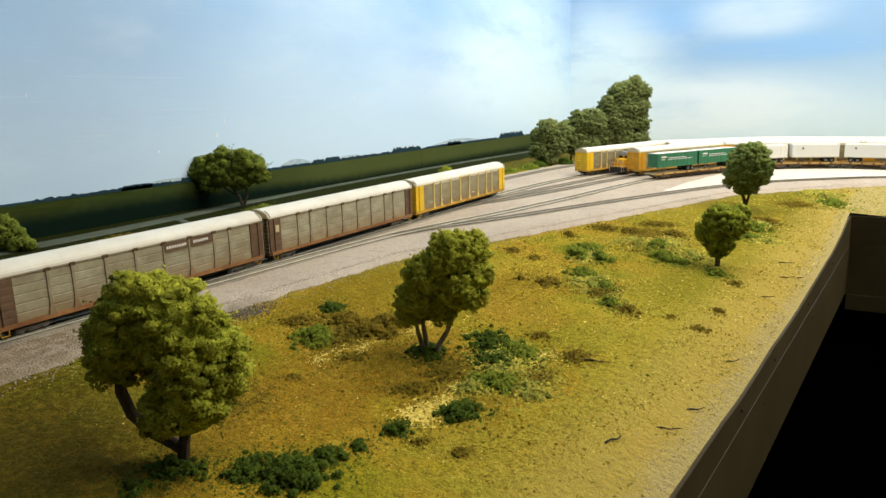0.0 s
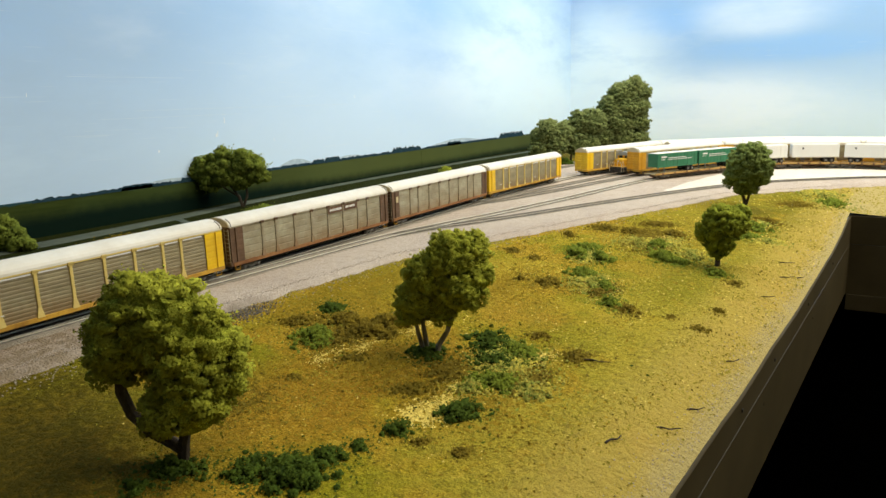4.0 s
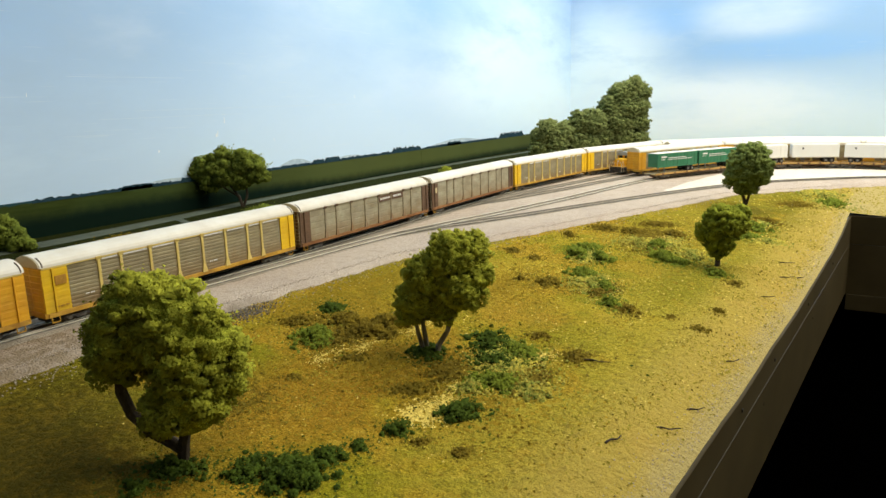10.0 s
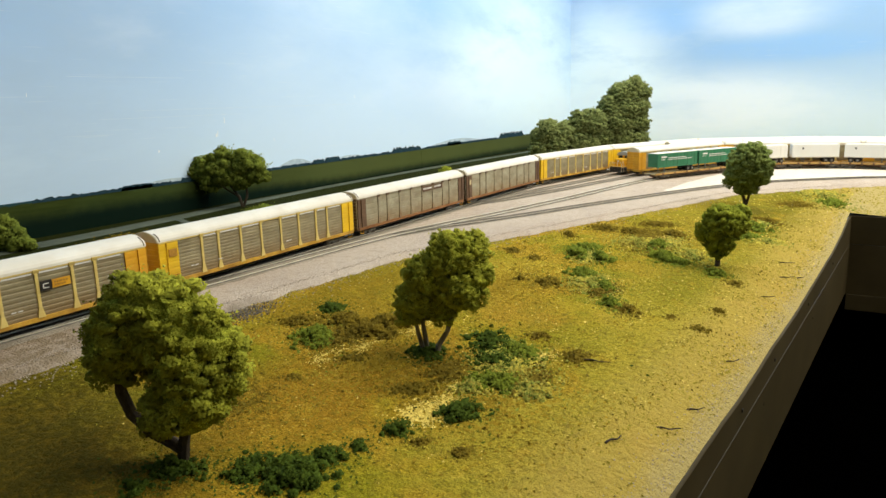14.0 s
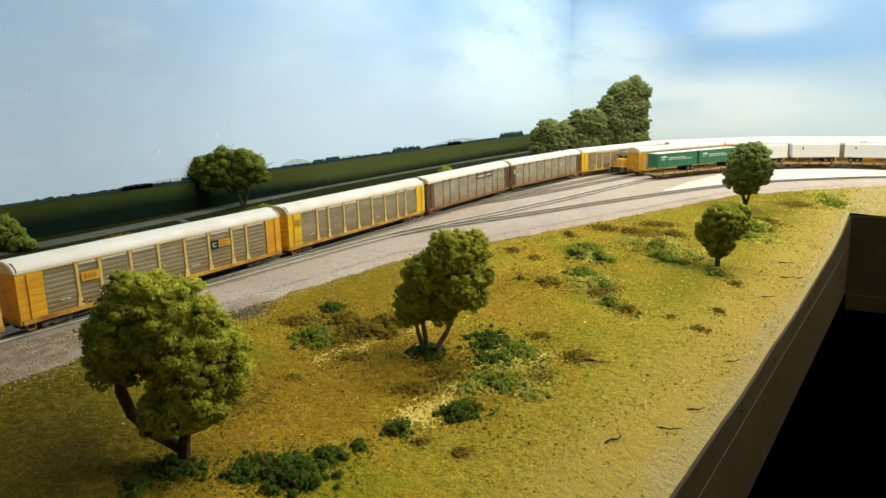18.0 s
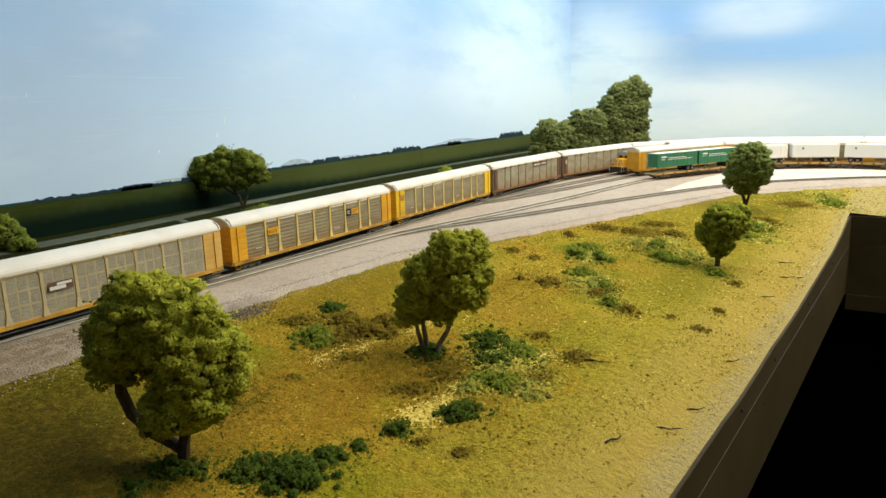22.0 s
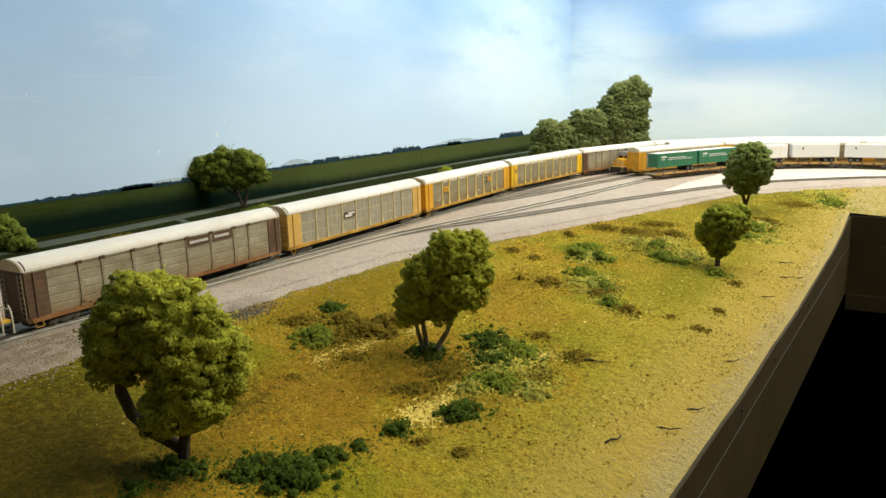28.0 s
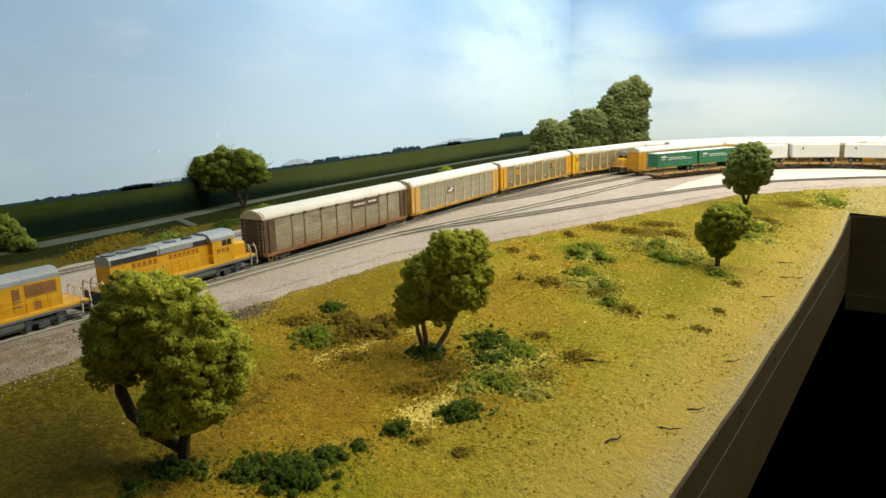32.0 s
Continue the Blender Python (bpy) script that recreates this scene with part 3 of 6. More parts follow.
M["sky_east"] = sky_paint("sky_paint_end_wall", [((258, 33, 36), (99, 9, 13), BLUE, 0.5), ((258, 12, 40), (99, 24, 6), DEEP, 0.7), ((258, -36, 29), (99, 34, 5), DEEP, 0.8),
                                                 ((258, -22, 40), (99, 26, 9), CLOUD, 0.5), ((258, 0, 10), (99, 60, 15), (0.82, 0.9, 1.0), 0.85), ((258, 32, 18), (99, 34, 34), (0.79, 0.92, 1.0), 0.95)])
def field_material():
    m = bpy.data.materials.new("printed_crop_field")
    m.use_nodes = True
    n, l = nodes_of(m)
    b = n["Principled BSDF"]
    v = proto_coords(n, l)
    sep = n.new("ShaderNodeSeparateXYZ")
    l.new(v, sep.inputs[0])
    st = n.new("ShaderNodeVectorMath")
    st.operation = "MULTIPLY"
    l.new(v, st.inputs[0])
    st.inputs[1].default_value = (0.25, 1, 2.5)
    rows = noise_tex(n, l, st.outputs[0], 0.9, 4)
    col = blend(n, l, stepped(n, l, rows, 0.3, 0.7), (0.03, 0.043, 0.008), (0.042, 0.056, 0.012))
    col = blend(n, l, stepped(n, l, noise_tex(n, l, v, 0.05, 2), 0.4, 0.6), col, (0.045, 0.066, 0.018))
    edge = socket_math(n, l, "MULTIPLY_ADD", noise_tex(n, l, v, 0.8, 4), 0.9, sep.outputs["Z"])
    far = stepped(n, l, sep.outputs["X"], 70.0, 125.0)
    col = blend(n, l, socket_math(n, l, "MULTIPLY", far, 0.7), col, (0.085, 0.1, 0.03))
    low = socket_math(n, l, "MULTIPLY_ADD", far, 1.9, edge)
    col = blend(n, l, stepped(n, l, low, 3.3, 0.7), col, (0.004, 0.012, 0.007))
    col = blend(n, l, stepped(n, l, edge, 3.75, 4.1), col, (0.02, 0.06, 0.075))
    l.new(col, b.inputs["Base Color"])
    b.inputs["Roughness"].default_value, b.inputs["Specular IOR Level"].default_value = 0.9, 0.05
    return m


M["field"] = field_material()
M["far_trees"] = mat("printed_dark_treeline", [(0.014, 0.036, 0.05), (0.026, 0.054, 0.068)], 0.8, 0.9, bump=0, spec=0.05)
M["far_hill"] = mat("printed_pale_hill", [(0.42, 0.52, 0.58), (0.46, 0.56, 0.62)], 0.2, 0.7, bump=0)

# ---- room ----
END, BACK, LEFT, SOUTH = 258.0, 42.0, -150.0, -200.0
FLOOR, CEIL = -190.0, 205.0
wall_n = part("wall_north", boxed(-255, END + 14, BACK, BACK + 14, FLOOR, CEIL), M["sky_north"])
tagged(wall_n, "room wall painted as a hazy blue sky", "wall", kind="structure")
wall_e = part("wall_east", boxed(END, END + 14, -360, BACK, FLOOR, CEIL), M["sky_east"])
tagged(wall_e, "end wall painted as a blue sky with white clouds", "wall", kind="structure")
tagged(part("wall_south", boxed(-255, END + 14, -374, -360, FLOOR, CEIL), M["room"]), "plain wall of the train room", "wall", kind="structure")
tagged(part("wall_west", boxed(-269, -255, -374, BACK + 14, FLOOR, CEIL), M["room"]), "plain wall of the train room", "wall", kind="structure")
tagged(part("ceiling", boxed(-269, END + 14, -374, BACK + 14, CEIL, CEIL + 14), M["ceiling"]), "plain pale ceiling of the train room", "ceiling", kind="structure")
tagged(part("floor", boxed(-269, END + 14, -374, BACK + 14, FLOOR - 14, FLOOR), M["void_black"]), "floor of the train room, coloured black as an unlit void", "floor", kind="structure")

# ---- the printed strip of farmland at the foot of the long wall ----
bd = thing("backdrop", "printed strip of dark green farmland under a treeline", "backdrop", kind="structure")
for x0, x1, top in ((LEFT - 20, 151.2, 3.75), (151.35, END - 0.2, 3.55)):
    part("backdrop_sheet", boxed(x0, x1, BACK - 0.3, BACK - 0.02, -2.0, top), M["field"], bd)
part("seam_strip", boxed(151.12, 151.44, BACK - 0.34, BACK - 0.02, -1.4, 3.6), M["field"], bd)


def treeline(x0, x1, base, height, rnd, material="far_trees", rough=0.5):
    bm = bmesh.new()
    k = max(6, int((x1 - x0) / 0.35))
    low = [bm.verts.new((x0 + (x1 - x0) * i / k, BACK - 0.36, base)) for i in range(k + 1)]
    up = []
    for i in range(k + 1):
        f = i / k
        env = min(1.0, 14 * f, 14 * (1 - f))
        up.append(bm.verts.new((x0 + (x1 - x0) * f, BACK - 0.36, base + height * (0.25 + 0.75 * env * (1 - rough + rough * rnd.random())))))
    for i in range(k):
        bm.faces.new((low[i], low[i + 1], up[i + 1], up[i]))
    geom = bmesh.ops.extrude_face_region(bm, geom=list(bm.faces))
    bmesh.ops.translate(bm, verts=[v for v in geom["geom"] if isinstance(v, bmesh.types.BMVert)], vec=(0, 0.08, 0))
    return part("printed_treeline", bm, M[material], bd)


rnd = random.Random(4)
for x0, x1, h, rough in ((66.0, 71.6, 0.45, 0.15), (52.5, 60, 0.35, 0.9), (77, 80.5, 0.6, 0.5), (109.5, 113.5, 0.7, 0.4), (113.5, 118.5, 0.8, 0.15), (138, 151, 1.1, 0.6), (164, 172, 0.8, 0.4),
                         (196, 214, 1.4, 0.6), (60, 77, 0.3, 0.6), (84, 110, 0.3, 0.6), (118, 138, 0.35, 0.6), (151, 196, 0.35, 0.6)):
    treeline(x0, x1, 3.4, h + 0.3, rnd, rough=rough)
for x0, x1, h in ((66, 84, 0.9), (98, 112, 1.5), (112, 132, 0.9), (150, 190, 1.6)):
    bm = bmesh.new()
    k = 24
    up = [bm.verts.new((x0 + (x1 - x0) * i / k, BACK - 0.1, 3.4 + h * math.sin(math.pi * i / k) ** 1.5 + 0.05 * rnd.random())) for i in range(k + 1)]
    low = [bm.verts.new((x0 + (x1 - x0) * i / k, BACK - 0.1, 3.2)) for i in range(k + 1)]
    for i in range(k):
        bm.faces.new((low[i], low[i + 1], up[i + 1], up[i]))
    part("printed_hill", bm, M["far_hill"], bd)

# scuffs and scratches in the painted sky
M["scuff"] = mat("pale_scuffed_sky_paint", [(0.58, 0.69, 0.8), (0.64, 0.74, 0.84)], 0.3, 0.7, bump=0)
M["scratch"] = mat("white_scratched_plaster", [(0.8, 0.83, 0.86), (0.86, 0.88, 0.9)], 1.0, 0.8, bump=0)
for x, z, w, h in ((87.6, 12.6, 0.12, 1.0), (87.4, 12.7, 0.4, 0.1), (85.9, 10.4, 0.1, 1.0), (85.5, 10.4, 0.3, 0.5), (73.5, 8.6, 0.3, 0.35), (99.4, 8.8, 0.1, 0.5), (54, 17.5, 0.08, 0.5), (125, 16.5, 0.1, 0.6)):
    part("scratch", boxed(x, x + w, BACK - 0.03, BACK - 0.005, z, z + h), M["scratch"], wall_n, "pale scratch in the paint")
for x0, x1, z in ((64, 92, 14.1), (70, 126, 15.2), (60, 80, 20.2)):
    part("scuff_line", boxed(x0, x1, BACK - 0.02, BACK - 0.004, z, z + 0.04), M["scuff"], wall_n, "faint pale scuff line")

# ---- the layout's ground: one sheet from the fascia to the walls ----
STEP_X = 121.0


def fascia_y(x):
    return -44.32 - 0.0768 * x


def ground_sheet():
    verts, faces = [], []

    def grid(xs, y_lo, count):
        first = len(verts)
        for x in xs:
            lo = y_lo(x)
            for j in range(count + 1):
                y = lo + (BACK - lo) * (j / count)
                verts.append((x, y, ground_z(x, y)))
        w = count + 1
        for i in range(len(xs) - 1):
            for j in range(count):
                a = first + i * w + j
                faces.append((a, a + w, a + w + 1, a + 1))
    grid(np.arange(LEFT, 10, 2.0).tolist() + np.arange(10, STEP_X, 0.75).tolist() + [STEP_X], fascia_y, 130)
    grid(np.arange(STEP_X, END + 1, 1.5).tolist() + [END], lambda x: SOUTH, 150)
    return verts, faces


gv, gf = ground_sheet()
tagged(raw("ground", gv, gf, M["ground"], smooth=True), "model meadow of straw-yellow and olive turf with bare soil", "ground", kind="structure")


def strip_sheet(name, rows, material, label, category):
    """A bed drawn across the plan: rows of points from its near to its far side."""
    verts, faces = [], []
    w = len(rows[0])
    for r in rows:
        verts += r
    for i in range(len(rows) - 1):
        for j in range(w - 1):
            a = i * w + j
            faces.append((a, a + w, a + w + 1, a + 1))
    return tagged(raw(name, verts, faces, M[material], smooth=True), label, category, kind="structure")


rows = []
for x in np.arange(LEFT, 212, 0.6):
    e, b = edge_front(x), edge_back(x)
    e = max(e, SOUTH)
    rag = 0.55 * noise.noise((x * 0.35, 0.0, 7.0)) + 0.3 * noise.noise((x * 1.6, 0.0, 3.0))
    ragb = 1.0 * noise.noise((x * 0.3, 5.0, 7.0))
    row = [(x, e - 1.6 + rag, ground_z(x, e - 1.6 + rag) - 0.12), (x, e - 0.6 + rag, BED - 0.14)]
    for k in range(1, 24):
        y = e + (b - e) * k / 24
        row.append((x, y, BED + 0.03 * noise.noise((x * 0.8, y * 0.8, 1.0))))
    row += [(x, b - 0.4 + ragb, BED - 0.1), (x, b + 0.8 + ragb, BED - 0.5)]
    rows.append(row)
strip_sheet("ballast_bed", rows, "ballast", "wide bed of fine pinkish grey model ballast", "ballast")

# this bed's dark grey also holds the shadow under the train
rows = []
for x in np.arange(8, 118, 0.8):
    cy = main_line(x)[1]
    w0, w1 = (float(1.9 + 0.5 * noise.noise((x * 0.5, k, 3.0))) for k in (0.0, 9.0))
    # it takes in the diverging track as far as the points
    w0 += float(np.interp(x, [24, 44, 56, 64, 72], [0.0, 0.9, 1.3, 0.9, 0.0]))
    rows.append([(x, cy - w0 - 0.3, BED - 0.08), (x, cy - w0, BED + 0.045), (x, cy, BED + 0.05), (x, cy + w1, BED + 0.045), (x, cy + w1 + 0.3, BED - 0.08)])
strip_sheet("track_bed", rows, "cinder_bed", "grey oil-stained ballast under the main track, toned darker for the train's shadow", "ballast")

# pale gravel in the wedge between the two near tracks
fourth, fifth = spline(TRACKS["fourth"]), spline(TRACKS["fifth"])
rows = []
for f in np.linspace(0, 1, 90):
    i5 = min(len(fifth) - 1, int((0.36 + 0.64 * f) * (len(fifth) - 1)))
    a = fifth[i5]
    d = np.linalg.norm(fourth - a, axis=1)
    b = fourth[int(d.argmin())]
    u = (b - a) / np.linalg.norm(b - a)
    wob = 0.35 * noise.noise((f * 40, 0, 0))
    lo, hi = a + u * (2.4 + wob), b - u * (2.9 - 2.0 * max(0, 0.25 - f) + wob)
    hi = lo + (hi - lo) * min(1.0, 0.08 + f / 0.3)
    if (hi - lo) @ u < 0.3:
        hi = lo + u * 0.3
    rows.append([(*(lo - u * 0.4), BED - 0.2)] + [(*(lo + (hi - lo) * k / 8), BED + 0.05) for k in range(9)] + [(*(hi + u * 0.4), BED - 0.2)])
strip_sheet("gravel_path", rows, "pale_gravel", "pale cream gravel between the curved tracks", "gravel")

# road along the backdrop, with its turn-off
rows = []
for x in np.arange(LEFT, 235, 1.5):
    c = float(np.interp(x, [-60, 50, 60, 72, 88, 110, 140, 170, 206, 235], [36.0, 36.2, 36.4, 37.3, 38.9, 39.9, 39.9, 39.2, 36.6, 33.0]))
    wdt = float(np.interp(x, [-60, 60, 90, 110, 235], [1.7, 1.7, 1.3, 1.0, 1.0]))
    rows.append([(x, c - wdt - 0.6, BED - 0.42), (x, c - wdt, BED - 0.2), (x, c, BED - 0.14), (x, c + wdt, BED - 0.2), (x, c + wdt + 0.6, BED - 0.42)])
strip_sheet("road", rows, "asphalt", "narrow grey country road along the backdrop", "road")
rows = [[(x - 0.9, y, BED - 0.4), (x - 0.5, y, BED - 0.2), (x + 0.5, y, BED - 0.2), (x + 0.9, y, BED - 0.4)] for x, y in ((71.4 - 3.6 * f, 36.6 - 8.4 * f) for f in np.linspace(0, 1, 12))]
strip_sheet("side_road", rows, "asphalt", "short grey turn-off from the country road", "road")

# ---- fascia boards ----
fas = thing("fascia", "dark brown painted fascia boards along the layout's edge", "fascia", kind="structure")


def fascia_board(name, z0, z1, out, mat_name, label=""):
    bm = bmesh.new()
    line = [(LEFT, fascia_y(LEFT)), (STEP_X, fascia_y(STEP_X)), (STEP_X, SOUTH)]
    outer = [(LEFT, fascia_y(LEFT) - out), (STEP_X - out, fascia_y(STEP_X) - out), (STEP_X - out, SOUTH)]
    ring = []
    for z in (z0, z1):
        ring.append([[bm.verts.new((x, y, z)) for x, y in line], [bm.verts.new((x, y, z)) for x, y in outer]])
    for k in range(2):
        (a0, a1), (b0, b1) = (ring[0][0][k], ring[0][0][k + 1]), (ring[0][1][k], ring[0][1][k + 1])
        (c0, c1), (d0, d1) = (ring[1][0][k], ring[1][0][k + 1]), (ring[1][1][k], ring[1][1][k + 1])
        for q in ((b0, b1, d1, d0), (a1, a0, c0, c1), (c0, d0, d1, c1), (a0, a1, b1, b0)):
            bm.faces.new(q)
    for k in (0, 2):
        bm.faces.new((ring[0][0][k], ring[0][1][k], ring[1][1][k], ring[1][0][k]))
    bmesh.ops.recalc_face_normals(bm, faces=bm.faces)
    bmesh.ops.bevel(bm, geom=[e for e in bm.edges], offset=min(0.08, 0.3 * (z1 - z0)), segments=1, affect="EDGES")
    return part(name, bm, M[mat_name], fas, label)


bm = bmesh.new()
xs = np.concatenate([np.arange(LEFT, STEP_X - 0.5, 1.5), [STEP_X]])
rim = [[bm.verts.new((x + dx, fascia_y(x) - dy, z)) for dx, dy, z in ((0, 0, -7.5), (0, 0, top), (-0.05, 0.1, top), (-0.1, 0.2, top - 0.08), (-0.15, 0.3, -7.5))]
       for x, top in ((x, min(-3.2, ground_z(x, fascia_y(x)) + 0.02)) for x in xs)]
rim.append([bm.verts.new((STEP_X - dx, SOUTH, z)) for dx, z in ((0, -7.5), (0, -3.2), (0.22, -3.2), (0.3, -3.28), (0.3, -7.5))])
for a, b in zip(rim, rim[1:]):
    for k in range(5):
        bm.faces.new((a[k], a[(k + 1) % 5], b[(k + 1) % 5], b[k]))
bm.faces.new(rim[0])
bm.faces.new(rim[-1][::-1])
bmesh.ops.recalc_face_normals(bm, faces=bm.faces)
part("upper_board", bm, M["fascia"], fas)
fascia_board("lower_board", -15.3, -7.5, 0.325, "fascia")
part("end_board", boxed(STEP_X - 0.4, STEP_X + 0.2, SOUTH, fascia_y(STEP_X) - 0.42, -17.8, -15.3, 0.05), M["fascia"], fas)
fascia_board("board_edge", -7.53, -7.5, 0.34, "fascia_edge", "worn pale upper edge of the lower board")
# black sheet added to close the dark void under the boards
skirt = bmesh.new()
for x0, x1, y0, y1 in ((LEFT, STEP_X + 3, fascia_y(STEP_X) + 12, fascia_y(STEP_X) + 12.8), (STEP_X + 3, STEP_X + 3.8, SOUTH, fascia_y(STEP_X) + 12.8)):
    box(skirt, x0, x1, y0, y1, FLOOR + 0.2, -4.5)
part("skirt", skirt, M["void_black"], fas, "black sheet for the dark void under the boards")
screw = boxed(-0.13, 0.13, -0.04, 0.04, -0.13, 0.13, 0.03)
screw_mesh = part("screw", screw, M["black"], fas, at=(50, fascia_y(50) - 0.32, -6.4)).data
for x, z in ((62, -6.6), (58, -9.0), (80, -6.4), (84, -9.0), (100, -6.2)):
    placed("screw", screw_mesh, fas, at=(x, fascia_y(x) - 0.32, z))


# ---- tracks ----
def sweep(line, profile):
    """A closed profile of (offset, z) along a line of the plan."""
    d = np.gradient(line, axis=0)
    d /= np.linalg.norm(d, axis=1)[:, None]
    nrm = np.stack([d[:, 1], -d[:, 0]], 1)
    k = len(profile)
    verts = [(*(line[i] + nrm[i] * o), z) for i in range(len(line)) for o, z in profile]
    faces = [(i * k + j, i * k + (j + 1) % k, (i + 1) * k + (j + 1) % k, (i + 1) * k + j) for i in range(len(line) - 1) for j in range(k)]
    return verts, faces


tie_mesh = None


def track(name, label, ties_from, ties_to):
    global tie_mesh
    line = spline(TRACKS[name], 1.2)
    tr = thing("railway_track", label, "track", "tracks of the yard")
    for side in (-1, 1):
        c = side * 0.76
        v, f = sweep(line, [(c - 0.09, TIE - 0.02), (c + 0.09, TIE - 0.02), (c + 0.045, TIE + 0.05), (c + 0.07, RAIL), (c - 0.07, RAIL), (c - 0.045, TIE + 0.05)])
        rl = raw("rail", v, f, M["rail"], tr)
        if name in ("main", "fourth"):
            v, f = sweep(line, [(c - 0.078, RAIL - 0.05), (c + 0.078, RAIL - 0.05), (c + 0.07, RAIL + 0.015), (c - 0.07, RAIL + 0.015)])
            raw("rail_head", v, f, M["steel"], rl, "worn rail head, its glint painted pale")
    seg = np.linalg.norm(np.diff(line, axis=0), axis=1)
    cum = np.concatenate([[0], np.cumsum(seg)])
    rnd = random.Random(len(name))
    count, verts, faces = 0, [], []
    for s in np.arange(0.5, cum[-1] - 0.5, 0.62):
        i = int(np.searchsorted(cum, s)) - 1
        f = (s - cum[i]) / max(seg[i], 1e-6)
        p = line[i] + (line[i + 1] - line[i]) * f
        d = (line[i + 1] - line[i]) / max(seg[i], 1e-6)
        if p[1] < -75 or p[0] < 15:
            continue
        a = math.atan2(d[1], d[0]) + rnd.uniform(-0.03, 0.03)
        if ties_from <= p[0] <= ties_to and count < 140:
            if tie_mesh is None:
                ob = part("sleeper", boxed(-0.14, 0.14, -1.25, 1.25, -0.14, 0.0, 0.02), M["tie"], tr)
                tie_mesh = ob.data
            else:
                ob = placed("sleeper", tie_mesh, tr)
            ob.matrix_basis = pose(p[0] * S, p[1] * S, TIE * S, 0, 0, math.degrees(a))
            count += 1
        else:
            base = len(verts)
            c, s_ = math.cos(a), math.sin(a)
            for z in (-0.14, 0.0):
                for u, w in ((-0.14, -1.25), (0.14, -1.25), (0.14, 1.25), (-0.14, 1.25)):
                    verts.append((p[0] + u * c - w * s_, p[1] + u * s_ + w * c, TIE + z))
            faces += [tuple(base + k for k in q) for q in ((4, 5, 6, 7), (0, 1, 5, 4), (1, 2, 6, 5), (2, 3, 7, 6), (3, 0, 4, 7))]
    if verts:
        ob = raw("far_sleepers", verts, faces, M["tie"], tr)
        ob["kind"] = "stuff"


track("main", "weathered main track on brown sleepers in pale ballast", 24, 110)
track("second", "weathered yard track on brown sleepers", 84, 140)
track("third", "weathered yard track on brown sleepers", 99, 140)
track("fourth", "weathered yard track diverging in front of the main track", 26, 110)
track("fifth", "weathered track curving along the edge of the meadow", 74, 140)
track("back", "weathered siding behind the main track", 30, 60)


# ---- autorack cars ----
EAVE, HALF = 4.02, 1.6
MESHES = {}


def shared(key, name, make, material, parent, label="", at=None):
    """One mesh for all alike pieces, an object of its own for each."""
    if key not in MESHES:
        ob = part(name, make(), M[material], parent, label, at)
        MESHES[key] = ob.data
        return ob
    return placed(name, MESHES[key], parent, label, at)


def louvred(width, height, ribs, depth=0.03):
    """A side panel pressed into horizontal ribs; its outer face is at y = 0, facing -y."""
    bm = bmesh.new()
    prof = [(0.1, 0.0)]
    for i in range(ribs):
        z = height * i / ribs
        h = height / ribs
        low, high = (0.62, 0.72) if ribs > 5 else (0.86, 0.9)
        prof += [(0.0, z + 0.04 * h), (0.0, z + low * h), (depth, z + high * h), (depth, z + 0.97 * h)]
    prof += [(0.1, height)]
    prism(bm, prof, 0, width)
    return bm


def screened(width, height):
    bm = boxed(0, width, 0.0, 0.1, 0, height)
    return bm


def truck_parts(car, x, name="truck"):
    t = part(name, boxed(-1.0, 1.0, -0.5, 0.5, -0.55, -0.2, 0.04), M["black"], car, at=(x, 0, 0))
    for side in (-1, 1):
        def frame_mesh(side=side):
            bm = bmesh.new()
            prism(bm, [(-0.06, -0.5), (0.06, -0.5), (0.06, -0.3), (-0.06, -0.3)], -1.25, 1.25)
            box(bm, -0.4, 0.4, -0.08, 0.08, -0.66, -0.28, 0.03)
            box(bm, -1.15, -0.75, -0.1, 0.1, -0.62, -0.32, 0.03)
            box(bm, 0.75, 1.15, -0.1, 0.1, -0.62, -0.32, 0.03)
            return bm
        shared(("side_frame",), "side_frame", frame_mesh, "truck", t, at=(0, side * 1.0, 0))
    for dx in (-0.9, 0.9):
        def wheel_mesh():
            bm = bmesh.new()
            for side in (-1, 1):
                disc(bm, (0, side * 0.74, 0), 0.42, 0.14)
                disc(bm, (0, side * 0.66, 0), 0.47, 0.05)
            disc(bm, (0, 0, 0), 0.08, 1.4, sides=8)
            return bm
        shared(("wheelset",), "wheelset", wheel_mesh, "wheel", t, at=(dx, 0, -0.43))
    return t


STYLES = {
    "yellow": dict(end="yellow", post="pale_yellow", panel="panel", ribs=11, kind="louvred"),
    "orange": dict(end="orange", post="pale_yellow", panel="panel", ribs=9, kind="louvred"),
    "screen": dict(end="faded_orange", post="tan", panel="faded_panel", ribs=4, kind="screen"),
    "brown": dict(end="brown", post="post_brown", panel="panel_brown", ribs=5, kind="louvred"),
}
ROOF_PROFILE = [(-1.66, -0.06), (-1.63, 0.14), (-1.5, 0.36), (-1.25, 0.55), (-0.85, 0.72), (-0.4, 0.82), (0, 0.85)]
ROOF_PROFILE = ROOF_PROFILE + [(-y, z) for y, z in ROOF_PROFILE[-2::-1]]


def post_cap():
    """The flared bracket that carries the roof's eave on a post."""
    return prism(bmesh.new(), [(-0.12, 0.3), (-0.12, 0.2), (-0.05, 0.0), (0.05, 0.0), (0.05, 0.3)], -0.24, 0.24)


def post_foot():
    """The flared foot with which a post stands on the sill."""
    bm = boxed(-0.3, 0.3, -0.1, 0.05, 0.0, 0.8)
    for v in bm.verts:
        if v.co.z > 0.5:
            v.co.x *= 0.42
            v.co.y = max(v.co.y, -0.065)
    return bm


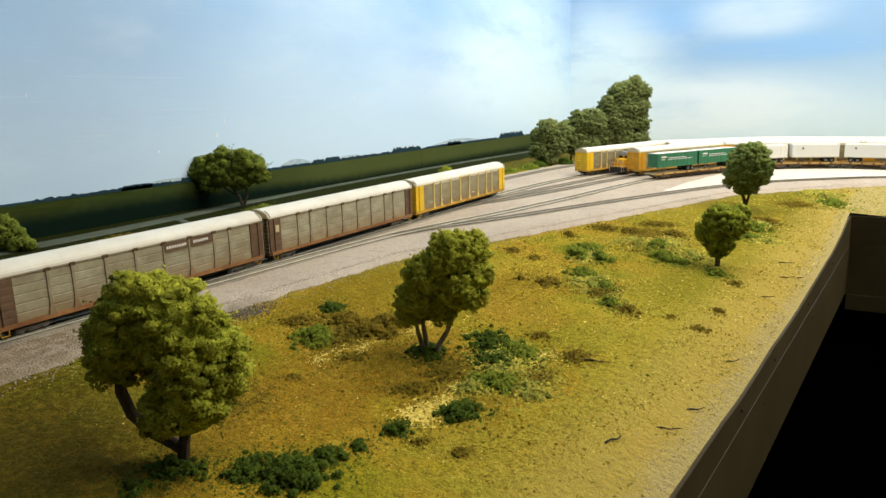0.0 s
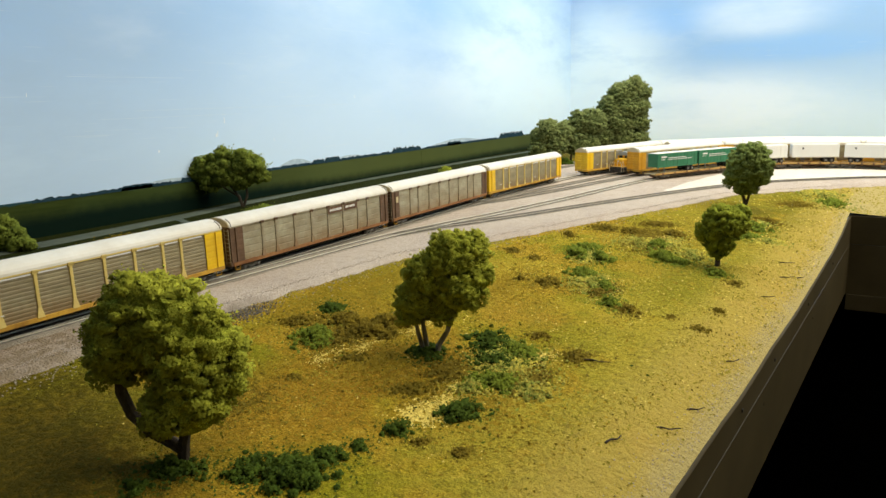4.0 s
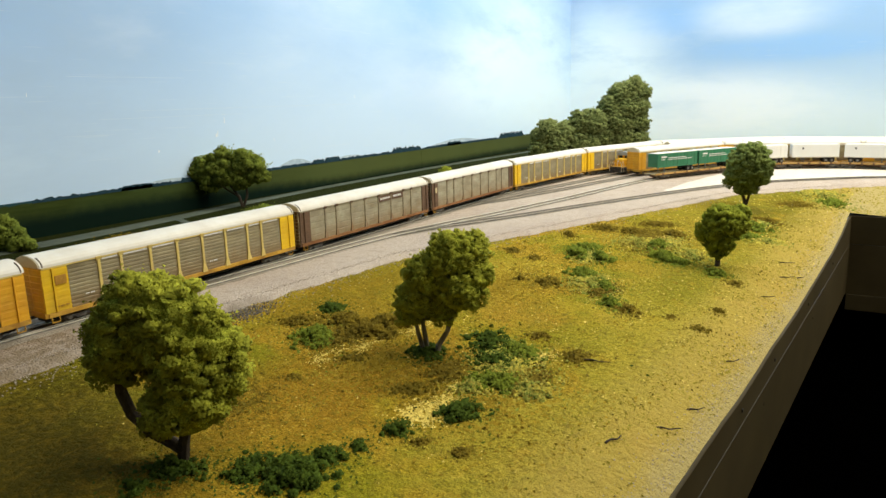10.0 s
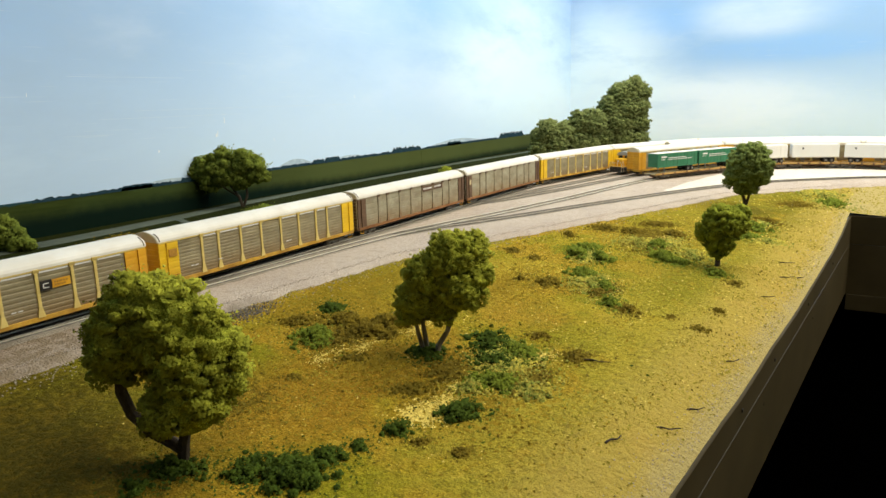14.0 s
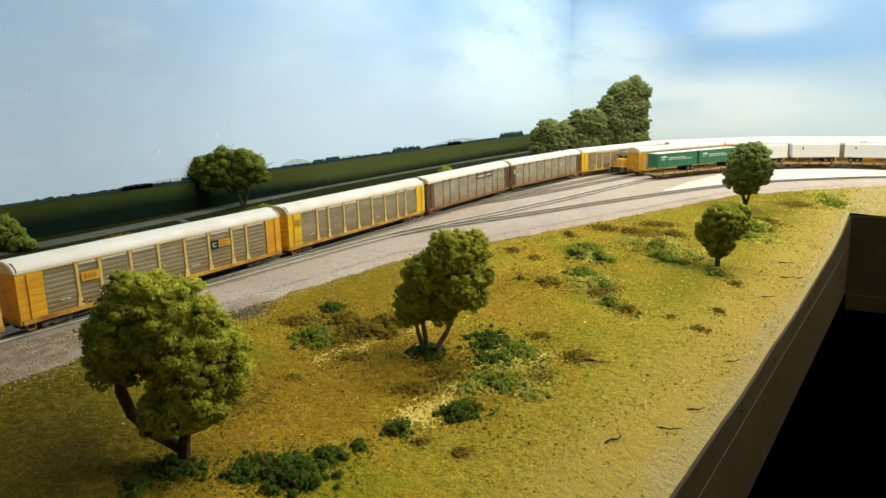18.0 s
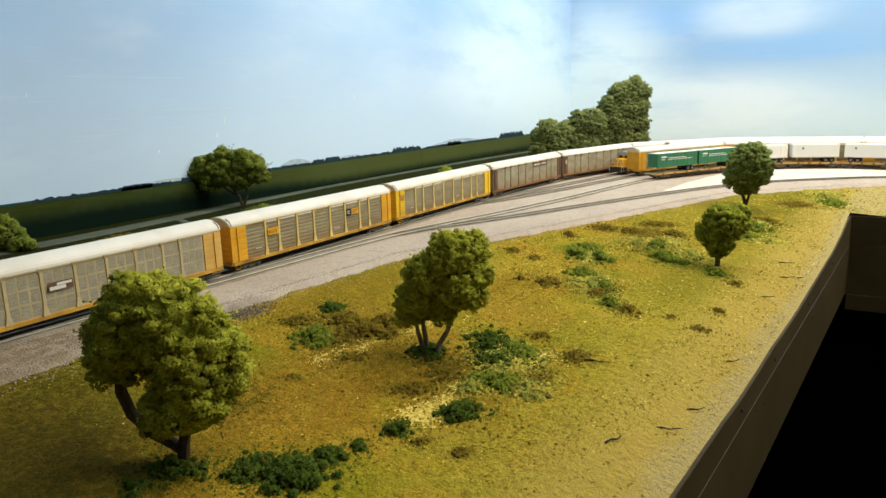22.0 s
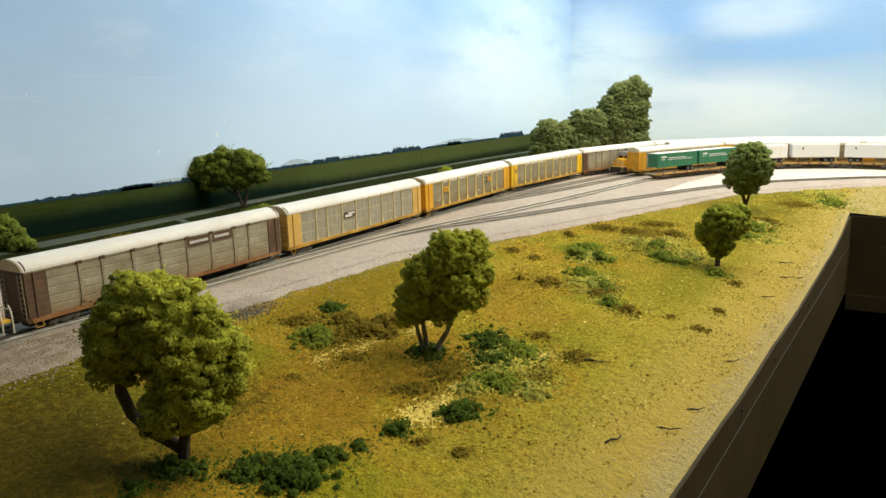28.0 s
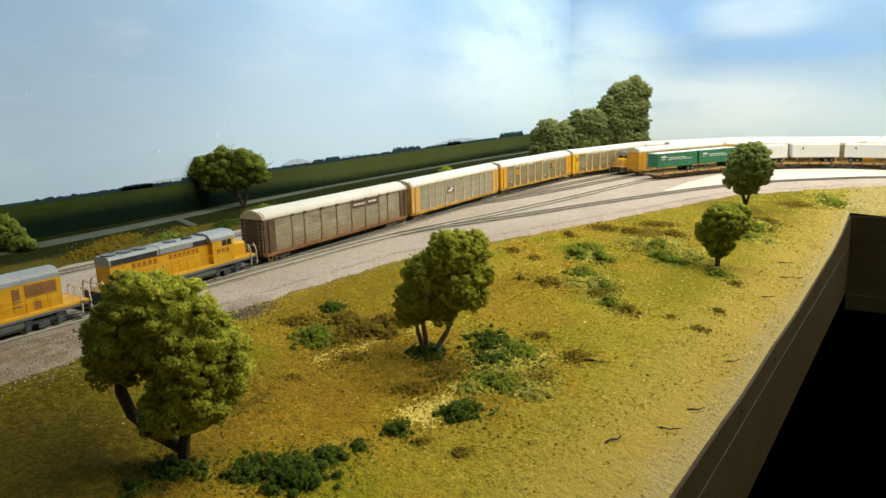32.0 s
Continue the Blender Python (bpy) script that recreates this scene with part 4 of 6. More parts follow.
def roof_joint():
    """The dark open joint between the roof and its end cap, along both shoulders."""
    bm = bmesh.new()
    for side in (-1, 1):
        line = [(1.645, 0.0), (1.615, 0.15), (1.49, 0.37), (1.25, 0.56), (0.95, 0.69)]
        outer = [(side * (y + 0.02), z + 0.025) for y, z in line]
        inner = [(side * (y - 0.06), z - 0.05) for y, z in line[::-1]]
        prism(bm, outer + inner, -0.045, 0.045)
    return bm


def autorack(style, length, label, roof="roof", marks=()):
    st = STYLES[style]
    car = thing("autorack_car", label, "rail car", "cars of the autorack train")
    h = length / 2
    part("car_body", boxed(-h + 0.25, h - 0.25, -1.42, 1.42, 0.05, EAVE - 0.02), M["screen"], car, "dark interior core")
    # roof with pressed cross ribs and overhanging rounded eaves
    bm = prism(bmesh.new(), [(y, z + EAVE) for y, z in ROOF_PROFILE], -h, h)
    for v in bm.verts:
        v.normal_update()
    rf = part("roof", bm, M[roof], car)
    for end in (-1, 1):
        x = end * h

        def end_arch():
            inner = [(y * 0.95, z * 0.95) for y, z in ROOF_PROFILE]
            return prism(bmesh.new(), inner, -0.05, 0.05)
        shared(("arch",), "end_arch", end_arch, "cream", car, "pale arched panel under the roof's end",
               at=(x + end * 0.03, 0, EAVE))
        shared(("joint",), "roof_joint", roof_joint, "umber_dark", rf, "dark open joint before the roof's end cap", at=(x - end * 0.2, 0, EAVE))
        # end doors: two clamshell leaves with ribs
        for side in (-1, 1):
            def leaf():
                bm = louvred(1.52, 3.55, 7, 0.04)
                bm.transform(Matrix.Rotation(radians(-90), 4, "Z") @ Matrix.Translation((-0.76, 0, 0)))
                return bm
            shared(("leaf", st["end"]), "end_door", leaf, st["end"], car, at=Matrix.Translation(Vector((x - end * 0.02, side * 0.79, 0.42)) * S) @ Matrix.Rotation(math.pi if end > 0 else 0, 4, "Z"))

        def beam():
            bm = boxed(-0.16, 0.16, -1.58, 1.58, 0.0, 0.42, 0.03)
            return bm
        shared(("beam", style), "end_beam", beam, "sill" if style != "brown" else "brown", car, at=(x - end * 0.1, 0, 0))

        def coupler():
            bm = boxed(-0.1, 0.62, -0.1, 0.1, -0.12, 0.1, 0.03)
            box(bm, 0.42, 0.66, -0.2, 0.2, -0.16, 0.14, 0.04)
            return bm
        shared(("coupler",), "coupler", coupler, "black", car, at=Matrix.Translation((x * S, 0, 0)) @ Matrix.Rotation(0 if end > 0 else math.pi, 4, "Z"))
        for side in (-1, 1):
            def stirrup():
                bm = bmesh.new()
                tube(bm, [(-0.3, 0, 0.02), (-0.3, 0, -0.42), (0.3, 0, -0.42), (0.3, 0, 0.02)], 0.05, 4)
                return bm
            shared(("stirrup",), "stirrup", stirrup, "sill" if style != "brown" else "brown", car, at=(x - end * 0.75, side * 1.56, 0))
            if style == "brown":
                def ladder():
                    bm = bmesh.new()
                    for y in (-0.28, 0.28):
                        box(bm, -0.03, 0.03, y - 0.035, y + 0.035, 0.2, 3.8)
                    for k in range(9):
                        box(bm, -0.03, 0.03, -0.28, 0.28, 0.35 + k * 0.4, 0.41 + k * 0.4)
                    return bm
                shared(("ladder",), "ladder", ladder, "panel_brown", car, at=(x + end * 0.08, side * 1.22, 0))
    bays = [2.65, 2.0, 2.85, 2.8, 2.85, 2.8, 2.85, 1.95, 2.7]
    end_w = 2.15 if style != "brown" else 1.75
    k = (length - 2 * end_w) / sum(bays)
    for side in (-1, 1):
        flip = Matrix.Rotation(0 if side < 0 else math.pi, 4, "Z")

        def on(x, z, out=0.0):
            """A place on this side, seen from outside: x to the right, z up."""
            return flip @ Matrix.Translation(Vector((x, -HALF - out, z)) * S)
        shared(("sill", style, length), "side_sill", lambda: boxed(-h + 0.2, h - 0.2, -0.06, 0.1, 0.0, 0.36, 0.02), "sill" if style != "brown" else "rust_sill", car, at=on(0, 0, 0.0))
        shared(("rail_top", st["post"], length), "top_rail", lambda: boxed(-h + 0.1, h - 0.1, -0.05, 0.1, 3.82, 4.0, 0.02), st["post"], car, at=on(0, 0, 0.0))
        for e in (-1, 1):
            def end_panel():
                return louvred(end_w - 0.08, 3.5, 6, 0.012)
            shared(("end_panel", st["end"], end_w), "end_panel", end_panel, st["end"], car, at=on(-h + 0.04 if e < 0 else h - end_w + 0.04, 0.36, 0.04))
            shared(("door_edge", st["end"]), "door_edge", lambda: boxed(-0.05, 0.05, -0.1, 0.02, 0, 3.48, 0.02), st["end"], car, at=on(e * (h - end_w * 0.4), 0.37, 0.04))
        x = -h + end_w
        for i, b in enumerate(bays):
            w = b * k
            shared(("panel", style, round(w, 3)), "side_panel", (lambda w=w: louvred(w - 0.04, 3.46, st["ribs"])) if st["kind"] == "louvred" else (lambda w=w: screened(w - 0.04, 3.46)),
                   st["panel"], car, at=on(x + 0.02, 0.36, -0.03))
            if style in ("yellow", "orange") and i not in (0, 4):
                shared(("strip", round(w, 3)), "white_strip", lambda w=w: boxed(0.25, w - 0.3, -0.02, 0.02, 0, 0.13), "letter", car, "white strip along the panel's top", at=on(x, 3.66, 0.0))
            if st["kind"] == "screen":
                cols = 3 if b > 2 else 2
                cw = (w - 0.3) / cols
                for c in range(cols):
                    for r in range(3):
                        shared(("hole", cols), "screen", lambda: louvred(cw * 0.86, 1.0, 4, 0.02), "screen", car, at=on(x + 0.15 + (c + 0.07) * cw, 0.36 + 0.12 + r * 1.12, -0.015))
            if i:
                shared(("cap", st["post"]), "post_cap", post_cap, "brown" if style == "brown" else st["post"], car, at=on(x, 3.7))
                shared(("post", st["post"]), "side_post", lambda: boxed(-0.13, 0.13, -0.06, 0.08, 0, 3.5, 0.02), st["post"], car, at=on(x, 0.34))
                shared(("foot", st["post"]), "post_foot", post_foot, st["post"], car, at=on(x, 0.3))
            x += w
        # lettering plates and bars that cannot be read
        for name, x0, x1, z0, z1, colour, text in marks:
            part(name, boxed(x0, x1, -0.03, 0.0, z0, z1), M[colour], car, text, at=on(0, 0, 0.075 if name.endswith("plate") else 0.11 if name == "emblem_ring" else 0.095))
    for e in (-1, 1):
        truck_parts(car, e * (h - 3.1))
    # black block for the sill; adds the dark under the car, hides lit ballast
    part("centre_sill", boxed(-h + 0.5, h - 0.5, -0.55, 0.55, -0.5, 0.06, 0.03), M["black"], car, "black centre sill, added to keep the underside dark")
    for x0, x1 in ((-5.5, -1.5), (0.5, 3.8)):
        part("air_tank", boxed(x0, x1, -0.9, 0.9, -0.3, 0.05, 0.08), M["black"], car)
    return car


def bars(x0, x1, z0, z1, count, colour="letter", name="lettering"):
    w = (x1 - x0) / count
    return [(name, x0 + i * w, x0 + i * w + w * 0.72, z0, z1, colour, "") for i in range(count)]


PLATE = [("name_plate", 1.42, 4.02, 3.02, 3.76, "brown", "dark brown plate with white lettering"), ("name_plate", 4.32, 6.85, 3.02, 3.76, "brown", "dark brown plate with white lettering")]
PLATE_TEXT = [(n, a, b, z0, z1, c, t) for n, a, b, z0, z1, c, t in bars(1.65, 3.85, 3.26, 3.5, 8)] + bars(4.6, 6.4, 3.3, 3.54, 7)
CHALK = bars(-10.6, -9.7, 1.2, 1.28, 2) + bars(-7.4, -6.8, 1.15, 1.22, 2) + bars(2.0, 3.0, 1.15, 1.22, 2)
LOGO_Y = [("logo", -12.9, -12.0, 2.5, 3.2, "umber", "small faded emblem")] + bars(-13.1, -11.9, 0.75, 0.85, 3, "umber") + CHALK
LOGO_O = [("logo_plate", -8.75, -7.2, 2.25, 3.0, "orange", "orange plate with an emblem"), ("emblem", 4.35, 5.25, 2.25, 3.05, "black", "square dark emblem with a pale ring"),
          ("emblem_ring", 4.58, 5.0, 2.78, 2.84, "letter", ""), ("emblem_ring", 4.58, 5.0, 2.46, 2.52, "letter", ""), ("emblem_ring", 4.55, 4.63, 2.48, 2.82, "letter", ""),
          ("logo_plate", 5.3, 6.75, 2.35, 3.0, "orange", "orange plate with faint lettering")] + bars(-8.55, -7.35, 2.45, 2.8, 3, "umber") + bars(5.45, 6.6, 2.72, 2.86, 5, "umber") + bars(5.45, 6.4, 2.48, 2.62, 4, "umber") + CHALK
LOGO_S = [("logo_plate", -3.7, -1.7, 2.05, 2.75, "brown", "dark brown plate around a white emblem"), ("emblem", -3.6, -2.3, 2.14, 2.42, "letter", "white emblem"), ("emblem", -3.0, -1.8, 2.46, 2.66, "letter", "white emblem")]

cars = {}
cars["A"] = autorack("yellow", 28.3, "weathered yellow-ended autorack with ribbed grey side panels", marks=CHALK)
cars["B"] = autorack("brown", 27.4, "dirty brown autorack car with a small pale emblem", marks=[("emblem", -12.85, -12.35, 2.4, 3.15, "tan", "small pale emblem")])
cars["C"] = autorack("brown", 26.95, "rust-streaked brown autorack with two dark name plates", marks=PLATE + PLATE_TEXT)
cars["D"] = autorack("yellow", 27.8, "bright yellow-ended autorack with pale posts and grey panels", marks=LOGO_Y)
cars["E"] = autorack("orange", 27.6, "orange-ended autorack with square emblem plates on its side", roof="roof_white", marks=LOGO_O)
cars["F"] = autorack("screen", 26.9, "faded orange autorack with perforated screen panels", roof="roof_white", marks=LOGO_S)
cars["G"] = autorack("brown", 26.9, "rusty brown autorack behind the locomotives, with two name plates", marks=PLATE + PLATE_TEXT)
cars["S"] = autorack("yellow", 27.3, "yellow-ended autorack standing on the curve", marks=CHALK)
for nm, text in (("T", "cream-roofed yellow autorack on the curve"), ("U", "cream-roofed yellow autorack on the far curve"), ("V", "pale-roofed autorack at the end of the cut")):
    cars[nm] = tagged(copy_thing(cars["S"], Matrix()), text)


# ---- locomotives ----
def strokes(width=0.3, z0=2.1, z1=2.55):
    """One unreadable letter: two upright bars and a cross bar."""
    bm = boxed(0, width * 0.3, -0.015, 0.0, z0, z1)
    box(bm, width * 0.7, width, -0.015, 0.0, z0, z1)
    return box(bm, width * 0.3, width * 0.7, -0.015, 0.0, z0 + 0.55 * (z1 - z0), z0 + 0.75 * (z1 - z0))


def grab_rail():
    """A pair of pale curved step rails at a corner of the walkway."""
    bm = bmesh.new()
    for dx in (0.0, 0.75):
        tube(bm, [(dx, 0, -0.35), (dx, -0.06, 0.3), (dx, -0.04, 0.9), (dx + 0.04, 0.1, 1.4), (dx + 0.08, 0.4, 1.72)], 0.06, 5)
    return bm


def loco_side_frame():
    bm = bmesh.new()
    box(bm, -1.9, 1.9, -0.1, 0.1, -0.25, 0.05, 0.04)
    for dx in (-1.25, 1.25):
        box(bm, dx - 0.25, dx + 0.25, -0.16, 0.16, -0.6, -0.05, 0.05)
        tube(bm, [(dx + 0.45, -0.08, 0.0), (dx + 0.1, -0.08, -0.5)], 0.07, 5)
        disc(bm, (dx, -0.14, -0.38), 0.2, 0.12, sides=10)
    box(bm, -0.45, 0.45, -0.14, 0.14, -0.65, -0.2, 0.05)
    tube(bm, [(-1.75, -0.14, 0.12), (-0.95, -0.14, 0.12)], 0.11, 7)
    tube(bm, [(0.95, -0.14, 0.12), (1.75, -0.14, 0.12)], 0.11, 7)
    return bm


def locomotive(label, length, round_roof=False):
    lo = thing("locomotive", label, "locomotive", "locomotives")
    h = length / 2
    part("frame", boxed(-h + 0.3, h - 0.3, -1.5, 1.5, 0.3, 0.52, 0.03), M["grey"], lo, "grey side frame")
    part("walkway", boxed(-h + 0.32, h - 0.32, -1.49, 1.49, 0.52, 0.74, 0.02), M["loco_yellow"], lo, "yellow walkway edge")
    cab = h - 5.75
    if round_roof:
        prof = [(-1.05, 0.72), (-1.05, 3.05), (1.05, 3.05), (1.05, 0.72)]
        top = [(-1.07, 3.0), (-1.02, 3.3), (-0.86, 3.55), (-0.5, 3.72), (0, 3.78), (0.5, 3.72), (0.86, 3.55), (1.02, 3.3), (1.07, 3.0)]
        hood_x = (-h + 4.8, h - 2.2)
    else:
        prof = [(-0.98, 0.72), (-0.98, 2.72), (0.98, 2.72), (0.98, 0.72)]
        top = [(-1.0, 2.72), (-1.0, 3.22), (-0.82, 3.46), (0.82, 3.46), (1.0, 3.22), (1.0, 2.72)]
        hood_x = (-h + 1.25, cab)
    hood = part("long_hood", prism(bmesh.new(), prof, *hood_x), M["loco_yellow"], lo)
    part("hood_roof", prism(bmesh.new(), top, hood_x[0] - 0.02, hood_x[1] - 0.02), M["loco_roof"], hood, "grey hood roof")
    for side in (-1, 1):
        flip = Matrix.Rotation(0 if side < 0 else math.pi, 4, "Z")

        def spot(x, y, z=0.0):
            """A place on this side; x is measured towards the front on either side."""
            return flip @ Matrix.Translation(Vector((x if side < 0 else -x, y, z)) * S)
        wall = prof[0][0]
        if not round_roof:
            for x0, x1 in ((h - 16.1, h - 11.6), (h - 10.6, h - 8.5), (h - 7.6, h - 5.95)):
                bm = louvred(x1 - x0, 0.42, 5, 0.03)
                bm.transform(Matrix.Translation((-(x1 - x0) / 2, -0.03, 2.78)))
                part("radiator_grille", bm, M["dark_grey"], hood, "dark radiator grille", at=spot((x0 + x1) / 2, wall - 0.02))
            part("roof_stripe", boxed(-(hood_x[1] - hood_x[0]) / 2, (hood_x[1] - hood_x[0]) / 2, -0.03, 0.0, 2.68, 2.76), M["red"], hood, "thin dark red stripe under the roof",
                 at=spot((hood_x[0] + hood_x[1]) / 2, wall))
        else:
            for x0, x1, z0, z1 in ((h - 5.0, h - 2.6, 1.85, 2.85), (h - 5.95, h - 5.4, 1.3, 2.75), (h - 4.5, h - 3.9, 0.85, 1.6), (h - 8.0, h - 7.4, 0.85, 1.6)):
                bm = louvred(x1 - x0, z1 - z0, 8, 0.03)
                bm.transform(Matrix.Translation((-(x1 - x0) / 2, -0.03, z0)))
                part("side_grille", bm, M["rust_sill"], hood, "brown louvred grille", at=spot((x0 + x1) / 2, wall - 0.01))
        # doors along the hood, and the ledge over them
        k = int((hood_x[1] - hood_x[0]) / 0.85)
        for q in range(k):
            shared(("hood_door", round_roof), "hood_door", lambda: boxed(-0.38, 0.38, -0.03, 0.01, 0.82, 1.95, 0.015), "loco_yellow", hood, at=spot(hood_x[0] + 0.45 + q * 0.85, wall))
        # road name in dark red letters that cannot be read
        starts = [h - 14.3 + 0.54 * q for q in range(5)] + [h - 10.5 + 0.5 * q for q in range(7)]
        for q, x in enumerate(starts[5:] if round_roof else starts):
            shared(("letter_red",), "lettering", strokes, "red", hood, at=spot(x + (0.15 if side < 0 else 0.45), wall - 0.005))
        # handrail on stanchions
        bm = tube(bmesh.new(), [(-h + 1.4, 0, 1.62), (h - 1.4, 0, 1.62)], 0.03, 4)
        part("handrail", bm, M["loco_yellow"], lo, at=spot(0, -1.46))
        for q in range(9):
            shared(("stanchion",), "stanchion", lambda: tube(bmesh.new(), [(0, 0, 0.74), (0, 0, 1.63)], 0.03, 4), "loco_yellow", lo, at=spot(-h + 1.6 + q * (length - 3.2) / 8, -1.46))
        for e in (-1, 1):
            shared(("grab",), "grab_rail", grab_rail, "rail_cream", lo, "pale curved step handrail", at=spot(e * (h - 0.62) - 0.38 * (1 if side < 0 else -1), -1.5))
            bm = bmesh.new()
            for q in range(3):
                box(bm, -0.36, 0.36, -0.1, 0.14, -0.4 + q * 0.38, -0.34 + q * 0.38)
            part("steps", bm, M["truck_dark"], lo, at=spot(e * (h - 0.62), -1.4))
    tank = prism(bmesh.new(), [(-1.05, -0.48), (-1.4, -0.2), (-1.42, 0.12), (-1.25, 0.3), (1.25, 0.3), (1.42, 0.12), (1.4, -0.2), (1.05, -0.48)], -3.2, 3.2)
    part("fuel_tank", tank, M["tank"], lo, "grey-green rounded fuel tank")
    if not round_roof:
        cb = part("cab", prism(bmesh.new(), [(-1.46, 0.74), (-1.46, 2.95), (1.46, 2.95), (1.46, 0.74)], cab, cab + 2.7), M["loco_yellow"], lo)
        roof_prof = [(-1.5, 2.9), (-1.46, 3.16), (-1.0, 3.55), (-0.5, 3.66), (0.5, 3.66), (1.0, 3.55), (1.46, 3.16), (1.5, 2.9)]
        part("cab_roof", prism(bmesh.new(), roof_prof, cab - 0.15, cab + 2.95), M["loco_roof"], cb, "pale grey cab roof")
        for side in (-1, 1):
            for q in range(2):
                part("cab_window", boxed(cab + 1.2 + q * 0.62, cab + 1.74 + q * 0.62, side * 1.47 - 0.02, side * 1.47 + 0.02, 2.3, 2.84, 0.01), M["glass"], cb, "dark cab window")
            flip = Matrix.Rotation(0 if side < 0 else math.pi, 4, "Z")
            for q in range(3):
                shared(("number",), "number_bar", lambda: strokes(0.36, 1.6, 2.08), "red", cb,
                       at=flip @ Matrix.Translation(Vector(((cab + 0.5 + q * 0.58) if side < 0 else -(cab + 0.86 + q * 0.58), -1.465, 0)) * S))
        for q in (-1, 1):
            part("windscreen", boxed(cab + 2.68, cab + 2.73, q * 0.75 - 0.5, q * 0.75 + 0.5, 2.3, 2.85, 0.01), M["glass"], cb, "dark windscreen")
        bm = prism(bmesh.new(), [(-0.98, 0.74), (-0.98, 2.1), (-0.78, 2.34), (0.78, 2.34), (0.98, 2.1), (0.98, 0.74)], cab + 2.7, h - 1.2)
        for v in bm.verts:
            if v.co.x > h - 1.5 and v.co.z > 2.0:
                v.co.z -= 0.16
        nose_part = part("short_hood", bm, M["loco_yellow"], lo)
        part("headlight", disc(bmesh.new(), (h - 1.18, 0, 1.8), 0.2, 0.08, "X"), M["letter"], nose_part)
        for x in (h - 15.6, h - 14.1, h - 12.6, h - 9.4):
            shared(("fan",), "roof_fan", lambda: disc(bmesh.new(), (0, 0, 0.03), 0.62, 0.16, "Z", 18), "grey", hood, "round cooling fan", at=(x, 0, 3.48))
        part("exhaust", boxed(h - 8.0, h - 7.0, -0.25, 0.25, 3.46, 3.62, 0.05), M["dark_grey"], hood, "dark exhaust outlet")
        part("dynamic_brake_blister", prism(bmesh.new(), [(-1.06, 2.78), (-1.06, 3.26), (-0.85, 3.5), (0.85, 3.5), (1.06, 3.26), (1.06, 2.78)], h - 11.3, h - 8.2), M["loco_roof"], hood)
    else:
        cb = part("cab", prism(bmesh.new(), [(-1.45, 0.74), (-1.45, 3.3), (-0.9, 3.8), (0.9, 3.8), (1.45, 3.3), (1.45, 0.74)], -h + 2.4, -h + 4.8), M["loco_yellow"], lo)
        part("short_hood", boxed(-h + 1.2, -h + 2.4, -0.95, 0.95, 0.74, 2.6, 0.1), M["loco_yellow"], lo)
        part("roof_rib", prism(bmesh.new(), [(y * 1.015, z + 0.02) for y, z in top], h - 7.0, h - 6.75), M["loco_roof"], hood, "grey roof joint")
    for e in (-1, 1):
        part("pilot", boxed(e * (h - 0.35) - 0.12, e * (h - 0.35) + 0.12, -1.4, 1.4, -0.45, 0.72, 0.04), M["truck_dark"], lo)
        part("coupler", boxed(e * (h + 0.05) - 0.4, e * (h + 0.05) + 0.4, -0.16, 0.16, -0.1, 0.14, 0.04), M["black"], lo)
        bm = bmesh.new()
        for y in (-0.45, 0.45):
            tube(bm, [(e * (h - 0.28), y, 0.2), (e * (h - 0.28), y, 1.6)], 0.045, 4)
        tube(bm, [(e * (h - 0.28), -1.3, 1.5), (e * (h - 0.28), 1.3, 1.5)], 0.045, 4)
        part("end_railing", bm, M["rail_cream"], lo, "pale end handrail")
        x = e * (h - 4.0)
        t = part("truck", boxed(x - 1.7, x + 1.7, -0.6, 0.6, -0.6, 0.1, 0.05), M["black"], lo)
        for side in (-1, 1):
            shared(("loco_frame",), "side_frame", loco_side_frame, "truck_blue", t, "blue-grey truck side frame",
                   at=Matrix.Translation(Vector((x, side * 1.12, 0)) * S) @ Matrix.Rotation(0 if side < 0 else math.pi, 4, "Z"))
        for dx in (-1.25, 1.25):
            shared(("loco_wheelset",), "wheelset", lambda: disc(disc(disc(bmesh.new(), (0, -0.74, 0), 0.5, 0.14), (0, 0.74, 0), 0.5, 0.14), (0, 0, 0), 0.09, 1.4), "wheel", t, at=(x + dx, 0, -0.35))
    return lo


cars["L1"] = locomotive("yellow and grey road-switcher locomotive with red lettering", 17.5)
cars["L2"] = locomotive("yellow locomotive with a rounded grey hood roof", 17.6, True)
nose = locomotive("standing yellow and grey locomotive on the second track", 17.9)


def on_line(line, x_wanted, length, facing=1):
    """The pose of a car on a track of the plan, its leading end nearest to x_wanted."""
    i = int(np.abs(line[:, 0] - x_wanted).argmin())
    d = np.linalg.norm(line - line[i], axis=1)
    d[:i] = 1e9
    j = int(np.abs(d - length).argmin())
    c, v = (line[i] + line[j]) / 2, line[j] - line[i]
    return pose(c[0] * S, c[1] * S, 0, 0, 0, math.degrees(math.atan2(v[1], v[0])) + (0 if facing > 0 else 180)), j


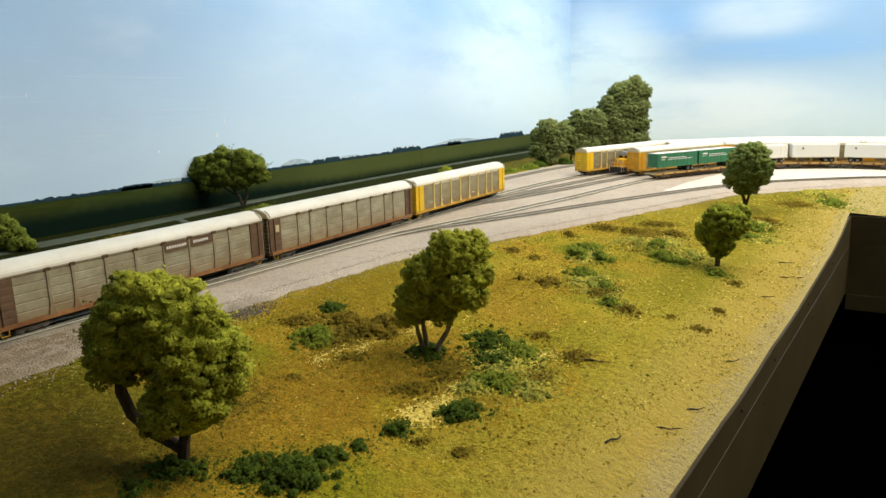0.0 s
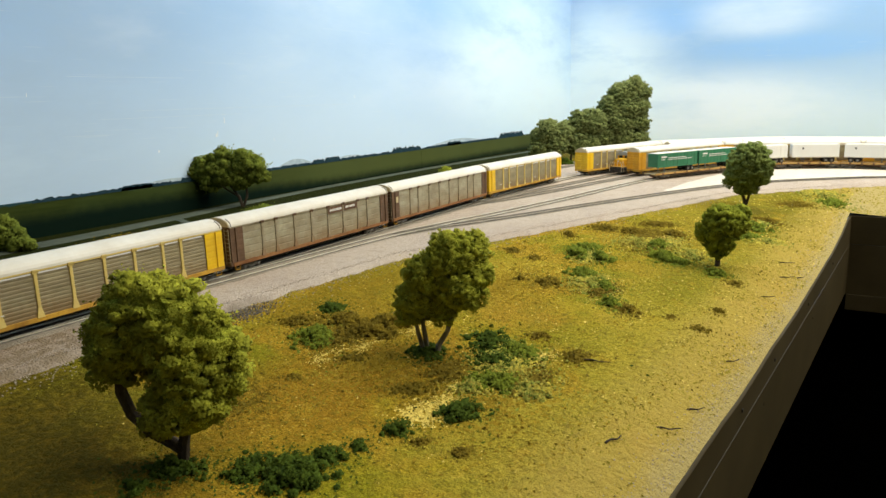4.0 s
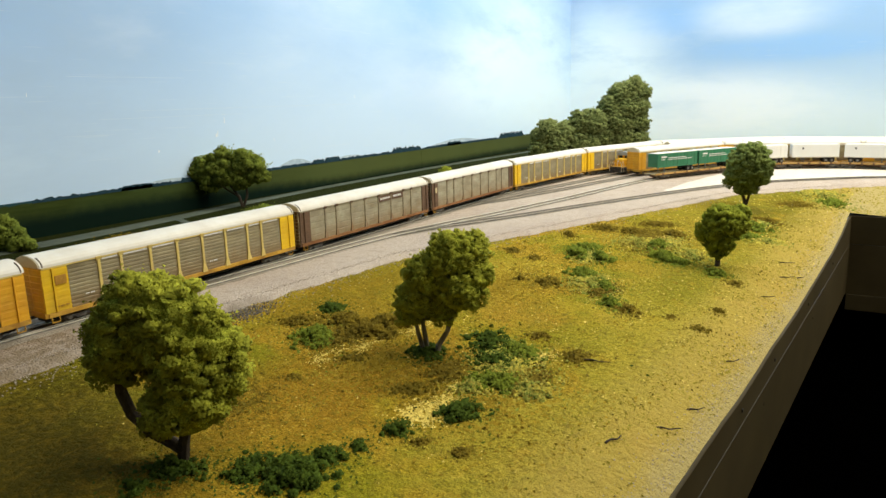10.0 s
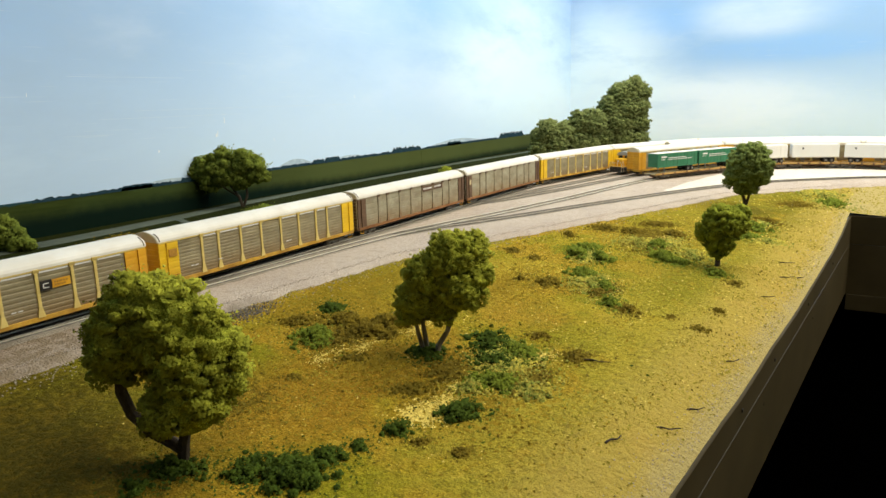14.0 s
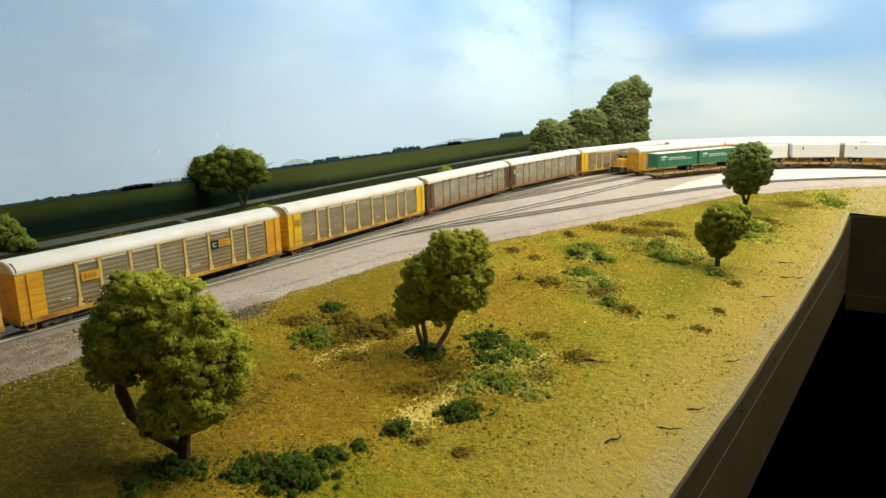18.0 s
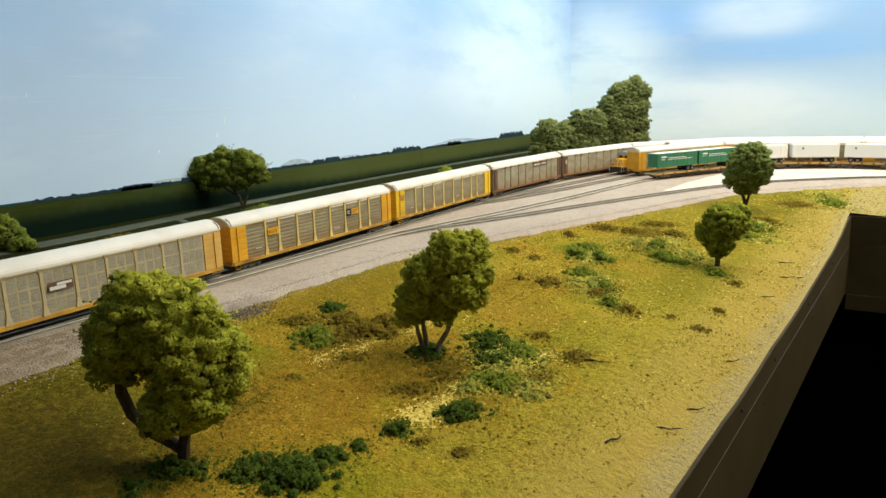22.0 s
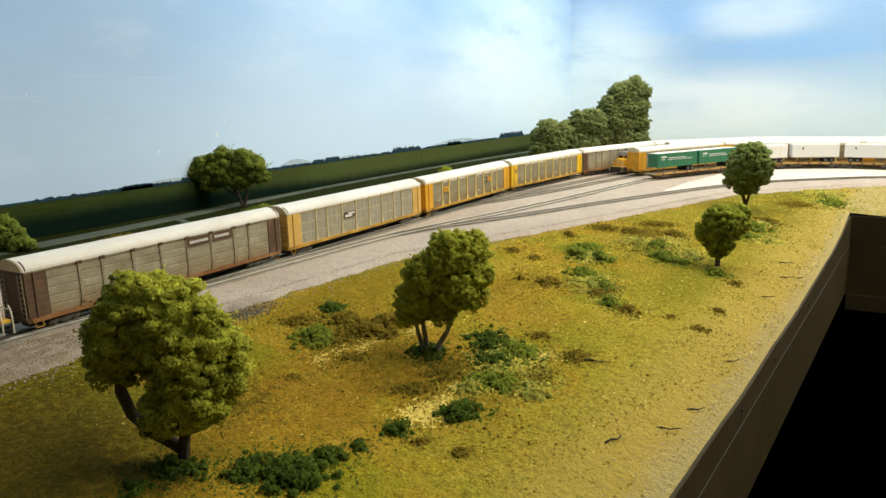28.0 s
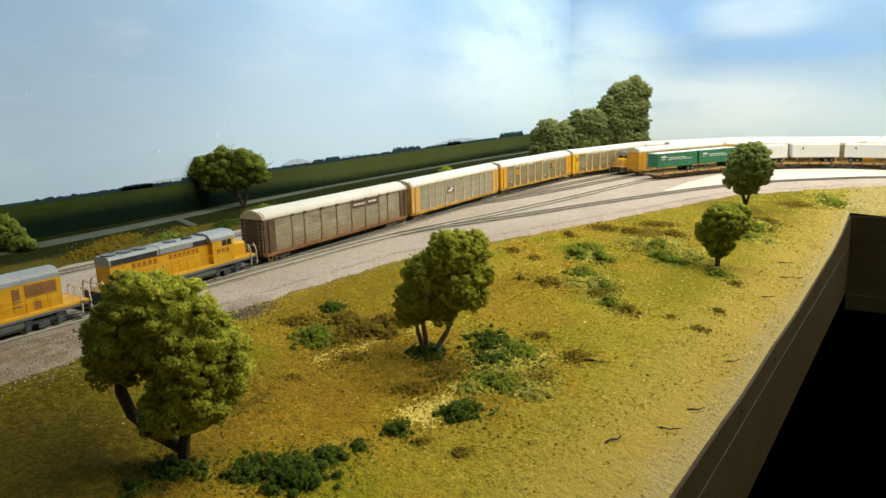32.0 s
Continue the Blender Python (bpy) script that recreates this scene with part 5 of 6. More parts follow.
second, third = spline(TRACKS["second"], 0.3), spline(TRACKS["third"], 0.3)
fine4 = spline(TRACKS["fourth"], 0.3)
nose.matrix_basis = on_line(second, 146.4, 17.9, -1)[0]
k2 = on_line(second, 146.4, 17.9, -1)[1] + 4
for i in range(3):
    m, j = on_line(second, second[k2][0], 26.9)
    tagged(copy_thing(cars["F"], m), "pale-roofed autorack coupled behind the standing locomotive", group="standing yard cars")
    k2 = j + 4
    if second[k2][1] < -60:
        break
x_next = 145.0
for i, text in enumerate(("orange-ended autorack standing beside the trailer flats", "pale-roofed autorack on the third track", "pale-roofed autorack on the third track",
                          "pale-roofed autorack on the third track")):
    m, j = on_line(third, x_next, 27.6)
    car = tagged(copy_thing(cars["E"], m), text, group="standing yard cars")
    k = int(np.abs(np.linalg.norm(third - third[j], axis=1) - 1.2)[j:].argmin()) + j
    x_next = third[min(k, len(third) - 1)][0]
    if third[min(k, len(third) - 1)][1] < -75:
        break


# ---- trailers on flat cars ----
def flat_car(m, length=27.0):
    fc = thing("flat_car", "long orange-brown flat car carrying trailers", "rail car", "trailer flat cars", at=m)
    h = length / 2
    part("deck", boxed(-h, h, -1.45, 1.45, 0.0, 0.18, 0.02), M["deck"], fc, "worn tan deck")
    part("centre_sill", boxed(-h + 0.4, h - 0.4, -0.45, 0.45, -0.5, 0.0, 0.04), M["brown"], fc)
    for side in (-1, 1):
        part("side_sill", prism(bmesh.new(), [(-0.06, -0.05), (0.06, -0.05), (0.06, 0.32), (-0.06, 0.32)], -h, h), M["flat_sill"], fc, at=(0, side * 1.5, 0))
        for q in range(7 if length > 20 else 4):
            shared(("stake",), "stake_pocket", lambda: boxed(-0.2, 0.2, -0.06, 0.06, -0.2, 0.3, 0.02), "brown", fc, at=(-h + 2 + q * (length - 4) / (6 if length > 20 else 3), side * 1.56, 0))
    for e in (-1, 1):
        truck_parts(fc, e * (h - (3.0 if length > 20 else 1.6)))
        part("coupler", boxed(e * (h + 0.2) - 0.4, e * (h + 0.2) + 0.4, -0.15, 0.15, -0.15, 0.1, 0.03), M["black"], fc)
    return fc


def trailer(m, colour, length, label):
    tr = thing("semi_trailer", label, "trailer", "trailers on flat cars", at=m)
    h, z0, z1 = length / 2, 1.4, 4.05
    b = part("trailer_body", boxed(-h, h, -1.25, 1.25, z0, z1, 0.04), M[colour], tr)
    part("roof", boxed(-h + 0.02, h - 0.02, -1.22, 1.22, z1 - 0.02, z1 + 0.06, 0.02), M["roof_white"], b, "white trailer roof")
    for side in (-1, 1):
        part("bottom_rail", boxed(-h, h, side * 1.27 - 0.03, side * 1.27 + 0.03, z0 - 0.06, z0 + 0.12), M["roof" if colour == "white" else "green"], b)
        for q in range(int(length / 1.0)):
            shared(("stud", colour), "side_rib", lambda: boxed(-0.03, 0.03, -0.03, 0.03, z0 + 0.1, z1 - 0.08), colour, b, at=(-h + 0.5 + q, side * 1.26, 0))
        if colour == "green":
            for x0, x1, a0, a1 in ((-h + 1.0, -h + 2.4, 3.2, 3.5), (-h + 1.0, -h + 2.0, 2.8, 2.92), (-h + 2.9, h - 3.5, 3.05, 3.18), (-h + 2.9, h - 1.6, 2.75, 2.84)):
                part("lettering", boxed(x0, x1, -0.02, 0.02, a0, a1), M["letter"], b, at=Matrix.Rotation(0 if side < 0 else math.pi, 4, "Z") @ Matrix.Translation(Vector((0, -1.295, 0)) * S))
        else:
            part("emblem", boxed(-2.65, -2.35, -0.02, 0.02, 3.05, 3.45), M["dark_grey"], b, "small dark emblem", at=Matrix.Rotation(0 if side < 0 else math.pi, 4, "Z") @ Matrix.Translation(Vector((0, -1.295, 0)) * S))
    for dx in (h - 1.3, h - 2.5):
        for side in (-1, 1):
            w = shared(("tyre",), "wheel", lambda: disc(bmesh.new(), (0, 0, 0), 0.5, 0.5), "black", tr, at=(dx, side * 0.95, 0.69))
            shared(("hub",), "hub", lambda: disc(bmesh.new(), (0, 0, 0), 0.24, 0.56), "truck", w)
    part("underframe", boxed(h - 3.2, h - 0.6, -0.6, 0.6, 0.75, 1.4), M["black"], tr)
    for side in (-1, 1):
        part("landing_leg", boxed(-h + 2.3, -h + 2.5, side * 0.8 - 0.1, side * 0.8 + 0.1, 0.2, 1.4), M["truck"], tr)
    return tr


m, j = on_line(fine4, 139.4, 24.2)
flat_car(m, 24.2)
for off in (-5.75, 6.1):
    trailer(m @ Matrix.Translation((off * S, 0, 0)), "green", 11.3, "dark green semi-trailer with pale lettering")
# short articulated units behind it, one white trailer on each
along = np.concatenate([[0], np.cumsum(np.linalg.norm(np.diff(fine4, axis=0), axis=1))])
joint = float(along[int(np.linalg.norm(fine4 - np.array((169.6, -40.7)), axis=1).argmin())])
for k in range(-1, 5):
    p, q = (np.array([np.interp(joint + d, along, fine4[:, 0]), np.interp(joint + d, along, fine4[:, 1])]) for d in (k * 10.75, k * 10.75 + 10.4))
    m = pose(*((p + q) / 2 * S), 0, 0, 0, math.degrees(math.atan2(*(q - p)[::-1])))
    flat_car(m, 10.4)
    trailer(m @ Matrix.Translation((0.1 * S, 0, 0)) @ Matrix.Rotation(math.pi if k == 1 else 0, 4, "Z"), "white", 9.2, "plain white semi-trailer with a small emblem")


# ---- trees and bushes of foam foliage ----
OCTA = np.array([(1, 0, 0), (-1, 0, 0), (0, 1, 0), (0, -1, 0), (0, 0, 1), (0, 0, -1)], float)
OCTA_F = np.array([(0, 2, 4), (2, 1, 4), (1, 3, 4), (3, 0, 4), (2, 0, 5), (1, 2, 5), (3, 1, 5), (0, 3, 5)])
TETRA = np.array([(1, 1, 1), (-1, -1, 1), (-1, 1, -1), (1, -1, -1)], float) * 0.8
TETRA_F = np.array([(0, 2, 1), (0, 1, 3), (0, 3, 2), (1, 2, 3)])


def flakes(points, sizes, rng):
    """Finer crumbs with four faces, turned at random."""
    k = len(points)
    v = TETRA[None] * rng.uniform(0.5, 1.3, (k, 4, 1)) + rng.normal(0, 0.25, (k, 4, 3))
    a, b = rng.uniform(0, 2 * np.pi, (2, k))
    for i, j, t in ((0, 1, a), (1, 2, b)):
        c, s = np.cos(t)[:, None], np.sin(t)[:, None]
        p, q = v[..., i].copy(), v[..., j].copy()
        v[..., i], v[..., j] = p * c - q * s, p * s + q * c
    v = v * np.asarray(sizes)[:, None, None] + np.asarray(points)[:, None, :]
    f = TETRA_F[None] + (np.arange(k) * 4)[:, None, None]
    return v.reshape(-1, 3), f.reshape(-1, 3)


def grains(points, sizes, rng, flat=1.0):
    """Small irregular crumbs of foam, one closed island each."""
    k = len(points)
    v = OCTA[None] * rng.uniform(0.55, 1.25, (k, 6, 3)) + rng.normal(0, 0.22, (k, 6, 3))
    a = rng.uniform(0, 2 * np.pi, k)
    c, s = np.cos(a), np.sin(a)
    x, y = v[..., 0] * c[:, None] - v[..., 1] * s[:, None], v[..., 0] * s[:, None] + v[..., 1] * c[:, None]
    v = np.stack([x, y, v[..., 2] * flat], 2) * np.asarray(sizes)[:, None, None] + np.asarray(points)[:, None, :]
    f = OCTA_F[None] + (np.arange(k) * 6)[:, None, None]
    return v.reshape(-1, 3), f.reshape(-1, 3)


def unit(v):
    return v / np.maximum(np.linalg.norm(v, axis=1), 1e-6)[:, None]


def sphere_points(k, rng):
    v = rng.normal(size=(k, 3))
    return v / np.linalg.norm(v, axis=1)[:, None]


def crown_points(lobes, rng, lump, per_lump, density):
    """Crumbs in fluffy lumps over the lobes of a crown, with the way that each lump bulges."""
    pts, ways = [], []
    for cx, cy, cz, rx, ry, rz in lobes:
        r = (rx * ry * rz) ** (1 / 3)
        count = max(6, int(density * 4 * np.pi * r * r / (np.pi * lump * lump)))
        d = sphere_points(count, rng)
        d[:, 2] = np.where(d[:, 2] < -0.75, -d[:, 2], d[:, 2])
        centres = np.array((cx, cy, cz)) + d * np.array((rx, ry, rz)) * rng.uniform(0.76, 1.06, (count, 1))
        for c, way in zip(centres, d):
            u = sphere_points(per_lump, rng)
            q = u * (lump * rng.uniform(0.6, 1.3)) * rng.uniform(0.35, 1.1, (per_lump, 1)) ** 0.5
            q[:, 2] *= 0.72
            pts.append(c + q)
            ways.append(unit(u * 0.75 + way * 0.65 + rng.normal(0, 0.22, u.shape)))
    return np.concatenate(pts), np.concatenate(ways)


def tree(place, label, lobes, stems, leaf, lump=0.7, per_lump=60, wisps=300, grain=0.14, density=1.1, seed=1, core=True, group="trees of the layout", bark="bark"):
    """place: foot in prototype metres. Lobes (x, y, z, radii) and stems are in the tree's own space, x to the aisle's right hand."""
    rng = np.random.default_rng(seed)
    t = thing("tree", label, "tree", group, at=Matrix.Translation(Vector(place) * S) @ Matrix.Rotation(radians(PAN), 4, "Z"))
    bm = bmesh.new()
    for radius, tip, pts in stems:
        tube(bm, pts, radius, 8, tip)
    for v in bm.verts:
        v.co += 0.04 * noise.noise_vector(v.co * 3)
    part("trunk", bm, M[bark], t, "forked brown trunk")
    p, way = crown_points(lobes, rng, lump, per_lump, density)
    # loose wisps standing off the crown
    mid = p.mean(axis=0)
    pick = rng.integers(0, len(p), len(p) // wisps)
    tips = p[pick]
    out = (tips - mid) / np.linalg.norm(tips - mid, axis=1)[:, None] + rng.normal(0, 0.45, tips.shape)
    p = np.concatenate([p] + [tips + out * lump * 0.28 * k + rng.normal(0, grain * 0.5, tips.shape) for k in range(1, 5)])
    way = np.concatenate([way] + [way[pick]] * 4)
    v, f = flakes(p, rng.uniform(0.6, 1.4, len(p)) * grain, rng)
    raw("crown", v, f, M[leaf], t, "clumpy green foam crown", normals=np.repeat(way, 4, axis=0))
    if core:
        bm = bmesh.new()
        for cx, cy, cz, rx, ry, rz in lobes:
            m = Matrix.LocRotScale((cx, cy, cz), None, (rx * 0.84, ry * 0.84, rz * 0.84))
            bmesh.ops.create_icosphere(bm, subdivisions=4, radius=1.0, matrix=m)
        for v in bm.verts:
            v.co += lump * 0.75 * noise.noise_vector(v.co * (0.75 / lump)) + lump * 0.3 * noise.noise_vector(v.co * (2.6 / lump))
        part("inner_foliage", bm, M[leaf.replace("leaf", "core")], t, "foam inside of the crown, inner shade in its colour")
    return t


def lobe(x, z, r, y=0.0, flat=1.0):
    return (x, y, z, r, r * 0.9, r * flat)


tree((22.1, -24.5, -2.65), "large light green foam tree with a forked trunk beside the track",
     [lobe(-1.3, 7.8, 2.3, 0.3), lobe(-2.6, 6.5, 1.8, 0.2), lobe(0.5, 7.6, 2.1, -0.3), lobe(2.0, 6.2, 1.7, -0.2), lobe(0.9, 3.6, 1.75, -1.0, 1.05), lobe(2.3, 4.5, 1.4, 0.0), lobe(-1.2, 6.2, 1.6, 2.0),
      lobe(-3.2, 5.2, 1.2, 0.4), lobe(-0.3, 2.9, 1.2, -0.8), lobe(0.9, 5.6, 1.7, -0.9), lobe(-1.5, 4.9, 1.0, 1.9)],
     [(0.34, 0.3, [(0, 0, -0.5), (0.02, 0, 0.5), (-0.5, 0.1, 0.9), (-1.6, 0.2, 1.5), (-2.6, 0.3, 2.5), (-3.0, 0.3, 3.8), (-2.8, 0.2, 5.5)]),
      (0.34, 0.2, [(0, 0, 0.1), (0.1, 0, 0.9), (0.35, 0, 1.8), (0.5, 0, 3.2), (0.4, 0, 5.5)]), (0.2, 0.12, [(-1.5, 0.15, 1.5), (-1.3, 0.1, 2.4), (-0.9, 0, 4.0)])],
     "leaf_light", lump=0.48, per_lump=175, wisps=400, grain=0.06, density=1.35, seed=3)
tree((41.6, -27.6, -2.75), "mid-sized green foam tree with three stems in the meadow",
     [lobe(2.0, 7.2, 1.95), lobe(3.3, 7.4, 1.55, 0.4), lobe(0.3, 5.7, 1.75), lobe(2.6, 5.0, 1.9, -0.3), lobe(-0.7, 4.1, 1.45), lobe(1.0, 3.4, 1.3, 0.4), lobe(3.9, 5.9, 1.1), lobe(-1.2, 3.0, 0.9)],
     [(0.2, 0.13, [(-0.1, 0, -0.4), (-0.3, 0, 0.6), (-0.6, 0, 1.6), (-0.8, 0, 3.2)]), (0.2, 0.13, [(0.1, 0.2, -0.4), (-0.05, 0.2, 1.0), (-0.2, 0.2, 2.2), (0.1, 0.2, 4.5)]),
      (0.22, 0.14, [(0.7, -0.1, -0.4), (0.9, -0.1, 0.6), (1.6, -0.1, 1.7), (2.0, 0, 3.0), (2.1, 0, 5.0)])],
     "leaf_light", lump=0.34, per_lump=62, grain=0.064, density=1.35, seed=5, bark="bark_pale")
tree((79.7, -41.6, -3.1), "short bushy green foam tree on a thin trunk in the meadow",
     [lobe(0.4, 4.6, 2.1), lobe(-0.9, 4.0, 1.4), lobe(1.6, 4.9, 1.5), lobe(0.3, 2.7, 1.4), lobe(2.2, 5.8, 0.9), lobe(0.1, 1.5, 0.8), lobe(-0.3, 3.0, 1.3)],
     [(0.3, 0.2, [(0, 0, -0.4), (0.05, 0, 0.8), (0.2, 0, 2.0), (0.4, 0, 4.0)])], "leaf_mid", lump=0.36, per_lump=54, grain=0.08, density=1.4, seed=7)
tree((115.7, -39.5, -2.0), "round dense green foam tree on a slim forked trunk",
     [(0.3, 0, 6.6, 3.15, 3.1, 3.3), (-0.5, 0.3, 5.0, 2.7, 2.6, 2.4), (0.9, 0, 5.2, 2.4, 2.5, 2.5), (0.0, 0, 3.2, 1.6, 1.6, 1.4)],
     [(0.32, 0.2, [(0, 0, -0.5), (-0.1, 0, 1.0), (-0.6, 0, 2.4), (-0.8, 0, 4.0)]), (0.26, 0.16, [(0.05, 0, 0.3), (0.4, 0, 1.5), (0.9, 0, 3.0)])],
     "leaf_round", lump=0.38, per_lump=44, grain=0.095, density=1.4, seed=9)
tree((84.3, 35.6, -1.3), "broad dark green foam tree against the painted field",
     [lobe(-5.4, 6.4, 2.4), lobe(-3.2, 7.4, 2.3), lobe(0.4, 7.0, 2.5), lobe(2.4, 6.2, 1.9), lobe(-7.2, 6.2, 1.6), lobe(-2.6, 5.6, 2.3), lobe(0.4, 4.6, 1.7), lobe(-5.2, 4.4, 1.8), lobe(-2.8, 9.3, 0.6), lobe(3.2, 5.0, 1.2)],
     [(0.3, 0.2, [(0, 0, -0.3), (-0.5, 0, 1.6), (-1.6, 0, 3.4), (-3.0, 0, 6.0)]), (0.24, 0.15, [(0.1, 0, 0.1), (0.8, 0, 1.8), (0.9, 0, 4.5)]),
      (0.18, 0.1, [(-0.6, 0, 1.8), (-2.5, 0, 3.0), (-5.0, 0, 5.0)])], "leaf_shade", lump=0.7, per_lump=80, grain=0.12, density=1.2, seed=11)
tree((45.6, 36.4, -1.3), "olive foam tree at the foot of the backdrop",
     [lobe(-0.6, 2.6, 2.0), lobe(0.6, 1.0, 1.6), lobe(1.5, 1.3, 1.4), lobe(-2.6, 1.8, 1.8), lobe(-2.6, 3.2, 1.4), lobe(2.7, 0.7, 0.9)], [(0.25, 0.15, [(0, 0, -0.3), (-0.2, 0, 1.5), (-0.5, 0, 3.5)])], "leaf_shade", lump=0.6,
     per_lump=70, grain=0.11, seed=13)
# the grove in the corner of the room
tree((165.5, 13.8, -1.4), "green foam tree at the edge of the corner grove", [lobe(0.5, 8.2, 3.2), lobe(-1.6, 7.0, 2.4), lobe(-1.6, 4.0, 2.6), lobe(2.4, 5.2, 3.2), lobe(0.5, 2.4, 2.8), lobe(3.6, 8.0, 2.6)],
     [(0.35, 0.2, [(0, 0, -0.3), (0.2, 0, 2), (0.6, 0, 5)])], "leaf_grove", lump=0.4, per_lump=30, grain=0.11, seed=15, group="corner grove")
tree((174, 10.5, -1.4), "green foam tree inside the corner grove", [lobe(-1.0, 7.8, 3.0), lobe(2.4, 10.2, 3.2), lobe(1.6, 5.0, 3.6), lobe(-2.8, 5.0, 2.8), lobe(5.4, 10.0, 3.6), lobe(4.6, 4.6, 3.0)],
     [(0.35, 0.2, [(0, 0, -0.3), (0.2, 0, 2), (0.6, 0, 5)])], "leaf_grove", lump=0.4, per_lump=30, grain=0.11, seed=16, group="corner grove")
tree((187, 3.0, -1.4), "tall green foam tree in the corner grove",
     [lobe(3.4, 18.0, 2.6), lobe(1.0, 17.0, 3.0), lobe(4.6, 16.6, 2.4), lobe(-1.4, 13.8, 3.2), lobe(3.0, 13.4, 3.6), lobe(-4.4, 10.2, 3.2), lobe(0.6, 9.6, 4.0), lobe(4.6, 9.4, 2.6), lobe(-3.0, 6.0, 3.4),
      lobe(2.2, 5.4, 3.6), lobe(4.4, 3.8, 2.4), lobe(5.8, 18.6, 2.2), lobe(7.2, 17.4, 2.2), lobe(6.6, 13.4, 2.7), lobe(6.8, 9.4, 2.6), lobe(6.4, 5.4, 2.8), lobe(5.0, 19.8, 1.9)],
     [(0.5, 0.2, [(0.5, 0, -0.3), (0.7, 0, 6), (1.5, 0, 14)])], "leaf_grove", lump=0.42, per_lump=30, grain=0.11, seed=17, group="corner grove")


def bush(x, y, lat, dep, h, leaf, label, seed, grain):
    """A low bush: knobs of foam crumbs heaped on the ground, lat wide across the aisle's view and dep deep along it."""
    rng = np.random.default_rng(seed)
    area = lat * dep
    k = max(7, int((13 if x < 58 else 9) * area / max(0.35, h * 0.6)))
    spots = sphere_points(k, rng)[:, :2] * rng.uniform(0.1, 1.0, (k, 1)) ** 0.6 * (1 + 0.25 * rng.normal(size=(k, 1)))
    per = int(np.clip(1.5 * (0.36 * h / grain) ** 2, 30, 170))
    pts, ways = [], []
    for a, b in spots:
        r = h * rng.uniform(0.14, 0.44) * (1.15 - 0.45 * min(1.2, math.hypot(a, b)))
        u = sphere_points(per, rng)
        u[:, 2] = np.abs(u[:, 2])
        q = u * r * rng.uniform(0.55, 1.08, (per, 1))
        lift = max(0.0, h * (0.45 - 0.4 * math.hypot(a, b))) * rng.uniform(-0.2, 1.0)
        pts.append(q + (a * lat, b * dep, lift))
        ways.append(unit(u * 0.8 + (0, 0, 0.45) + rng.normal(0, 0.25, u.shape)))
    loose = rng.normal(0, 0.85, (int(min(110 * area, 260)) + 10, 2)) * (lat, dep)
    pts.append(np.column_stack([loose, np.full(len(loose), 0.03)]))
    ways.append(np.tile((0.0, 0.0, 1.0), (len(loose), 1)))
    turn = Matrix.Rotation(radians(PAN), 3, "Z")
    rot = np.array([list(row) for row in turn])
    p, n_ = np.concatenate(pts) @ rot.T, np.concatenate(ways) @ rot.T
    z0 = ground_z(x, y)
    p[:, 2] += np.array([ground_z(x + a, y + b) - z0 for a, b in p[:, :2]])
    v, f = flakes(p, rng.uniform(0.6, 1.4, len(p)) * grain, rng)
    ob = tagged(raw("bush", v, f, M[leaf], normals=np.repeat(n_, 4, axis=0)), label, "bush", "low bushes of the meadow")
    ob.location = (x * S, y * S, z0 * S)
    return ob


DG, OB, LG = "low dark green foam bush on the meadow", "low olive-brown foam brush on the meadow", "low green foam brush on the meadow"
MB = "low foam brush of mixed greens and straw on the meadow"
BANK = [(23.9, -30.7, 1.79, 1.47, 1.3, "leaf_dark", DG), (23.3, -28.4, 1.12, 1.18, 1, "leaf_dark", DG), (26.2, -30.9, 0.85, 0.74, 0.9, "leaf_dark", DG),
        (21.3, -24.9, 1.41, 0.86, 0.8, "leaf_dark", DG), (18.9, -24.8, 0.69, 0.78, 0.8, "leaf_dark", DG), (30.7, -32.3, 0.72, 0.64, 0.9, "leaf_dark", DG),
        (28.1, -31.6, 0.50, 0.52, 0.5, "leaf_dark", DG), (30.7, -36.7, 0.62, 0.45, 0.35, "leaf_olive", OB), (30.4, -34.0, 0.57, 0.41, 0.35, "leaf_olive", OB)]
MIDDLE = [(34.6, -34.5, 1.17, 0.95, 1.2, "leaf_dark", DG), (45.7, -30.8, 1.39, 2.02, 1.1, "leaf_dark", DG), (45.5, -33.2, 1.44, 1.69, 1, "leaf_bush", LG),
        (43.0, -32.9, 1.55, 1.11, 0.8, "leaf_dark", DG), (39.9, -34.2, 1.76, 1.56, 0.9, "leaf_bush", LG), (38.1, -33.3, 1.12, 0.93, 0.7, "leaf_brush", MB),
        # the olive brush at (35.9, -30.0) stands in for a shadow patch
        (40.1, -36.6, 1.27, 1.69, 0.6, "leaf_brush", MB), (42.4, -34.1, 2.00, 2.35, 0.5, "leaf_brush", MB), (35.9, -30.0, 1.49, 0.92, 0.35, "leaf_olive", OB),
        (57.7, -44.0, 0.74, 0.46, 0.2, "leaf_olive", OB), (47.1, -37.2, 1.00, 0.95, 0.4, "leaf_olive", OB), (49.4, -33.3, 0.72, 0.68, 0.35, "leaf_olive", OB)]
RIDGE = [(39.4, -18.9, 1.41, 1.97, 1, "leaf_bush", LG), (45.7, -15.5, 0.99, 1.33, 0.7, "leaf_dark", DG), (42.7, -21.3, 2.18, 1.38, 1.15, "leaf_olive", OB),
        (45.3, -21.7, 1.60, 1.32, 1.15, "leaf_olive", OB), (41.5, -15.5, 1.41, 1.19, 0.6, "leaf_olive", OB), (43.7, -18.5, 1.70, 1.34, 1.15, "leaf_olive", OB),
        (37.9, -23.9, 0.99, 0.68, 0.4, "leaf_olive", OB), (41.4, -27.7, 1.17, 1.40, 0.8, "leaf_dark", DG), (33.0, -22.3, 0.46, 0.40, 0.3, "leaf_olive", OB)]
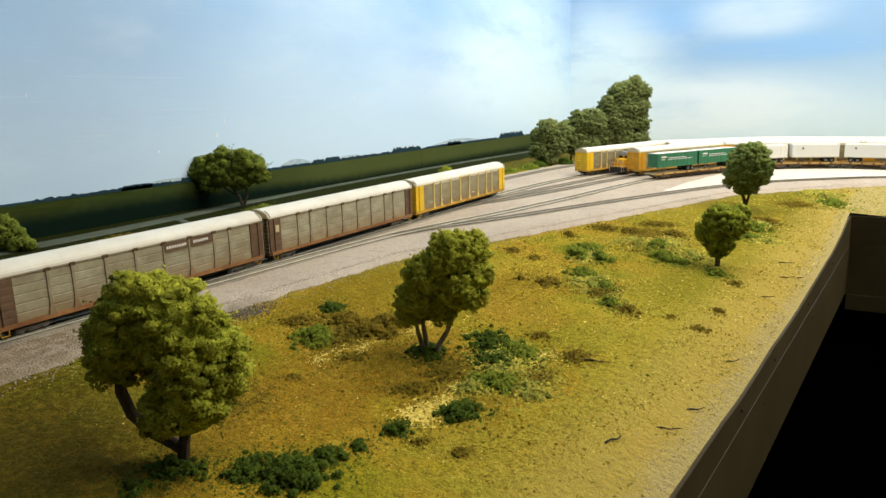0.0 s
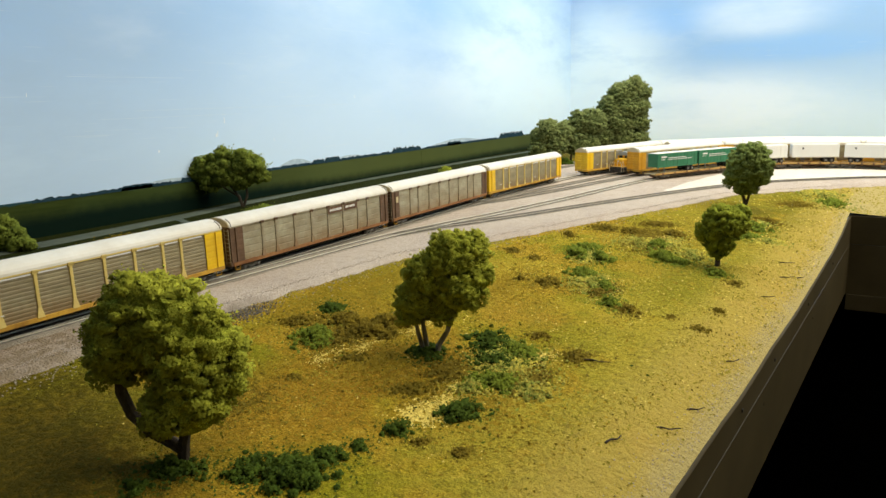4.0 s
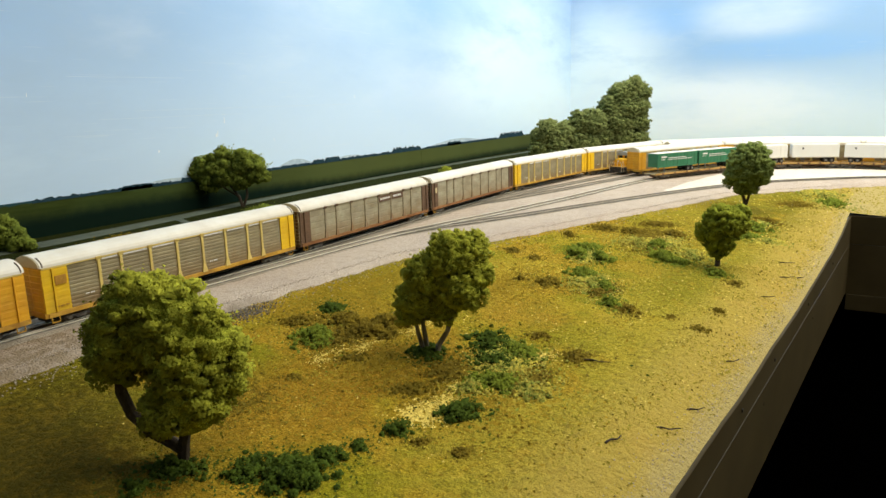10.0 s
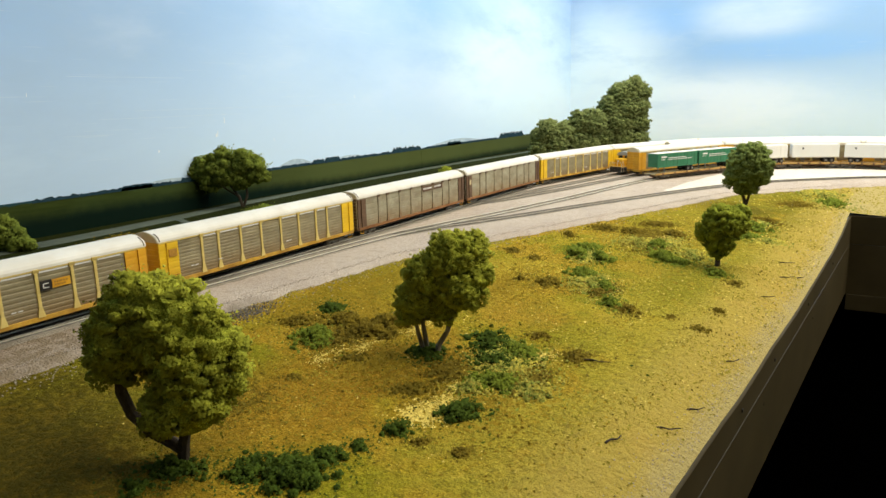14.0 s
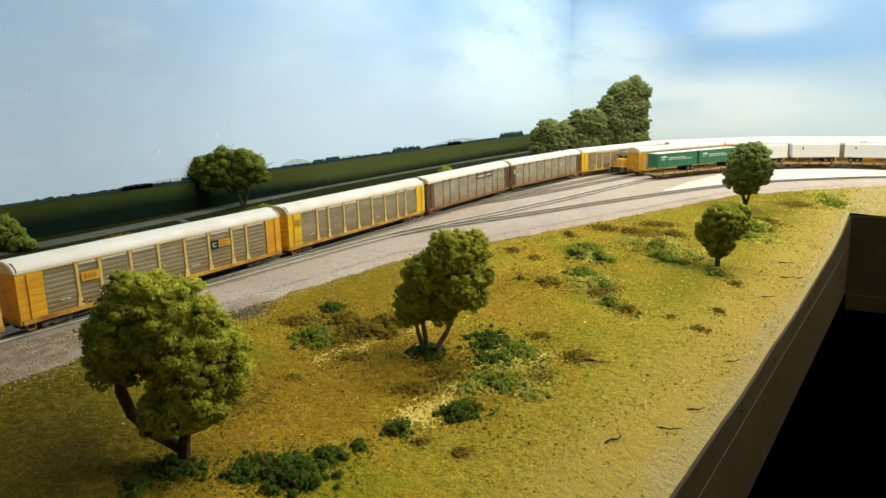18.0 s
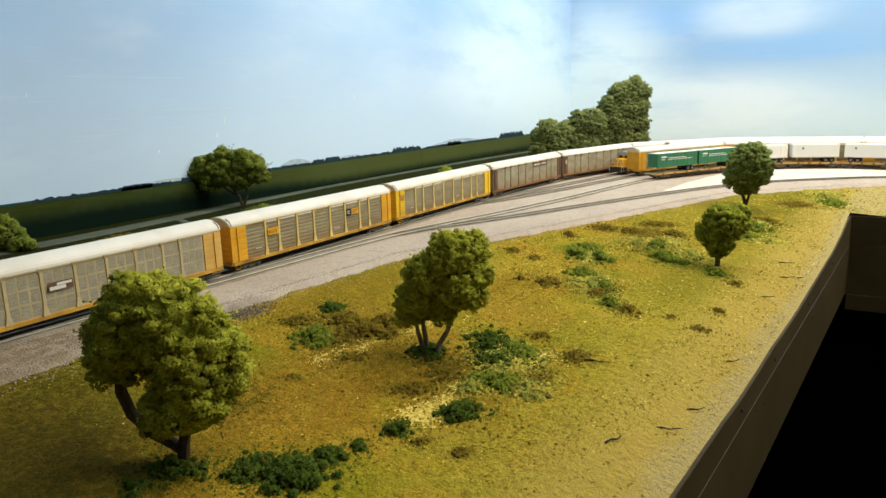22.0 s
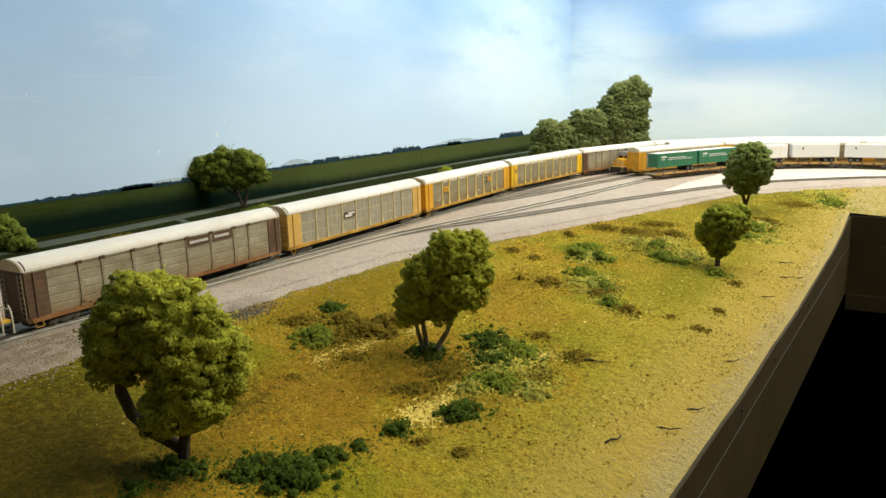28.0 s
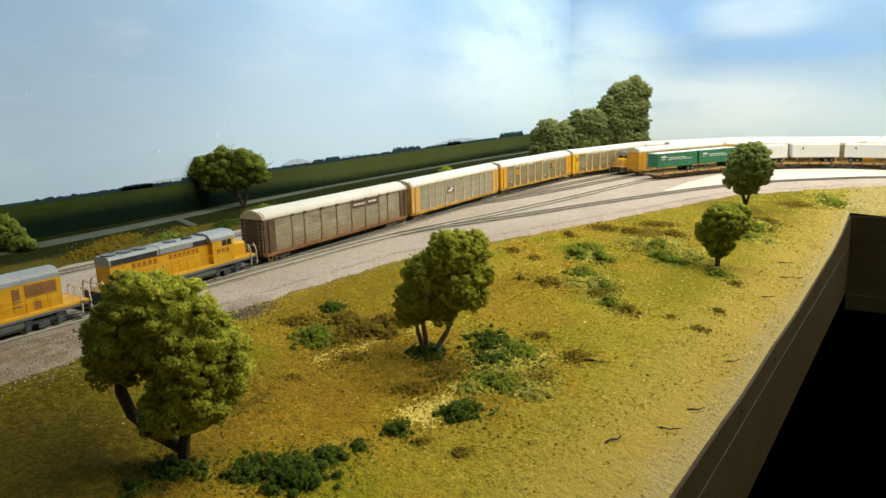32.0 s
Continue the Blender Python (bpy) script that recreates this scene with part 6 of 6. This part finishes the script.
FAR_BRUSH = [(75.4, -27.0, 1.30, 2.59, 1, "leaf_bush", DG), (75.5, -30.0, 1.41, 2.24, 1, "leaf_bush", DG), (78.7, -27.2, 2.29, 1.85, 0.6, "leaf_bush", DG),
        (83.4, -23.1, 0.72, 1.59, 0.7, "leaf_olive", OB), (68.3, -30.2, 2.13, 2.61, 0.8, "leaf_bush", LG), (65.0, -33.6, 1.44, 2.52, 0.9, "leaf_bush", LG),
        (60.9, -35.4, 1.14, 2.22, 0.8, "leaf_bush", DG), (65.3, -32.4, 2.36, 3.88, 0.5, "leaf_brush", MB), (59.8, -37.4, 1.31, 1.58, 0.4, "leaf_olive", OB),
        (63.5, -28.3, 1.70, 1.72, 0.5, "leaf_olive", OB), (79.3, -35.9, 1.93, 2.88, 1, "leaf_bush", LG), (83.8, -34.2, 1.63, 2.25, 0.9, "leaf_bush", DG),
        (78.4, -38.0, 1.38, 1.66, 0.7, "leaf_bush", DG)]
FAR_MEADOW = [(91.2, -34.2, 2.19, 1.86, 0.7, "leaf_olive", OB), (90.0, -29.4, 2.67, 1.89, 0.6, "leaf_olive", OB), (90.1, -25.6, 2.12, 1.96, 0.5, "leaf_olive", OB),
        (84.8, -31.6, 3.21, 3.02, 0.4, "leaf_brush", MB), (82.6, -38.4, 1.83, 2.72, 0.5, "leaf_brush", MB), (76.2, -42.1, 1.31, 1.55, 0.7, "leaf_bush", DG),
        (94.2, -45.5, 1.69, 1.48, 0.4, "leaf_brush", MB), (63.6, -44.3, 0.70, 0.73, 0.3, "leaf_olive", OB), (59.8, -41.3, 0.68, 0.67, 0.25, "leaf_olive", OB),
        (62.9, -25.5, 0.80, 0.88, 0.3, "leaf_olive", OB), (71.4, -23.4, 0.89, 1.10, 0.3, "leaf_olive", OB), (73.5, -44.3, 0.80, 0.95, 0.25, "leaf_olive", OB),
        (73.0, -20.2, 1.06, 1.18, 0.3, "leaf_olive", OB)]
CURVE = [(96.7, -31.0, 3.12, 1.69, 0.5, "leaf_olive", OB), (101.4, -42.7, 1.99, 3.04, 1, "leaf_bush", DG),
        (95.7, -42.4, 1.89, 1.95, 0.6, "leaf_bush", LG), (106.4, -43.5, 1.75, 2.83, 0.7, "leaf_olive", OB), 
        (133.9, -48.8, 3.45, 3.54, 0.5, "leaf_brush", MB), (127.9, -51.1, 2.18, 3.21, 0.6, "leaf_bush", DG), (124.1, -46.1, 3.07, 2.49, 0.3, "leaf_olive", OB),
        (132.0, -49.0, 3.0, 3.0, 0.8, "leaf_brush", MB)]
BEHIND = [(158.0, 15.0, 2.5, 7.0, 1.0, "leaf_bush", LG), (150.0, 16.5, 2.0, 5.0, 0.8, "leaf_bush", LG),
        (143.0, 30.0, 1.2, 1.6, 2.2, "leaf_mid", "yellow-green foam shrub beside the far road"), (60.0, 24.5, 1.6, 3.5, 0.7, "leaf_shade", LG),
        (50.0, 25.5, 2.0, 4.0, 0.6, "leaf_olive", OB), (70.0, 24.0, 2.0, 4.0, 0.8, "leaf_dark", DG), (84.0, 30.5, 2.4, 3.5, 0.9, "leaf_shade", LG),
        (64.0, 27.0, 2.0, 2.5, 0.6, "leaf_olive", OB), (162.0, 14.5, 2.2, 4.0, 1.6, "leaf_dark", DG), (168.5, 10.0, 2.2, 4.0, 1.8, "leaf_dark", DG),
        (56.0, 29.0, 2.0, 3.5, 0.5, "leaf_olive", OB)]
for i, (x, y, lat, dep, h, leaf, text) in enumerate(BANK + MIDDLE + RIDGE + FAR_BRUSH + FAR_MEADOW + CURVE + BEHIND):
    wide = 1.25 if x < 58 else 0.85
    bush(x, y, lat * wide, dep * wide, h * (1.0 if x < 58 else 1.4), leaf, text, 40 + i, grain=0.055 + 0.0005 * max(0, x))


def scatter(name, label, category, count, area, material, size, seed, clump=0.0, patches=(), lift=0.0, fine=False, bare=24.0):
    """Loose crumbs on the ground, thicker in patches."""
    rng = np.random.default_rng(seed)
    pts = []
    while len(pts) < count:
        if patches and rng.random() < clump:
            cx, cy, rx, ry = patches[rng.integers(len(patches))]
            a, r = rng.uniform(0, 2 * np.pi), abs(rng.normal(0, 0.5))
            x, y = cx + rx * r * math.cos(a), cy + ry * r * math.sin(a)
            if noise.noise((x * 1.3, y * 1.3, 2.0)) < rng.uniform(-0.5, 0.15):
                continue
        else:
            x = area[0] + (area[1] - area[0]) * rng.random() ** 1.5
            y = rng.uniform(area[2], area[3])
            if rng.random() > (x - 21) / bare:
                continue
            if noise.noise((x * 0.25, y * 0.25, 9.0)) + 0.4 * noise.noise((x * 1.1, y * 1.1, 4.0)) < rng.uniform(-0.5, 0.35):
                continue
        lo = fascia_y(x) + 0.4 if x < STEP_X else -70
        if lo < y < edge_front(x) + 0.2:
            pts.append((x, y, ground_z(x, y) + lift * rng.uniform(0, 6)))
    sizes = rng.uniform(0.5, 1.4, len(pts)) * size * (1 + 0.006 * np.array(pts)[:, 0])
    v, f = flakes(np.array(pts), sizes, rng) if fine else grains(np.array(pts), sizes, rng, 0.7)
    up = np.array((0.0, 0.0, 1.0)) + rng.normal(0, 0.3, (len(pts), 3))
    return tagged(raw(name, v, f, M[material], normals=np.repeat(unit(up), len(v) // len(pts), axis=0)), label, category, kind="stuff")


scatter("turf_crumbs", "crumbs of olive turf strewn over the meadow", "turf", 18000, (12, 150, -70, -5), "turf", 0.052, 70, fine=True, bare=22.0)
scatter("straw_crumbs", "straw-yellow turf in loose patches", "turf", 7500, (12, 150, -70, -5), "straw", 0.06, 71, 0.8,
        [(34.4, -32.8, 2.2, 1.5), (35.2, -32.9, 2.0, 1.4), (34.0, -33.0, 2.0, 1.4), (36.0, -32.6, 2.0, 1.4), (38.0, -32.4, 2.0, 1.4), (43.8, -32.2, 2.6, 1.6), (41.5, -34.6, 2.4, 1.8), (45.5, -35.0, 2.2, 1.4), (66.5, -32.6, 3.4, 1.8), (87.0, -33.2, 4.0, 1.6), (40.0, -23.0, 3.5, 1.6), (46.0, -24.0, 3.0, 1.2), (37.0, -22.0, 3.0, 1.4), (43.0, -33.0, 3.0, 2.0), (64.0, -34.0, 4.0, 2.0), (90.0, -34.0, 6.0, 2.4)])
scatter("green_tufts", "small dark green tufts of foam on the meadow", "turf", 2600, (12, 150, -70, -8), "leaf_dark", 0.06, 72, 0.85,
        [(42.5, -33.0, 4.0, 2.5), (66.0, -31.0, 5.0, 2.5), (85.0, -34.0, 8.0, 3.0), (105.0, -43.0, 5.0, 2.0), (24.0, -30.0, 4.0, 3.0), (37.0, -33.0, 4.0, 2.0)])
scatter("brown_tufts", "olive-brown crumbs of foam on the meadow", "turf", 9000, (12, 150, -70, -8), "leaf_olive", 0.055, 73, 0.6,
        [(41.0, -20.5, 5.0, 2.0), (86.0, -32.0, 9.0, 3.0), (40.0, -31.0, 4.0, 3.0), (28.0, -22.0, 6.0, 4.0)], fine=True)

scatter("straw_patch", "thick bright patch of straw-yellow turf", "turf", 3200, (12, 150, -70, -5), "straw", 0.08, 76, 1.0,
        [(34.0, -32.6, 1.3, 1.6), (33.2, -32.2, 1.2, 1.4), (35.6, -32.6, 1.2, 1.0), (43.0, -33.2, 1.2, 0.8)])
scatter("soil_crumbs", "crumbs of ochre soil over the bare bank", "soil", 15000, (10, 90, -44, -8), "soil", 0.07, 77, 0.8,
        [(38, -25, 10, 8), (45, -19, 11, 6), (36, -34, 7, 7), (60, -25, 14, 8)], fine=True)
rng = np.random.default_rng(82)
pts = [(x, fascia_y(x) + 0.3 + abs(d), 0.0) for x, d in zip(22 + 98 * rng.random(2200) ** 1.3, rng.normal(0, 1.1, 2200))]
pts = np.array([(x, y, ground_z(x, y)) for x, y, _ in pts])
v, f = grains(pts, rng.uniform(0.4, 1.4, len(pts)) * 0.055, rng, 0.7)
tagged(raw("edge_grit", v, f, M["stone"]), "pale grit along the layout's sandy edge", "stones", kind="stuff")
scatter("pale_specks", "pale straw flecks strewn over the meadow", "turf", 1500, (10, 130, -56, -8), "straw", 0.05, 75, fine=True)
for i, (leaf, n_, sz, spots) in enumerate((
        ("leaf_olive", 5200, 0.085, [(41.5, -20.6, 4.4, 1.5), (44.0, -21.5, 3.0, 1.2), (39.5, -30.5, 2.4, 1.8), (41.5, -36.2, 2.6, 1.6), (84.5, -34.0, 6.0, 2.6), (88.0, -31.5, 7.0, 2.0), (64.0, -33.5, 3.0, 2.0), (105.0, -42.0, 4.0, 2.0)]),
        ("leaf_brush", 6500, 0.075, [(43.0, -34.0, 3.0, 2.2), (45.0, -32.0, 2.4, 1.4), (66.0, -31.5, 3.4, 2.0), (75.0, -28.6, 3.0, 1.6), (86.0, -35.0, 4.0, 2.0), (104.5, -43.2, 4.0, 2.0)]),
        ("leaf_dark", 1500, 0.075, [(24.3, -29.6, 1.6, 1.4), (21.0, -25.4, 1.4, 1.0), (44.6, -31.6, 2.2, 1.2), (35.8, -34.0, 1.2, 0.9), (74.8, -28.5, 2.8, 1.4), (103.5, -43.2, 3.0, 1.6), (31.2, -32.0, 0.8, 0.7)]))):
    scatter("brush_clumps", "foam brush growing in ragged patches on the meadow", "brush", n_, (12, 150, -70, -8), leaf, sz, 90 + i, 0.97, spots, 0.05)


def stones(count, seed):
    rng = np.random.default_rng(seed)
    pts = []
    while len(pts) < count:
        x = 16 + 130 * rng.random() ** 1.4
        y = edge_front(x) + rng.normal(-0.5, 1.2) if rng.random() < 0.75 else rng.uniform(edge_front(x), min(2.0, edge_front(x) + 12))
        pts.append((x, y, max(ground_z(x, y), BED - 0.1 if y > edge_front(x) - 0.3 else -9) + 0.03))
    v, f = grains(np.array(pts), rng.uniform(0.5, 1.3, count) * 0.07, rng, 0.8)
    return tagged(raw("ballast_stones", v, f, M["stone"]), "loose pale stones along the ballast's edge", "stones", kind="stuff")


stones(9000, 80)
rng = np.random.default_rng(81)
pts = np.stack([rng.normal(40.6, 1.5, 900), rng.normal(-10.2, 0.8, 900), np.zeros(900)], 1)
pts[:, 2] = [max(ground_z(x, y), BED - 0.12 if y > edge_front(x) - 0.3 else -9) + 0.03 for x, y, _ in pts]
v, f = grains(pts, rng.uniform(0.5, 1.4, 900) * 0.075, rng, 0.8)
tagged(raw("cinders", v, f, M["cinder"]), "dark grey cinders spilt at the ballast's edge", "stones", kind="stuff")
for x, y, a, ln in ((46.9, -38.7, -85, 1.7), (40.2, -45.3, -70, 1.5), (44.4, -46.2, -50, 1.3), (54.5, -46.9, -40, 1.6), (81.5, -48.2, -55, 1.8), (86.0, -47.6, -75, 2.0), (84.0, -49.6, -35, 1.4),
                    (36.2, -43.4, -30, 1.2), (72.5, -47.3, -60, 1.6)):
    bm = tube(bmesh.new(), [(-ln / 2, 0, 0.1), (-ln * 0.1, 0.1, 0.14), (ln * 0.2, -0.06, 0.12), (ln * 0.65, 0.2, 0.1)], 0.08, 5, 0.03)
    ob = part("twig", bm, M["bark"], None, at=pose(x * S, y * S, ground_z(x, y) * S, 0, 0, a))
    tagged(ob, "small dark dead twig lying on the turf", "twig", "twigs at the layout's edge")

# ---- motion: the train pushes right, meets the standing cut, pauses and pushes on ----
RUN = [(0, 23.75), (0.5, 27), (1, 30.2), (1.5, 33.65), (2, 36.75), (2.5, 39.6), (3, 42), (3.5, 44.2), (4.5, 48.2), (5.5, 51.1), (6, 52.1), (6.5, 53.2), (7, 54.3),
       (7.5, 55.5), (8, 56.1), (8.7, 56.1), (9.5, 56.1), (10, 56.35), (10.5, 57), (11, 57.65), (11.5, 58.5), (12, 59.6), (12.5, 61.1), (13, 62.9), (13.5, 64.9), (14, 66.8),
       (14.5, 69), (15.5, 73.1), (16.5, 77.2), (17, 79.2), (17.5, 81.2), (18, 83.2), (18.5, 85.3), (19, 87.3), (19.5, 89.72), (20, 92.09), (20.5, 94.76), (21, 97.83),
       (21.5, 100.89), (22, 103.86), (22.5, 106.93), (23, 109.9), (23.5, 112.98), (24, 116.13), (24.5, 119.08), (25, 122.09), (25.5, 125.1), (26.5, 131.05), (27.5, 136.95),
       (28, 140), (28.5, 143.02), (29, 146.08), (29.5, 149.15), (30, 152.35), (30.5, 155.53), (31, 158.6), (31.5, 161.58), (32, 164.52)]
GAP_AHEAD = 0.95
GAP_BEHIND = {"E": 1.18, "F": 1.18, "G": 1.18, "L1": 0.9, "L2": 1.0}
LENGTHS = {"A": 28.3, "B": 27.4, "C": 26.95, "D": 27.8, "E": 27.6, "F": 26.9, "G": 26.9, "L1": 17.5, "L2": 17.3, "S": 27.3, "T": 27.3, "U": 27.3, "V": 27.3}


def seat(rear, length):
    """A car's pose with its rear end at that length along the main line."""
    (x0, y0, _), (x1, y1, _) = main_line(rear), main_line(rear + length)
    return pose((x0 + x1) / 2 * S, (y0 + y1) / 2 * S, 0, 0, 0, math.degrees(math.atan2(y1 - y0, x1 - x0)))


def motions():
    ahead, rear = 0.0, {}
    for k in ("C", "B", "A", "S", "T", "U", "V"):
        rear[k] = ahead + GAP_AHEAD
        ahead += GAP_AHEAD + LENGTHS[k]
    back = -LENGTHS["D"]
    rear["D"] = back
    for k in ("E", "F", "G", "L1", "L2"):
        back -= GAP_BEHIND[k] + LENGTHS[k]
        rear[k] = back
    for k, ob in cars.items():
        rows = []
        for t, s in RUN:
            q = max(s, 56.1) if k in "STUV" else s
            rows.append((t, seat(q + rear[k], LENGTHS[k])))
        walk(ob, rows)


motions()
